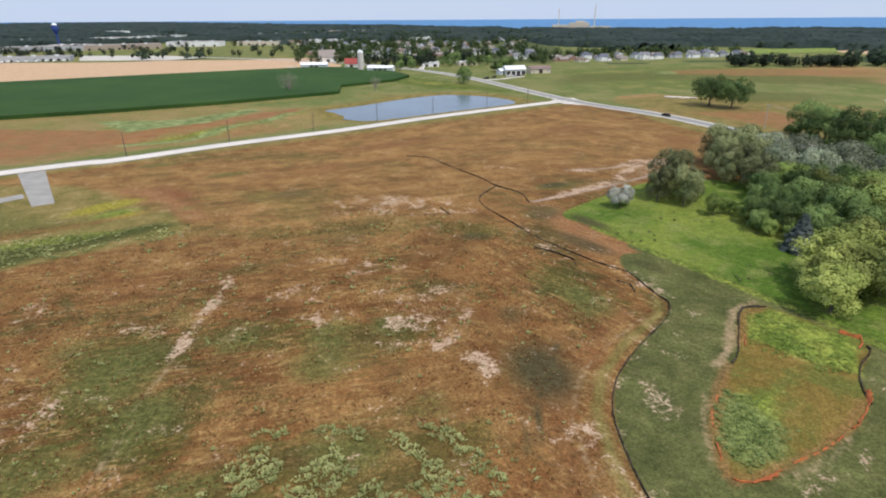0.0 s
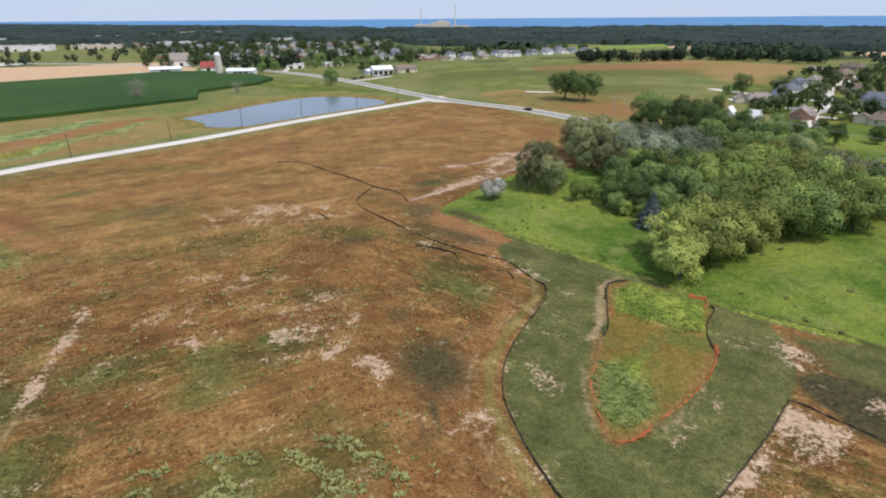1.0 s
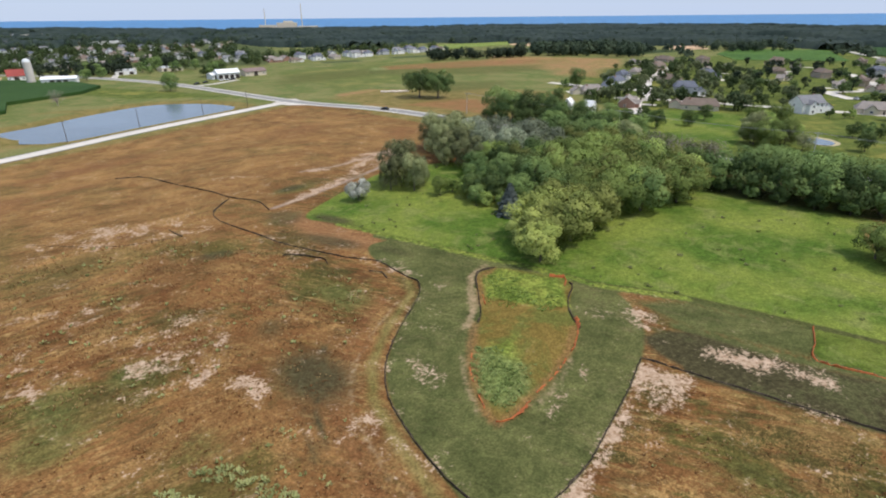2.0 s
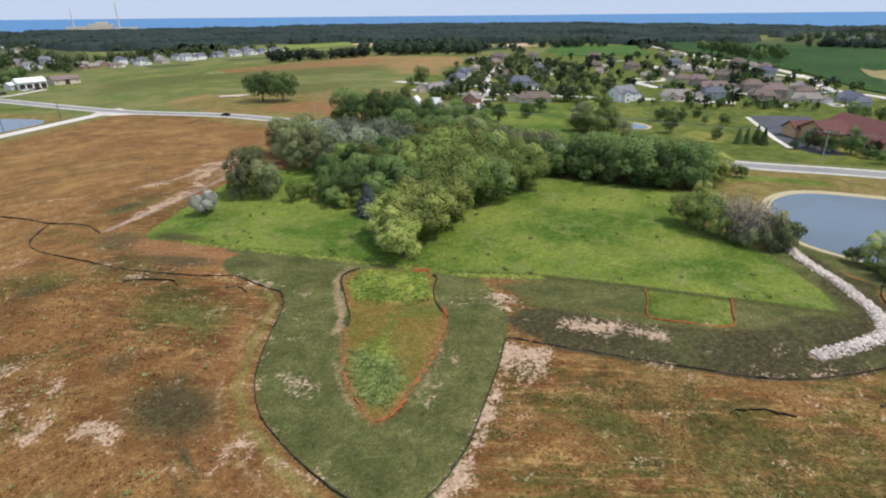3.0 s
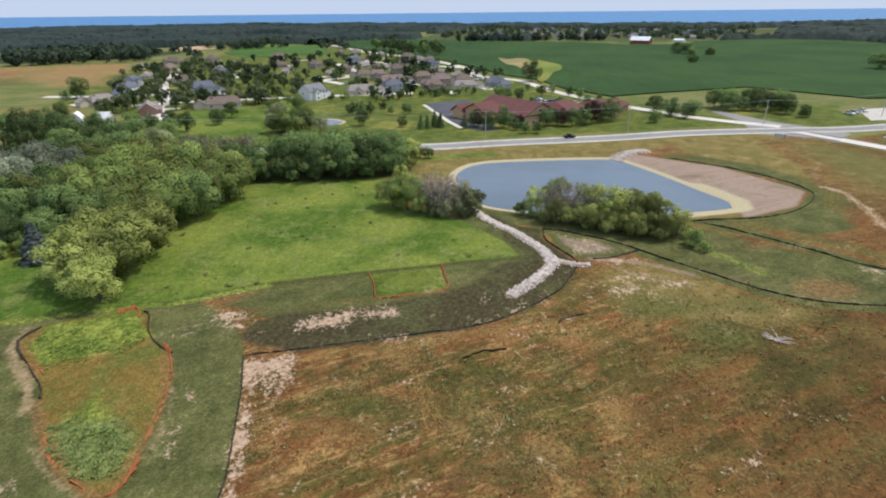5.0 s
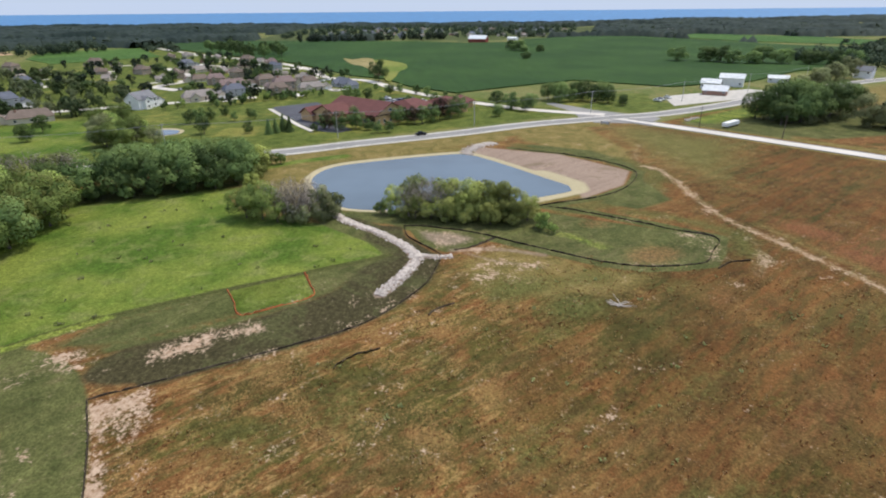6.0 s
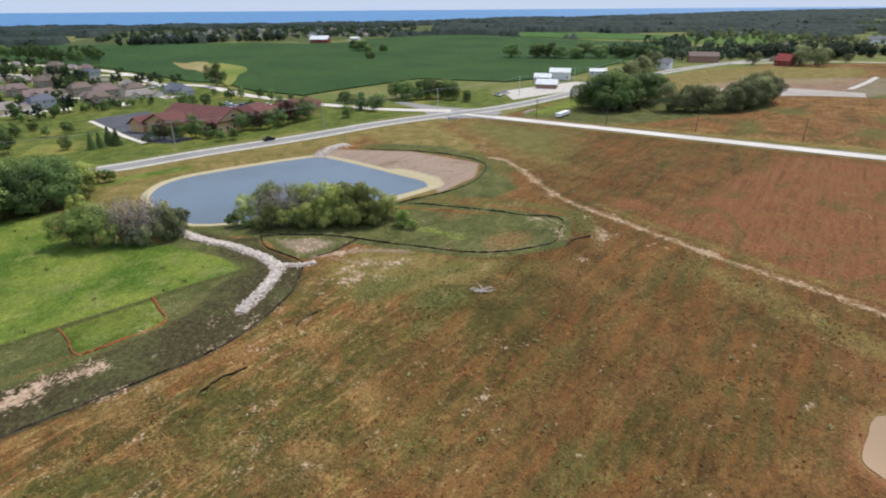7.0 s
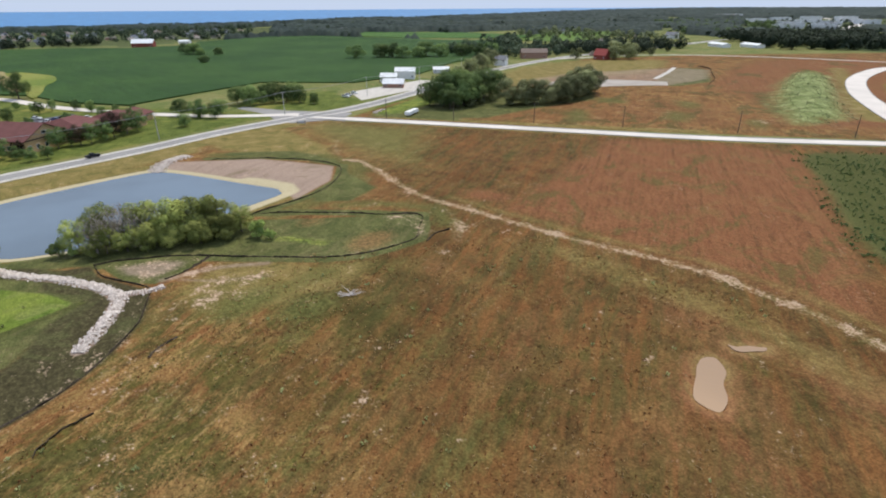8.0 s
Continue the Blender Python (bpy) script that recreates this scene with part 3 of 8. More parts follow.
def paint_plan(zone, stroke, spot):
    """What grows or lies bare where."""
    # dry building land, and the same beyond the south road
    zone("site", SITE, 2.0)
    zone("site", [(258, -92), (300, -150), (318, -190), (390, -300), (425, -400), (395, -520), (310, -690), (40, -690), (0, -385), (66, -302), (104, -258), (168, -186)], 3)
    zone("west", [(-400, -60), (-10, -60), (6, 60), (2, 120), (60, 230), (60, 420), (-400, 420)], 12)
    zone("south", [(30, -10), (80, -16), (130, -60), (262, -84), (60, -295), (-200, -300), (-200, -60)], 16)
    # verges
    stroke("yellow", [(-330, 50), (-153, 178), (-48, 249), (76, 338)], 9, 3, 0.7)
    stroke("yellow", [(112, 284), (150, 170), (189, 75), (208, 36), (224, -2), (246, -36), (258, -66)], 13, 3, 0.9)
    stroke("yellow", [(246, -96), (213, -126), (128, -210)], 5, 2, 0.65)
    stroke("meadow", [(180, 66), (190, 55), (198, 40)], 8, 3, 0.65)
    zone("yellow", [(180, 66), (192, 66), (216, 30), (238, -14), (226, -12), (207, 8), (198, 30), (188, 46), (174, 50)], 2.5, 0.85)
    # north-west: disturbed soil with grassed heaps beyond the concrete road
    zone("rust", [(-330, 80), (-153, 200), (-90, 244), (-60, 270), (-110, 262), (-190, 230), (-300, 150)], 6, 0.55)
    zone("dirt", [(-330, 76), (-153, 196), (-90, 240), (-30, 292), (-60, 300), (-78, 330), (-140, 342), (-186, 312), (-236, 290), (-420, 190)], 4, 0.5)
    stroke("yellow", [(-420, 185), (-236, 286), (-186, 308), (-140, 336), (-75, 372), (-30, 380)], 8, 3, 0.75)
    stroke("yellow", np.vstack([POND_NORTH, POND_NORTH[:1]]), 22, 5, 0.8)
    stroke("dirt", np.vstack([POND_NORTH, POND_NORTH[:1]]), 9, 3, 0.6)
    stroke("lush", [(-164, 267), (-147, 271), (-128, 285), (-110, 310)], 8, 3, 0.62)
    stroke("lush", [(-131, 230), (-113, 244), (-97, 262), (-85, 277)], 7, 3, 0.6)
    zone("earth", [(-230, 268), (-164, 262), (-122, 276), (-100, 312), (-80, 330), (-84, 290), (-112, 258), (-130, 236), (-170, 204), (-330, 90), (-330, 190)], 4, 1.0)
    zone("heap", [(-180, 288), (-146, 256), (-124, 270), (-102, 322), (-112, 326), (-132, 296), (-146, 288)], 2, 0.95)
    stroke("heap", [(-133, 229), (-111, 238), (-94, 269), (-74, 301)], 5, 1.5, 0.9)
    zone("ditch", [(-200, 50), (-106, 121), (-87, 129), (-75, 136), (-66, 134), (-77, 125), (-88, 116), (-95, 107), (-200, 32)], 3, 0.8)
    spot("gold", -96, 149, 11, 5, 45, 0.95)
    spot("gold", -86, 142, 6, 3, 30, 0.6)
    spot("meadow", -78, 297, 13, 8, 25, 0.85)
    # west: rank grass, goldenrod and a ditch
    zone("yellow", [(-200, 60), (-108, 124), (-92, 134), (-77, 147), (-64, 131), (-68, 125), (-86, 112), (-100, 102), (-200, 20)], 3, 0.9)
    zone("dark", [(-200, 50), (-108, 118), (-88, 130), (-70, 132), (-86, 116), (-108, 104), (-200, 30)], 4, 0.66)
    zone("yellow", [(-150, 172), (-118, 172), (-100, 162), (-79, 146), (-92, 136), (-112, 130), (-170, 100)], 4, 0.75)
    zone("turf", [(-150, 168), (-125, 150), (-112, 140), (-84, 138), (-112, 124), (-170, 84)], 5, 0.75)
    stroke("earth", [(-98, 166), (-84, 158), (-66, 139)], 6, 3, 0.9)
    spot("lush", -90, 143, 9, 5, 35, 0.62)
    zone("lush", [(-200, 64), (-108, 122), (-92, 131), (-70, 134), (-88, 122), (-108, 112), (-200, 48)], 3, 0.5)
    spot("rust", -80, 157, 17, 6, -46, 1.0)
    # rank green and dark patches of the west field
    stroke("weeds", [(-72, 130), (-40, 127), (-20, 131), (-3, 134), (12, 128)], 7, 4)
    for cx, cy, rx, ry in ((24, 97, 6, 9), (-50, 68, 8, 14), (-39, 58, 6, 8), (-16, 80, 10, 5), (-33, 81, 6, 4), (-62, 47, 10, 8), (-13, 50, 13, 6), (-2, 54, 8, 5), (-40, 150, 8, 14), (-58, 208, 16, 7), (-100, 205, 10, 6)):
        spot("weeds", cx, cy, rx * 1.3, ry * 1.3)
    for cx, cy, rx, ry, turn, am in ((15, 70, 8, 12, 10, 0.66), (12, 87, 4, 6, 0, 0.5), (35, 168, 8, 4, 20, 0.62), (8, 125, 7, 4, 0, 0.6), (27, 142, 9, 10, 0, 0.55), (-45, 160, 12, 8, 0, 0.5), (33, 120, 5, 14, 35, 0.6), (38, 134, 4, 12, 30, 0.62), (44, 108, 3, 9, 30, 0.5)):
        spot("dark", cx, cy, rx, ry, turn, am)
    # pale clay
    for cx, cy, rx, ry, turn, am in ((-12, 149, 18, 8, 0, 0.62), (5, 144, 8, 3, 0, 0.6), (-53, 83, 7, 5, 0, 0.55), (-3, 88, 10, 12, 0, 0.55), (0, 79, 6, 5, 0, 0.55), (6, 73, 4, 4, 0, 0.55), (30.4, 63.7, 2, 5, 15, 0.7), (18.6, 56.3, 4, 3, 0, 0.65), (-56, 60, 6, 6, 0, 0.6), (-22, 87, 9, 5, 0, 0.5), (25, 120, 6, 8, 30, 0.55), (-20, 156, 12, 4, 0, 0.6), (18, 54.5, 4, 2.5, 0, 0.6),
                                     (-56, 59, 4, 4, 0, 0.65), (-28, 95, 9, 5, 0, 0.45), (-17, 108, 12, 4, -20, 0.45), (-74, 88, 7, 6, 0, 0.45), (12, 62, 4, 6, 0, 0.4), (23, 189, 9, 2, -8, 0.7),
                                     (69, 56.5, 1.8, 4, 30, 0.85), (29.5, 60.5, 1.7, 3.5, 20, 0.85), (37, 74, 1.2, 4, 35, 0.7), (45, 87, 1.2, 2, 0, 0.6), (43, 47.5, 1.3, 5, -52, 0.7), (51, 51, 1.2, 3, -45, 0.6),
                                     (66, 62, 2, 5, 30, 0.6), (100, -7, 2.6, 5, -20, 0.8), (106, -12, 2, 8, 10, 0.6), (84, 5, 3, 5, 50, 0.5), (115, -9, 3, 8, 15, 0.62), (107, -9, 3, 5, 10, 0.7), (7, 70, 3, 4, 0, 0.6), (41, 98, 1.6, 7, 32, 0.95), (38, 106, 1.6, 8, 38, 0.7)):
        spot("bare", cx, cy, rx, ry, turn, am)
    stroke("bare", [(73, 46), (77, 41), (80.5, 33)], 4.2, 1.5, 1.0)
    spot("bare", 71.4, 59.3, 2.4, 4.5, 35, 1.0)
    zone("bare", [(61.2, 49.3), (65, 43), (60, 38.5), (51, 38.6), (55, 44)], 2.0, 1.0)
    stroke("bare", [(60, 47.5), (53.5, 43.4), (46.8, 39.8), (38.3, 35.2), (31, 32.6)], 2.4, 1.0, 1.0)
    stroke("bare", [(-44, 103.5), (-43.6, 89), (-43, 74)], 2.2, 0.9, 1.0)
    stroke("rut", [(-44, 103.5), (-43.6, 89), (-43, 74)], 0.9, 0.8, 0.5)
    zone("straw", [(-330, 60), (-150, 184), (76, 338), (120, 262), (150, 172), (92, 200), (40, 180), (10, 140), (-40, 118), (-100, 128), (-200, 50)], 22, 0.8)
    spot("straw", 0, 60, 30, 24, 0, 0.3)
    stroke("rut", [(-43, 74), (-42.3, 64), (-41.5, 52), (-41, 42)], 0.8, 0.7, 0.62)
    zone("bare", [(24, 150), (36, 154), (54, 168), (86, 196), (90, 206), (70, 200), (54, 189), (42, 187), (40, 183), (56, 184), (66, 190), (48, 168), (34, 160)], 1.5, 0.75)
    stroke("soil", [(26, 151), (47, 163.5), (66, 176), (84, 192)], 2.6, 1.5, 0.75)
    stroke("soil", [(42, 186), (56, 187), (70, 194), (88, 205)], 1.6, 1.2, 0.8)
    # strips trodden along the fences
    stroke("yellow", [(40.4, 92), (39, 87), (30, 77.5), (24, 69), (21, 61), (20.5, 50), (21, 40)], 2.4, 1.3, 0.75)
    stroke("rut", [(36, 86), (27, 77), (20, 68), (17, 58), (17.5, 48), (19, 38)], 0.7, 0.6, 0.6)
    stroke("dark", [(19, 78), (16, 70), (13, 62), (12, 54)], 1.3, 0.9, 0.8)
    stroke("dark", [(17, 78.5), (14, 70), (11, 61), (10, 52)], 1.1, 0.9, 0.7)
    stroke("rust", [(33, 88), (24.5, 78), (18.5, 69), (15, 58), (15, 44)], 4, 2.5, 0.5)
    stroke("yellow", [(66, 38), (73, 23), (82, 11), (92, 4), (104, -0.5)], 3, 1.6, 0.5)
    # soft green turf among the dry weeds
    for cx, cy, rx, ry, turn, am in ((-50, 69, 8, 10, 20, 0.95), (-60, 76, 5, 5, 0, 0.6), (-49, 50, 7, 5, 0, 0.9), (-35, 79, 4, 5, 0, 0.9), (-41, 59, 5, 7, 0, 1.0), (-9, 83, 4, 4, 0, 0.9), (-19, 71, 5, 5, 0, 0.95), (-19, 79, 4, 6, 0, 0.9), (-12, 53, 6, 4, 0, 0.9),
                                     (-29, 47, 5, 4, 0, 0.8), (27, 93, 4.5, 8, 20, 1.0), (-48, 87, 4, 3, 0, 0.6), (-2, 62, 4, 4, 0, 0.6), (-60, 42, 8, 6, 0, 0.8), (-73, 183, 9, 4, 30, 0.8), (-104, 196, 8, 4, 30, 0.8), (-54, 158, 10, 9, 0, 0.6),
                                     (96, -14, 5, 9, 30, 0.95), (88, -22, 5, 8, 20, 0.85), (80, -18, 4, 7, 40, 0.50), (100, -28, 4, 9, 20, 0.61), (72, 2, 5, 4, 0, 0.43), (60, 14, 7, 5, 30, 0.50), (54, 26, 5, 8, 0, 0.43), (66, -36, 5, 10, 40, 0.43), (54, -12, 6, 9, 40, 0.43), (44, -30, 6, 10, 40, 0.40), (38, 6, 8, 6, 0, 0.43), (97, -44, 4, 7, 20, 0.50), (110, -66, 5, 4, 0, 0.40), (76, -60, 7, 5, 0, 0.36)):
        spot("turf", cx, cy, rx, ry, turn, am)
    stroke("turf", [(140, -30), (146, -44), (158, -58), (176, -66), (193, -58), (206, -42), (214, -26)], 8, 3, 0.9)
    stroke("turf", [(112, -66), (124, -68), (134, -58), (140, -46)], 6, 3, 0.8)
    zone("turf", [(196, -72), (238, -66), (254, -78), (220, -112), (190, -100), (170, -84)], 10, 0.62)
    # beyond the copse
    zone("meadow", [(196, 198), (224, 217), (247, 213), (267, 199), (266, 179), (229, 153), (201, 137), (186, 150)], 3)
    zone("earth", [(32, 146), (38, 131), (47, 115), (41, 110), (34, 113), (28, 126), (24, 142)], 4, 0.75)
    spot("turf", 36, 167, 8, 4, 20, 0.9)
    # wet places
    zone("meadow", MEADOW, 1.4)
    stroke("lush", [(38, 130), (47.4, 115), (64.5, 87.5), (72.5, 72), (84, 60)], 2.4, 1.0, 0.75)
    stroke("ditch", [(38, 131), (47.4, 115.5), (64.5, 88), (72.5, 73), (84, 61), (94, 43), (102, 28), (110.5, 13)], 1.5, 0.9, 1.0)
    zone("swale", SWALE, 1.4)
    stroke("site", [(40, 131), (50, 111), (60, 93)], 1.0, 1.0, 0.3)
    zone("dark", MUD, 1.8, 0.95)
    zone("swale", [(100, 31), (110, 14), (104, 17), (94, 23), (86, 32), (84, 37), (92, 44)], 1.5, 0.7)
    zone("swale", [(96, 41), (108, 17), (103, 18), (92, 26), (82, 38), (74, 52), (72, 66), (84, 60)], 3.0, 0.66)
    zone("earth", [(92, 45), (84, 38), (78, 46), (74, 54), (73, 62), (84, 58)], 3.0, 0.55)
    zone("wetbrown", WETLAND, 1.0)
    zone("lush", [(67.5, 77), (60, 88), (54, 86), (51, 79), (56, 72), (62, 68)], 2.0, 1.0)
    zone("lush", [(50, 66), (41, 65), (36.5, 58), (34, 50), (38, 50.5), (44, 56)], 2.5, 0.62)
    zone("yellow", [(61, 68), (54, 70), (50, 74), (52, 78), (58, 72), (63, 71)], 2.0, 0.7)
    zone("reeds", [(40.5, 65), (43, 60), (44.5, 56), (41, 51.5), (36, 49.5), (34.6, 54), (37, 60)], 1.6, 1.0)
    stroke("netting", [(44, 71.5), (38.6, 63.4), (35, 56.5), (33.3, 50), (33.6, 48)], 1.7, 0.7, 1.0)
    stroke("netting", [(33.6, 48), (37, 48.6), (41.5, 50.6), (47, 53.2), (53, 57), (58.4, 62)], 1.5, 0.7, 0.9)
    stroke("netting", [(59, 89), (54, 86), (51, 81), (48.5, 77)], 1.6, 0.8, 0.85)
    stroke("rut", [(58, 91), (53, 88), (49.5, 82), (46.6, 76), (42, 71)], 1.6, 0.8, 0.75)
    stroke("rut", [(37.2, 64), (34, 57), (32.4, 51)], 0.9, 0.6, 0.6)
    stroke("rut", [(40, 48.6), (46, 51), (52, 55)], 1.1, 0.7, 0.55)
    zone("plot", [(93.4, 42), (85, 37), (91.6, 25.2), (101, 29.4)], 0.7, 1.0)
    # round the east pond
    stroke("rim", np.vstack([POND_EAST, POND_EAST[:1]]), 4.4, 1.2)
    stroke("rim", [(176, -28.5), (165, -36.5), (160, -36.5), (153, -24.5), (147, -14), (143, 4)], 9, 2.0)
    stroke("rim", POND_SMALL, 4.0, 1.0)
    zone("soil", [(212, -9), (200, -38.5), (178, -58), (162, -51.6), (149.5, -37), (160, -37.5), (176, -29), (203, -8)], 1.6)
    zone("swale", [(128, 14), (140, 16), (141, -10), (139, -24), (127, -50), (120, -60.5), (113.5, -57), (108, -54), (106.4, -47), (106.4, -40), (109, -32), (114.7, -23), (121.8, -12), (126, -4)], 1.5, 0.95)
    zone("swale", [(127.5, 11), (127.6, 7), (124.6, -3), (120.4, -9.5), (115.5, -5), (112, 1), (116, 6)], 1.0, 0.9)
    zone("bare", [(127, 9), (124.6, -1), (120.4, -8), (116, -3), (115, 2)], 2.0, 0.62)
    zone("dark", [(129, 22), (128, 12), (121, 10.5), (114.5, 5.5), (110.5, 2.5), (111, 7.5), (118, 11.5), (123, 16)], 0.9, 1.0)
    zone("soil", [(126.5, 9), (124.6, -2), (120.6, -8.5), (116.4, -3.6), (113.8, 1.2), (119, 7)], 2.5, 0.56)
    stroke("soil", [(113.3, -0.7), (114.6, -5.8), (114.3, -13.4), (111.5, -20.8)], 3.4, 2, 0.62)
    spot("bare", 100.6, -8.0, 3.5, 5, 20, 0.9)
    spot("bare", 105.5, -16.4, 2.5, 3.5, 0, 0.95)
    zone("lush", [(127, -18), (125, -30), (116, -38), (113, -34), (121, -27)], 3.0, 0.6)
    spot("rust", 112, -45, 4, 7, 30, 0.85)
    spot("bare", 118, -57, 3, 4, 30, 0.6)
    spot("netting", 112, -45, 5, 8, 30, 0.85)
    stroke("bare", [(109, -55.5), (114, -58), (121, -60.5), (124, -55)], 4, 2, 0.8)
    spot("netting", 131, -36, 4, 5, 30, 0.6)
    zone("yellow", [(108, 1), (114, -6), (120, -13), (113, -24), (106, -33), (102, -44), (94, -38), (90, -20), (94, -4)], 4, 0.6)
    spot("weeds", 92, -24, 12, 9, 30, 0.9)
    spot("weeds", 78, -30, 8, 14, 40, 0.7)
    stroke("soil", [(112, -4), (108, -10), (105, -20)], 2.2, 1.5, 0.6)
    # the farm track and tyre marks
    stroke("dirt", TRACK, 3.2, 2.0, 0.58)
    stroke("bare", TRACK, 2.6, 1.4, 1.05)
    stroke("rut", TRACK, 2.2, 1.8, 0.58)
    stroke("bare", [(126, -68), (117, -69.5), (108, -67), (102, -62.5), (98, -57)], 2.2, 1.4, 0.62)
    stroke("bare", [(118, -71), (111, -71), (105, -72), (98, -78)], 5.0, 2.0, 0.42)
    stroke("bare", [(108, -69), (105, -66), (103, -61)], 3.4, 2.0, 0.35)
    stroke("rut", [(118, -69.5), (108, -67), (102, -62.5)], 2.2, 1.8, 0.5)
    stroke("rut", [(184, -64), (200, -66), (214, -72)], 2.0, 2.0, 0.5)
    stroke("yellow", [(130, -76), (112, -82), (90, -90), (68, -101), (48, -106), (28, -104)], 5, 3, 0.55)
    stroke("yellow", [(88, -78), (66, -84), (48, -88), (28, -86)], 14, 6, 0.5)
    for a, b in (((55.6, -17.6), (77, -40)), ((59, -68.5), (68, -70)), ((47, -63), (49, -70)), ((46, -24), (62, -42)), ((64, -22), (70, -29))):
        stroke("bare", [a, b], 0.7, 0.7, 0.85)
    # bare tilth, and a green corner
    zone("rust", [(136, -122), (160, -168), (130, -200), (107, -207), (70, -160), (33, -106), (45, -103), (69, -99), (96, -90), (114, -84)], 6, 1.0)
    zone("rust", [(128, -82), (146, -92), (170, -98), (190, -112), (176, -136), (150, -140), (118, -96)], 12, 0.25)
    spot("rust", 126, -86, 10, 6, 30, 0.8)
    zone("yellow", [(180, -72), (232, -62), (252, -66), (256, -80), (216, -116), (196, -104), (160, -82)], 26, 0.8)
    # olive grass round the eastern pond
    zone("yellow", [(140, 60), (165, 66), (186, 72), (206, 34), (224, -2), (234, -22), (222, -22), (208, 4), (196, 30), (186, 46), (160, 46), (148, 40), (138, 30), (130, 26), (130, 40)], 4, 0.8)
    zone("yellow", [(206, -40), (222, -26), (240, -24), (250, -60), (210, -66), (186, -64), (196, -52)], 5, 0.8)
    zone("swale", [(216, -30), (206, -52), (186, -62), (166, -60), (148, -62), (140, -50), (146, -40), (164, -54), (180, -60), (202, -42), (212, -26)], 3, 0.85)
    stroke("yellow", np.vstack([POND_EAST, POND_EAST[:1]]), 16, 4, 0.85)
    stroke("turf", [(132, 60), (142, 56), (150, 52)], 8, 3, 0.8)
    stroke("bare", [(196, 24), (204, 4), (210, -8)], 3, 2, 0.5)
    zone("swale", [(108, -212), (102, -200), (79, -174), (66, -155), (46, -133), (10, -180), (60, -280)], 7, 1.0)
    zone("ditch", [(108, -212), (102, -200), (79, -174), (66, -155), (46, -133), (10, -180), (60, -280)], 8, 0.95)
    zone("lush", [(106, -212), (100, -200), (79, -175), (66, -156), (46, -135), (10, -180), (60, -280)], 6, 0.24)
    stroke("dark", [(66, 43.6), (72, 33), (76, 25.2), (80.8, 18), (84.8, 13.4), (91, 9), (98, 5.2), (104, 3.8), (109, 3.2)], 3.0, 1.0, 1.0)
    stroke("swale", [(127.4, 10), (127.4, 6), (124.3, -4), (120.4, -12), (113.3, -23), (107.5, -32), (105.2, -40), (105.2, -47), (107.2, -54.6), (113, -58.6), (121, -62.6), (128, -52.4), (137.4, -38.6), (143.5, -25)], 4.5, 1.3, 0.95)
    stroke("swale", [(144, -27), (151, -43), (161, -54), (177, -61), (190, -54), (202, -39), (210, -22)], 4.0, 1.3, 0.9)
    stroke("swale", [(44, 118), (50, 110), (64.5, 87), (72.5, 72), (84, 60), (94, 42), (102, 27), (110.5, 12)], 3.0, 1.3, 0.85)
    stroke("swale", [(74, 54), (80, 41), (87, 31), (94, 23), (104, 17.5), (112, 12)], 3.0, 1.5, 0.8)
    for ring in (PUDDLE, PUDDLE_LONG):
        stroke("rust", np.vstack([ring, ring[:1]]), 4.2, 1.6, 1.0)
        stroke("earth", np.vstack([ring, ring[:1]]), 2.6, 1.4, 0.9)
    zone("swale", [(128, 12), (131, 26), (139, 31), (143, 26), (142, 8), (146, -14), (143, -24), (138, -10), (134, 0), (129, 4)], 3, 0.85)
    stroke("swale", [(140, 34), (132, 29), (126, 22), (121, 16), (114, 11), (108, 9.5), (100, 12)], 9, 1.5, 0.9)
    stroke("dark", [(132, 26), (124, 16), (116, 9.5), (109, 5), (102, 7), (92, 11)], 6, 1.5, 0.8)
    stroke("soil", [(140, 32.5), (137, 30.5), (132.9, 27.6), (128, 22.6), (123.4, 17), (118, 12), (113, 8.6), (108.5, 7.0), (104, 8.0), (97.5, 10.6), (92.6, 12.8)], 2.6, 0.7, 1.0)
    stroke("soil", [(110, 7), (109.6, 3), (110.2, -0.2)], 1.8, 0.6, 1.0)
    for line in ([(17.8, 134), (22.1, 124.6), (27.5, 116.8), (33, 109.5), (38.6, 104.6), (41.2, 94), (42.3, 90.8), (40.5, 86.6), (31.2, 75.6), (23.6, 62.6), (22.5, 49), (24.2, 38.5)], [(71.5, 32.2), (80.2, 17.2), (90.5, 8.1), (103.5, 2.9)], [(121.2, -11.5), (108.3, -31.5), (105.8, -47.2), (113, -57.8), (120.9, -62), (136.9, -38.6)]):
        stroke("bare", line, 1.4, 1.0, 0.55)
    zone("weeds", [(62, 46), (76, 18), (100, -2), (112, -30), (96, -42), (60, -22), (40, 8), (36, 28)], 10, 0.55)
    zone("ditch", [(140, 112), (150, 114), (184, 72), (176, 60), (160, 64), (148, 90)], 4, 0.9)
    # reddish stretches among the dry weeds
    for cx, cy, rx, ry, turn, am in ((36, -66, 12, 8, 30, 0.55), (24, -84, 16, 8, 0, 0.6), (50, -82, 14, 8, 10, 0.5), (28, -56, 14, 8, 20, 0.5), (60, -50, 16, 5, -48, 0.4), (30, -40, 16, 6, -48, 0.42), (70, -12, 14, 5, -48, 0.35), (52, 6, 12, 5, -48, 0.4), (94, -50, 10, 6, 20, 0.35),
                                     (20, 20, 14, 6, -48, 0.35), (-40, 190, 40, 10, 30, 0.45), (60, 260, 30, 14, 40, 0.45), (-20, 230, 40, 10, 32, 0.5), (100, 230, 20, 12, 60, 0.5), (-60, 100, 16, 8, 0, 0.35)):
        spot("rust", cx, cy, rx, ry, turn, am)
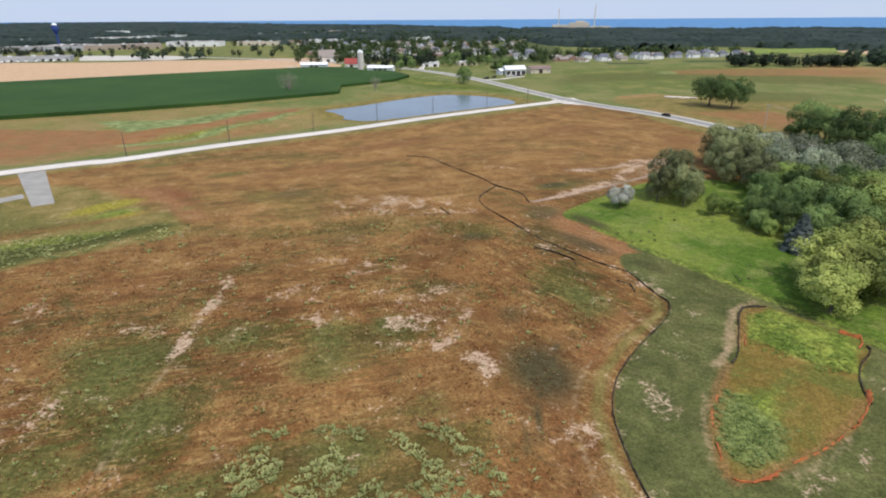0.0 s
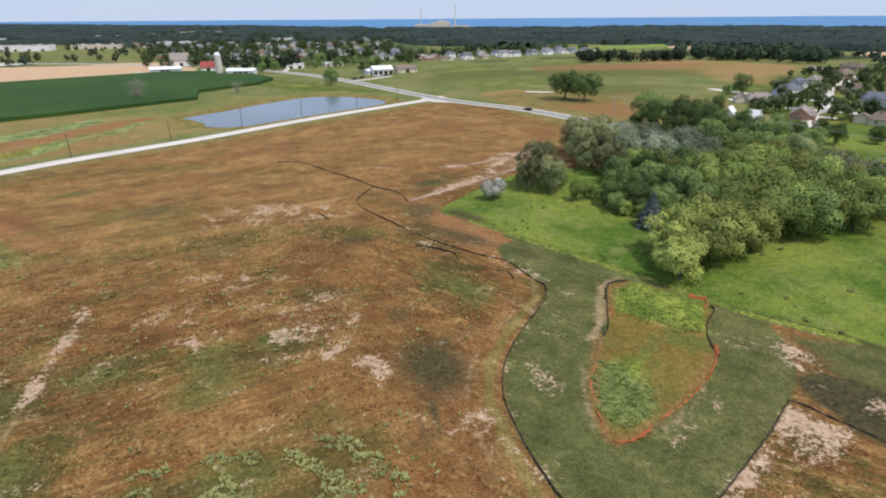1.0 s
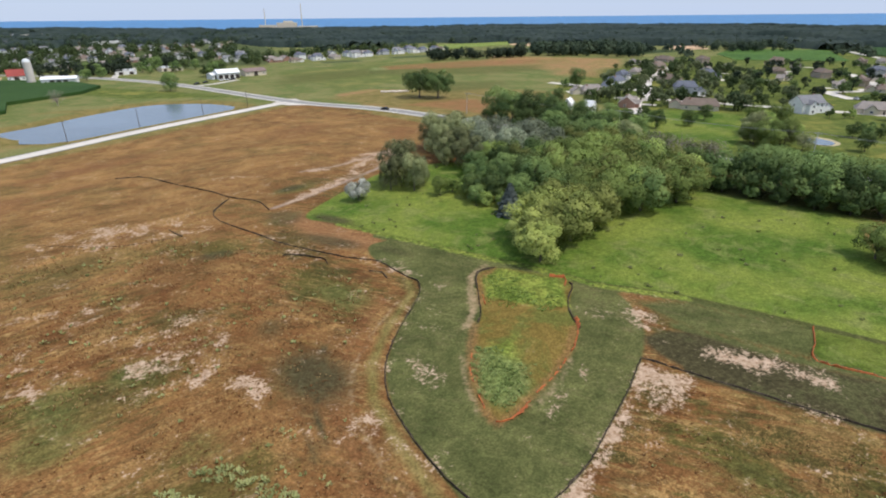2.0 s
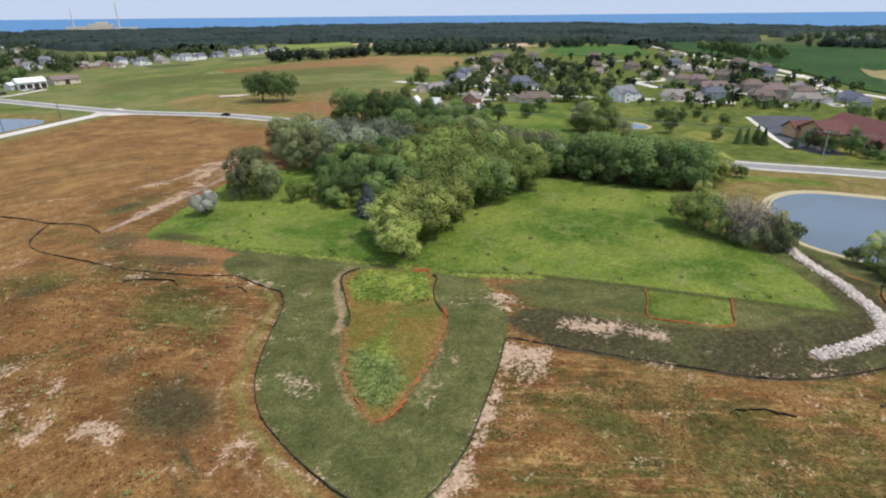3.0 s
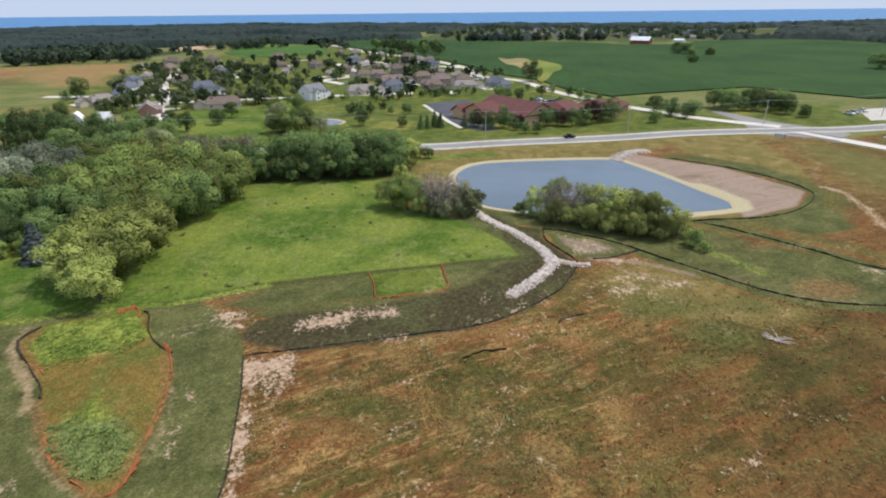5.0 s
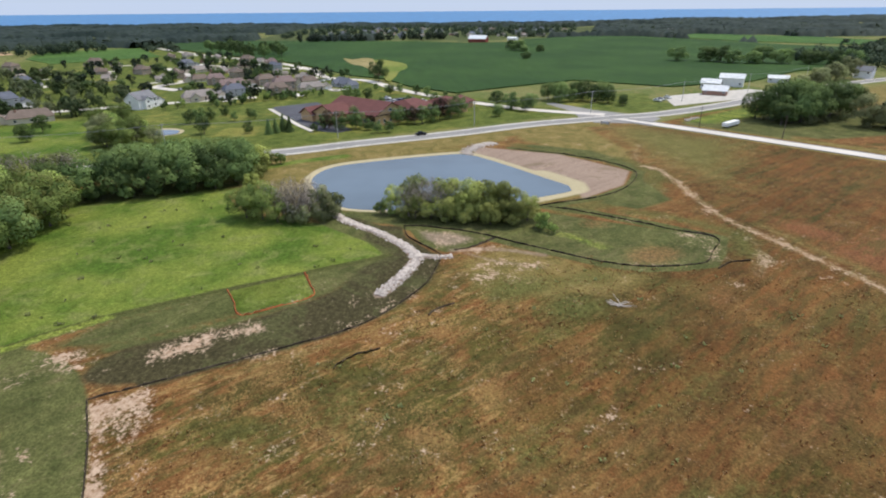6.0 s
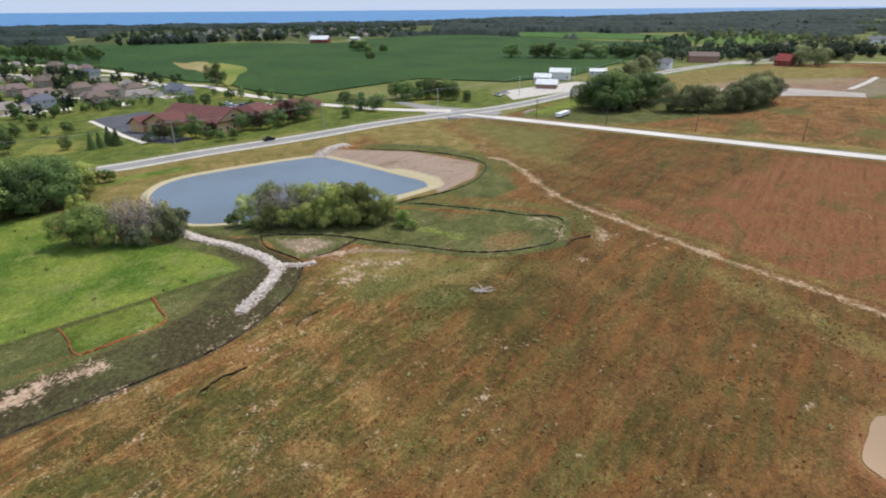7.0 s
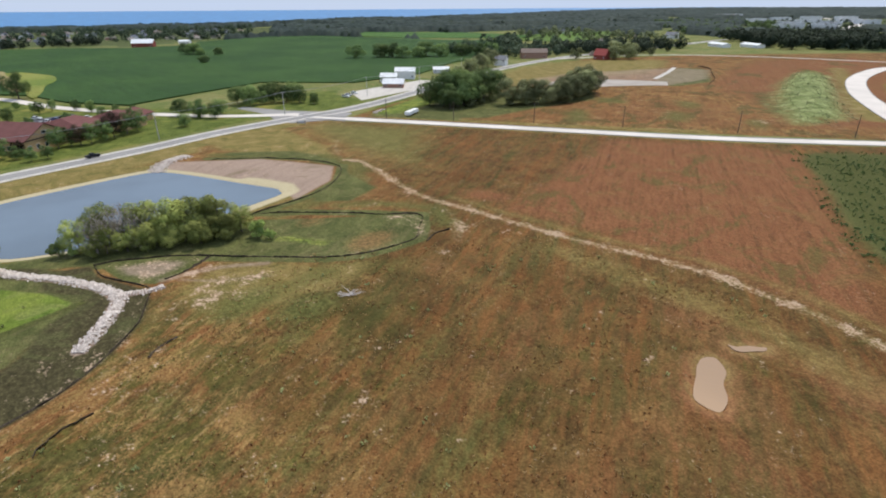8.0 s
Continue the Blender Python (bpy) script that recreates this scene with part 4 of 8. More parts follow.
    # beyond the south road
    zone("rust", [(250, -110), (232, -140), (200, -170), (150, -225), (120, -290), (180, -290), (240, -250), (262, -190), (268, -130)], 8, 0.4)
    for cx, cy, rx, ry, turn in ((236, -150, 16, 8, -45), (205, -190, 20, 7, -45), (180, -230, 18, 8, -50), (232, -236, 14, 10, 0), (200, -262, 16, 8, -40), (150, -246, 14, 6, -50), (262, -212, 10, 14, 0)):
        spot("turf", cx, cy, rx, ry, turn, 0.85)
    zone("swale", [(256, -100), (246, -112), (222, -134), (236, -146), (262, -132), (280, -160), (300, -196), (318, -190), (300, -150)], 6, 0.85)
    zone("lush", [(262, -100), (300, -148), (312, -178), (296, -180), (272, -150), (252, -116)], 5, 0.62)
    zone("swale", [(250, -112), (232, -130), (222, -150), (232, -190), (236, -230), (262, -256), (270, -240), (258, -200), (290, -206), (306, -196), (284, -160), (262, -130)], 6, 0.8)
    stroke("yellow", [(252, -106), (232, -128), (190, -168), (150, -212)], 9, 4, 0.7)
    zone("rust", [(130, -260), (240, -330), (290, -420), (330, -520), (300, -620), (150, -560), (80, -320)], 10, 0.8)
    zone("soil", [(301, -240), (330, -250), (345, -300), (330, -400), (300, -420), (262, -366), (252, -310), (268, -290)], 4, 0.5)
    zone("swale", [(327, -400), (307, -416), (253, -352), (249, -306), (284, -331)], 4, 0.9)
    zone("yellow", [(376, -264), (415, -334), (412, -399), (377, -451), (335, -406), (309, -341), (317, -309), (342, -290)], 14, 0.85)
    zone("turf", [(260, -324), (306, -374), (316, -403), (283, -382), (255, -342)], 5, 0.9)
    zone("lush", [(102, -298), (130, -336), (162, -384), (194, -444), (150, -470), (60, -400), (70, -330)], 4, 0.7)
    zone("lawn", [(102, -298), (130, -336), (162, -384), (194, -444), (150, -470), (60, -400), (70, -330)], 4, 0.9)
    zone("yellow", [(290, -170), (330, -205), (400, -300), (420, -390), (350, -330), (310, -250)], 8, 0.75)
    zone("lush", [(137, -262), (177, -300), (221, -376), (260, -468), (251, -482), (176, -358), (130, -290)], 12, 0.55)
    zone("heap", [(140, -258), (177, -300), (221, -376), (255, -460), (228, -446), (176, -358), (136, -292)], 12, 0.95)
    stroke("ditch", [(138, -272), (160, -278), (184, -304), (208, -334)], 9, 8, 0.8)
    stroke("yellow", [(128, -300), (146, -325), (198, -413), (257, -510)], 14, 6, 0.8)
    spot("bare", 152, -252, 4, 6, 30, 0.7)
    # lawns and gardens
    zone("lawn", [(204, 84), (212, 66), (228, 40), (246, 2), (266, -32), (281, -64), (300, -52), (330, -20), (350, 6), (425, 74), (500, 118), (580, 186), (650, 276), (760, 400), (700, 450), (460, 440), (330, 380), (258, 322), (236, 240), (200, 190), (186, 150), (190, 110)], 3)
    zone("lawn", [(283, -92), (300, -120), (330, -112), (352, -120), (352, -66), (312, -46), (290, -70)], 3, 0.8)
    zone("lawn", [(262, -96), (300, -140), (290, -150), (262, -112)], 2, 0.9)
    zone("lawn", [(-60, 540), (-28, 495), (12, 450), (52, 395), (62, 380), (28, 400), (-10, 415), (-36, 452)], 4, 0.9)
    # farmland to the north and east
    zone("tan", STUBBLE, 3)
    zone("yellow", [(98, 352), (140, 372), (210, 352), (250, 300), (205, 200), (160, 215), (136, 268), (118, 308)], 8, 0.75)
    zone("dirt", [(112, 316), (130, 358), (146, 350), (162, 320), (186, 294), (172, 262), (152, 244), (134, 272)], 6, 0.95)
    zone("rust", [(160, 300), (186, 292), (174, 262), (154, 250), (144, 268)], 5, 0.6)
    zone("turf", [(87, 434), (184, 468), (260, 425), (325, 422), (359, 467), (219, 534), (109, 509)], 14, 0.9)
    zone("turf", [(175, 338), (222, 336), (254, 370), (212, 389), (186, 367)], 10, 0.9)
    zone("earth", [(194, 509), (269, 481), (371, 484), (407, 533), (310, 557), (213, 545)], 8, 0.62)
    zone("dirt", [(109, 365), (118, 319), (153, 317), (166, 363), (140, 383)], 6, 0.9)
    zone("earth", [(129, 306), (145, 281), (159, 247), (188, 292), (174, 309)], 5, 0.7)
    zone("heap", [(185, 505), (209, 508), (218, 539), (201, 535)], 4, 0.6)
    zone("dirt", [(300, 391), (326, 341), (440, 454), (449, 500), (380, 470)], 14, 0.6)
    zone("dirt", [(172, 465), (262, 388), (300, 400), (260, 450)], 16, 0.28)
    zone("yellow", [(240, 500), (300, 500), (420, 540), (440, 500), (330, 430), (270, 440)], 18, 0.5)
    zone("lawn", [(112, 372), (100, 545), (220, 612), (300, 590), (300, 480), (190, 400)], 12, 0.5)
    zone("dirt", [(330, 420), (300, 500), (380, 600), (440, 540), (480, 480), (400, 400)], 12, 0.75)
    zone("tan", [(520, 780), (600, 860), (650, 800), (560, 700)], 6, 0.8)
    zone("tan", [(640, 560), (760, 690), (800, 650), (680, 520)], 8, 0.8)


# ---- large structure ----
build_ground()


def ribbon(points, half, z, thick, step=4.0, crown=0.0, shift=0.0):
    """A band along a line: its top, and sides that go down thick metres."""
    p = curve_through(points, step)
    t = np.gradient(p, axis=0)
    n = np.stack([-t[:, 1], t[:, 0]], -1) / np.hypot(t[:, 0], t[:, 1])[:, None]
    verts, faces = [], []
    for q, m in zip(p, n):
        q = q + m * shift
        for s, dz in ((-1, -thick), (-1, 0), (0, crown), (1, 0), (1, -thick)):
            verts.append((*(q + m * s * half), z + dz))
    for i in range(len(p) - 1):
        for j in range(4):
            a = i * 5 + j
            faces.append((a + 1, a, a + 5, a + 6))
    return verts, faces


def road(name, line, half, material, label, z=0.06, crown=0.05):
    v, f = ribbon(line, half, z, 0.5, 4.0, crown)
    return tagged(new(name, make_mesh(name, v, f, material)), label, "road", kind="structure")


def road_edge(name, parent, line, shift, half, z, material, label=""):
    v, f = ribbon(line, half, z, 0.5, 4.0, 0, shift)
    return part(name, make_mesh(name, v, f, material), None, parent, label)


def sheet(name, outline, z, material, label, category, kind="structure", thick=0.4):
    """A flat slab within an outline."""
    bm = bmesh.new()
    top = [bm.verts.new((px, py, z)) for px, py in outline]
    face = bm.faces.new(top)
    if face.normal.z < 0:
        face.normal_flip()
    face.normal_update()
    if face.normal.z < 0:
        face.normal_flip()
    side = bmesh.ops.extrude_face_region(bm, geom=[face])
    for v in side["geom"]:
        if isinstance(v, bmesh.types.BMVert):
            v.co.z -= thick
    bmesh.ops.triangulate(bm, faces=[f for f in bm.faces if len(f.verts) > 4])
    bmesh.ops.recalc_face_normals(bm, faces=bm.faces)
    ob = part(name, bm, material)
    return tagged(ob, label, category, kind=kind)


north_road = road("road_north", NORTH_ROAD, 3.7, CONCRETE, "pale new concrete road with kerbs on both sides")
for side in (-1, 1):
    road_edge("kerb", north_road, NORTH_ROAD, side * 3.95, 0.22, 0.20, KERB)
south_road = road("road_south", SOUTH_ROAD, 3.7, CONCRETE, "pale new concrete road with kerbs on both sides")
for side in (-1, 1):
    road_edge("kerb", south_road, SOUTH_ROAD, side * 3.95, 0.22, 0.20, KERB)
curve_road = road("road_curve", CURVE_ROAD, 5.5, CONCRETE, "wide curved road of pale new concrete")
for side in (-1, 1):
    road_edge("kerb", curve_road, CURVE_ROAD, side * 5.75, 0.22, 0.20, KERB)
highway = road("road_highway", HIGHWAY, 3.6, ASPHALT, "two-lane highway of worn grey asphalt", 0.10, 0.07)
for side in (-1, 1):
    road_edge("shoulder", highway, HIGHWAY, side * 4.5, 0.9, 0.09, SHOULDER, "pale gravel shoulder")
    road_edge("edge_line", highway, HIGHWAY, side * 3.35, 0.07, 0.13, PAINT)

sheet("water_north_pond", POND_NORTH, WATER_Z["north"], WATER, "still blue-grey water of a long pond", "pond", thick=0.02)
sheet("water_east_pond", POND_EAST, WATER_Z["east"], WATER, "still blue-grey water of a retention pond", "pond", thick=0.02)
sheet("water_small_pond", POND_SMALL, WATER_Z["small"] + 0.1, WATER, "small round garden pond with a pale rim", "pond", thick=0.02)


def build_lake():
    """One water sheet from the shore out to the horizon."""
    verts, faces = [], []
    a = np.radians(np.arange(-60, 147, 1.0))
    for i, w in enumerate(a):
        e = np.array((math.sin(w), math.cos(w)))
        lo = 1100.0
        while lo < 4600 and inland(np.array([e[0] * lo]), np.array([e[1] * lo]))[0] < 25:
            lo += 20
        verts += [(*(e * lo), -0.6), (*(e * 6700), -0.6)]
        if i:
            b = 2 * i
            faces.append((b - 2, b, b + 1, b - 1))
    tagged(new("water_lake", make_mesh("water_lake", verts, faces, LAKE)), "wide blue lake that reaches the horizon", "lake", kind="structure")


build_lake()

MUDDY = water_material("muddy_water", (0.30, 0.19, 0.105), 0.3, 0.9)
sheet("water_puddle", PUDDLE, 0.03, MUDDY, "shallow puddle of beige muddy water in the field", "puddle", thick=0.02)
sheet("water_puddle_long", PUDDLE_LONG, 0.03, MUDDY, "narrow beige muddy puddle in the field", "puddle", thick=0.02)
sheet("pavement_driveway", [(-146.5, 185), (-139.5, 189), (-112.7, 152.6), (-117.3, 149.5)], 0.07, KERB, "short grey concrete driveway off the road", "driveway")
sheet("pavement_driveway_arm", [(-124.8, 157.6), (-128.4, 161.6), (-152, 138), (-147, 134)], 0.064, KERB, "narrow arm of a grey concrete driveway", "driveway")
sheet("pavement_junction_north", [(66, 348), (74, 337), (88, 330), (84, 362), (74, 360)], 0.085, CONCRETE, "pale concrete apron where two roads meet", "pavement")
sheet("pavement_junction_south", [(250, -88), (257, -82), (259, -64), (268, -66), (276, -96), (268, -98), (262, -93)], 0.085, ASPHALT, "grey asphalt apron where two roads meet", "pavement")
sheet("pavement_side_road", [(272, -60), (279, -88), (292, -72), (316, -54), (313, -50), (288, -60)], 0.075, ASPHALT, "grey asphalt mouth of a side road", "pavement")
sheet("pavement_car_park", [(305, 99), (321, 79), (300, 66), (284, 69), (279, 74), (272, 64), (258, 54), (244, 45), (238, 50), (242, 60.5), (257, 71.4), (300, 98)], 0.07, NEWASPHALT, "dark blue-grey asphalt car park with a pale kerb", "car park")
sheet("pavement_kerb_strip", [(300, 98.5), (257, 72), (242, 61.5), (240.6, 63), (256, 74), (299, 100.4)], 0.10, CONCRETE, "pale concrete walk along the car park", "pavement")
sheet("pavement_rear_car_park", [(328, 47), (340, 26), (308, 8), (290, 26)], 0.07, NEWASPHALT, "grey asphalt car park behind the care home", "car park")
sheet("pavement_farm_yard", [(304, -117), (337, -122), (346, -140), (366, -186), (350, -196), (329, -168)], 0.075, SHOULDER, "pale gravel yard of a farm shop", "yard")
sheet("pavement_basin", [(301, -247), (311, -262), (300, -300), (269, -326), (256, -312), (268, -291), (280, -252)], 0.05, BASIN, "pale gravel floor of a dry basin", "gravel")
BACK_ROAD = [(279, -74), (294, -40), (319, -9), (344, 15), (373, 38), (419, 66), (441, 100), (503, 130), (582, 195), (657, 287), (802, 424), (960, 560)]
road("road_far_south", [(575, -1130), (640, -1270), (690, -1400), (770, -1570), (900, -1740), (1040, -1900)], 9, CONCRETE, "pale concrete road through the distant southern town", 0.08)
road("road_back", BACK_ROAD, 3.4, CONCRETE, "pale concrete road along the crop field", 0.08)
LANES = ([(225, 212), (258, 244), (271, 247), (300, 276), (313, 288), (340, 313), (374, 337), (439, 380)], [(258, 262), (285, 229), (300, 200), (322, 160), (341, 121)], [(372, 184), (391, 208), (414, 200), (433, 195), (514, 262)], [(433, 195), (412, 150), (441, 107)], [(560, 262), (530, 215), (503, 132)], [(300, 276), (286, 296), (273, 345)])
for i, lane in enumerate(LANES):
    road("road_lane_%d" % (i + 1), lane, 3.6, CONCRETE, "pale concrete lane between the houses", 0.07 + 0.004 * i)
for i, lane in enumerate(([(-42, 585), (-90, 560), (-160, 600)], [(3, 522), (-20, 560), (-10, 640), (30, 760)], [(32, 466), (50, 476), (70, 496)], [(408, -290), (440, -300), (470, -330)], [(327, -402), (304, -366), (284, -331)], [(440, -372), (420, -480), (330, -560), (120, -640)])):
    road("road_track_%d" % (i + 1), lane, 1.7 if i == 4 else 2.6, SHOULDER, "pale gravel track", 0.06 + 0.004 * i)


def crop_field(name, outline, height, dark, light, label, turn):
    """A standing crop: a raised body with a ragged, furrowed top."""
    k = Nodes(name)
    k.b.inputs["Specular IOR Level"].default_value = 0.1
    rows = k.noise(0.5, 3, 0.6, k.where(14.0, radians(turn)))
    c = k.mix(k.step(k.noise(0.012, 3), 0.35, 0.65), dark, light)
    c = k.shade(c, rows, 0.82, 1.18)
    c = k.shade(c, k.noise(1.3, 3), 0.8, 1.2)
    m = k.done(c, 0.85, k.noise(1.3, 3), 0.6, 0.9)
    return sheet(name, outline, height, m, label, "crop field", "stuff", height + 0.3)


crop_field("corn_field", CORN, 2.1, (0.028, 0.065, 0.016), (0.042, 0.085, 0.020), "dense dark green standing corn", 33)
crop_field("bean_field", SOY, 0.8, (0.027, 0.064, 0.016), (0.040, 0.084, 0.020), "level deep green field of soybeans", 12)
crop_field("grass_bank", curve_through([(600, 118), (585, 105), (601, 98), (591, 86), (528, 73), (478, 61), (442, 58), (450, 64), (485, 73), (520, 86), (540, 99)], 6, True), 0.88, (0.22, 0.19, 0.07), (0.34, 0.27, 0.13), "dry tan bank of a grass waterway in the bean field", 30)
crop_field("grass_waterway", curve_through([(576, 83), (577, 73), (556, 59), (532, 47), (497, 43), (469, 47), (435, 46), (407, 48), (429, 54), (475, 60), (520, 71)], 6, True), 0.95, (0.12, 0.17, 0.03), (0.22, 0.23, 0.055), "lime-green grass waterway in the bean field", 30)
crop_field("hay_field", HAY, 0.4, (0.16, 0.21, 0.045), (0.20, 0.25, 0.06), "bright yellow-green hay field", 60)
crop_field("clover_field", CLOVER, 0.4, (0.055, 0.115, 0.025), (0.08, 0.15, 0.03), "green clover field behind the houses", 40)
crop_field("far_bean_field", FAR_BEANS, 0.6, (0.05, 0.11, 0.025), (0.07, 0.14, 0.03), "distant green field", 20)
crop_field("distant_hay_field", FAR_HAY, 0.6, (0.09, 0.16, 0.03), (0.12, 0.18, 0.04), "distant yellow-green field", 20)

# ---- trees ----
def sprays(centres, normals, size, rng, droop=0.0):
    """Small three-cornered leaf sprays that face outward, and the soft normals of the clumps they belong to."""
    n = len(centres)
    out = normals / (np.linalg.norm(normals, axis=1)[:, None] + 1e-9)
    nrm = out + rng.normal(0, 0.34, (n, 3))
    nrm /= np.linalg.norm(nrm, axis=1)[:, None] + 1e-9
    a = np.cross(nrm, rng.normal(0, 1, (n, 3)))
    a /= np.linalg.norm(a, axis=1)[:, None] + 1e-9
    b = np.cross(nrm, a)
    s = (size * rng.uniform(0.6, 1.4, n))[:, None]
    tri = np.stack([centres + a * s, centres - a * s * 0.5 + b * s * 0.8, centres - a * s * 0.5 - b * s * 0.8], 1)
    tri[:, 0, 2] -= droop * rng.uniform(0, 1, n) * s[:, 0]
    face = np.cross(tri[:, 1] - tri[:, 0], tri[:, 2] - tri[:, 0])
    wrong = (face * out).sum(1) < 0
    tri[wrong] = tri[wrong][:, ::-1]
    soft = out * 0.86 + nrm * 0.14
    return tri.reshape(-1, 3), np.repeat(soft, 3, 0)


def leafy(name, verts, normals, material, tones):
    """A mesh of sprays, shaded softly as clumps."""
    me = make_mesh(name, verts, np.arange(len(verts)).reshape(-1, 3).tolist(), material, True)
    me.normals_split_custom_set_from_vertices((normals / np.linalg.norm(normals, axis=1)[:, None]).tolist())
    me.attributes.new("tone", "FLOAT", "POINT").data.foreach_set("value", np.repeat(tones, 3).astype(np.float32))
    return me


def crown_points(rng, count, lobes, radius, low, high, fill=0.62):
    """Centres, outward directions and tones on the skin of a crown made of clumps of differing size."""
    mid, half = (low + high) / 2, (high - low) / 2
    c, r = [(0, 0, mid - 0.1 * half)], [radius * 0.46]
    for i in range(lobes):
        u, h = 2.4 * i + rng.uniform(-0.6, 0.6), rng.uniform(-0.85, 0.92)
        size = radius * rng.uniform(0.22, 0.44)
        out = (radius - size * 0.55) * math.sqrt(max(0.04, 1 - h * h)) * rng.uniform(0.72, 1.10)
        c.append((out * math.cos(u), out * math.sin(u), mid + h * (half - size * 0.8)))
        r.append(size)
    c, r = np.array(c), np.array(r)
    share = r ** 2 / (r ** 2).sum()
    tall = np.array((1, 1, min(1.25, half / radius)))
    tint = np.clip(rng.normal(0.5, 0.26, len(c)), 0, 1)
    # the core clump is toned dark, as shade inside the crown
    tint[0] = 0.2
    pts, nor, tone = [], [], []
    while len(pts) < count:
        i = rng.choice(len(c), p=share)
        d = rng.normal(0, 1, 3)
        d /= np.linalg.norm(d)
        if d[2] < -0.35 and rng.random() < 0.7:
            continue
        p = c[i] + d * r[i] * rng.uniform(fill, 1.14) * tall
        gap = np.linalg.norm((p - c) / tall, axis=1) / r
        gap[i] = 9
        if gap.min() < 0.9 and rng.random() < 0.93:
            continue
        whole = p - np.array((0, 0, mid - 0.2 * half))
        pts.append(p)
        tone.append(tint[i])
        nor.append(d + 0.35 * whole / (np.linalg.norm(whole) + 1e-9) + np.array((0, 0, 0.15)))
    return np.array(pts), np.array(nor), np.array(tone)


def tube(path, radii, sides=6):
    """A tapered limb along a path."""
    verts, faces = [], []
    for i, (p, r) in enumerate(zip(path, radii)):
        p = Vector(p)
        d = (Vector(path[min(i + 1, len(path) - 1)]) - Vector(path[max(i - 1, 0)])).normalized()
        a = d.orthogonal().normalized()
        b = d.cross(a)
        for k in range(sides):
            w = 2 * math.pi * k / sides
            verts.append(p + (a * math.cos(w) + b * math.sin(w)) * r)
    for i in range(len(path) - 1):
        for k in range(sides):
            q, s = i * sides + k, i * sides + (k + 1) % sides
            faces.append((q, s, s + sides, q + sides))
    return verts, faces


def joined(bits):
    verts, faces = [], []
    for v, f in bits:
        o = len(verts)
        verts += list(v)
        faces += [tuple(i + o for i in q) for q in f]
    return verts, faces


def trunk_bits(rng, fork, reach, thick, limbs, top):
    bits = [tube([(0, 0, -0.02), (0.006, 0, fork * 0.5), (-0.004, 0.006, fork), (0.01, 0, top)], [thick * 1.3, thick, thick * 0.8, thick * 0.15])]
    for i in range(limbs):
        w = 2 * math.pi * (i + rng.uniform(-0.3, 0.3)) / limbs
        z0 = fork * rng.uniform(0.75, 1.25)
        out, up = reach * rng.uniform(0.6, 1.0), (top - fork) * rng.uniform(0.45, 0.95)
        e = (math.cos(w) * out, math.sin(w) * out, z0 + up)
        m = (e[0] * 0.42, e[1] * 0.42, z0 + up * 0.5)
        bits.append(tube([(0, 0, z0), m, e], [thick * 0.5, thick * 0.32, thick * 0.08], 5))
    return bits


def crown_mesh(kind, leaf, seed, count):
    rng = np.random.default_rng(seed)
    if kind == "cone":
        z = rng.uniform(0.03, 1.0, count) ** 1.25
        ring = np.floor(z * 11) / 11
        r = 0.24 * (1 - z) * (1.15 - 0.9 * (z * 11 - np.floor(z * 11))) + 0.012
        w = rng.uniform(0, 2 * math.pi, count)
        r *= np.sqrt(rng.uniform(0.5, 1.1, count)) * (1 + 0.22 * np.sin(5 * w + ring * 40))
        pts = np.stack([r * np.cos(w), r * np.sin(w), 0.02 + z * 0.97 - 0.12 * r], -1)
        nor = np.stack([np.cos(w), np.sin(w), np.full(count, 0.55)], -1)
        v, soft = sprays(pts, nor, 0.040, rng, 0.5)
        tone = 0.3 + 0.5 * rng.random(count)
    else:
        shape = {"broad": (19, 0.47, 0.02, 0.99, 0.0235), "tall": (18, 0.36, 0.0, 1.0, 0.021), "bush": (14, 0.55, 0.0, 0.97, 0.042),
                 "wide": (20, 0.56, 0.08, 0.98, 0.027), "sparse": (22, 0.42, 0.08, 1.0, 0.017), "small": (8, 0.34, 0.08, 1.0, 0.070)}[kind]
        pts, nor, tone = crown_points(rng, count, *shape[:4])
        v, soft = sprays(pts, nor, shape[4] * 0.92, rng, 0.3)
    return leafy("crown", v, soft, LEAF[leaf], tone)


def trunk_mesh(kind, seed):
    rng = np.random.default_rng(seed + 77)
    fork, reach, thick, limbs, top = {"broad": (0.22, 0.24, 0.022, 5, 0.8), "tall": (0.3, 0.18, 0.017, 5, 0.85), "bush": (0.10, 0.36, 0.02, 7, 0.7), "wide": (0.2, 0.36, 0.028, 6, 0.8),
                                      "sparse": (0.16, 0.34, 0.020, 15, 0.95), "small": (0.2, 0.2, 0.025, 3, 0.7), "cone": (0.5, 0.06, 0.018, 4, 0.97)}[kind]
    v, f = joined(trunk_bits(rng, fork, reach, thick, limbs, top))
    return make_mesh("trunk", v, f, DEADBARK if kind == "sparse" else BARK)


MODELS = {}
COUNT = {"broad": 4200, "tall": 3700, "bush": 2100, "wide": 4400, "sparse": 720, "cone": 2000, "small": 300}
tree_rng = np.random.default_rng(11)


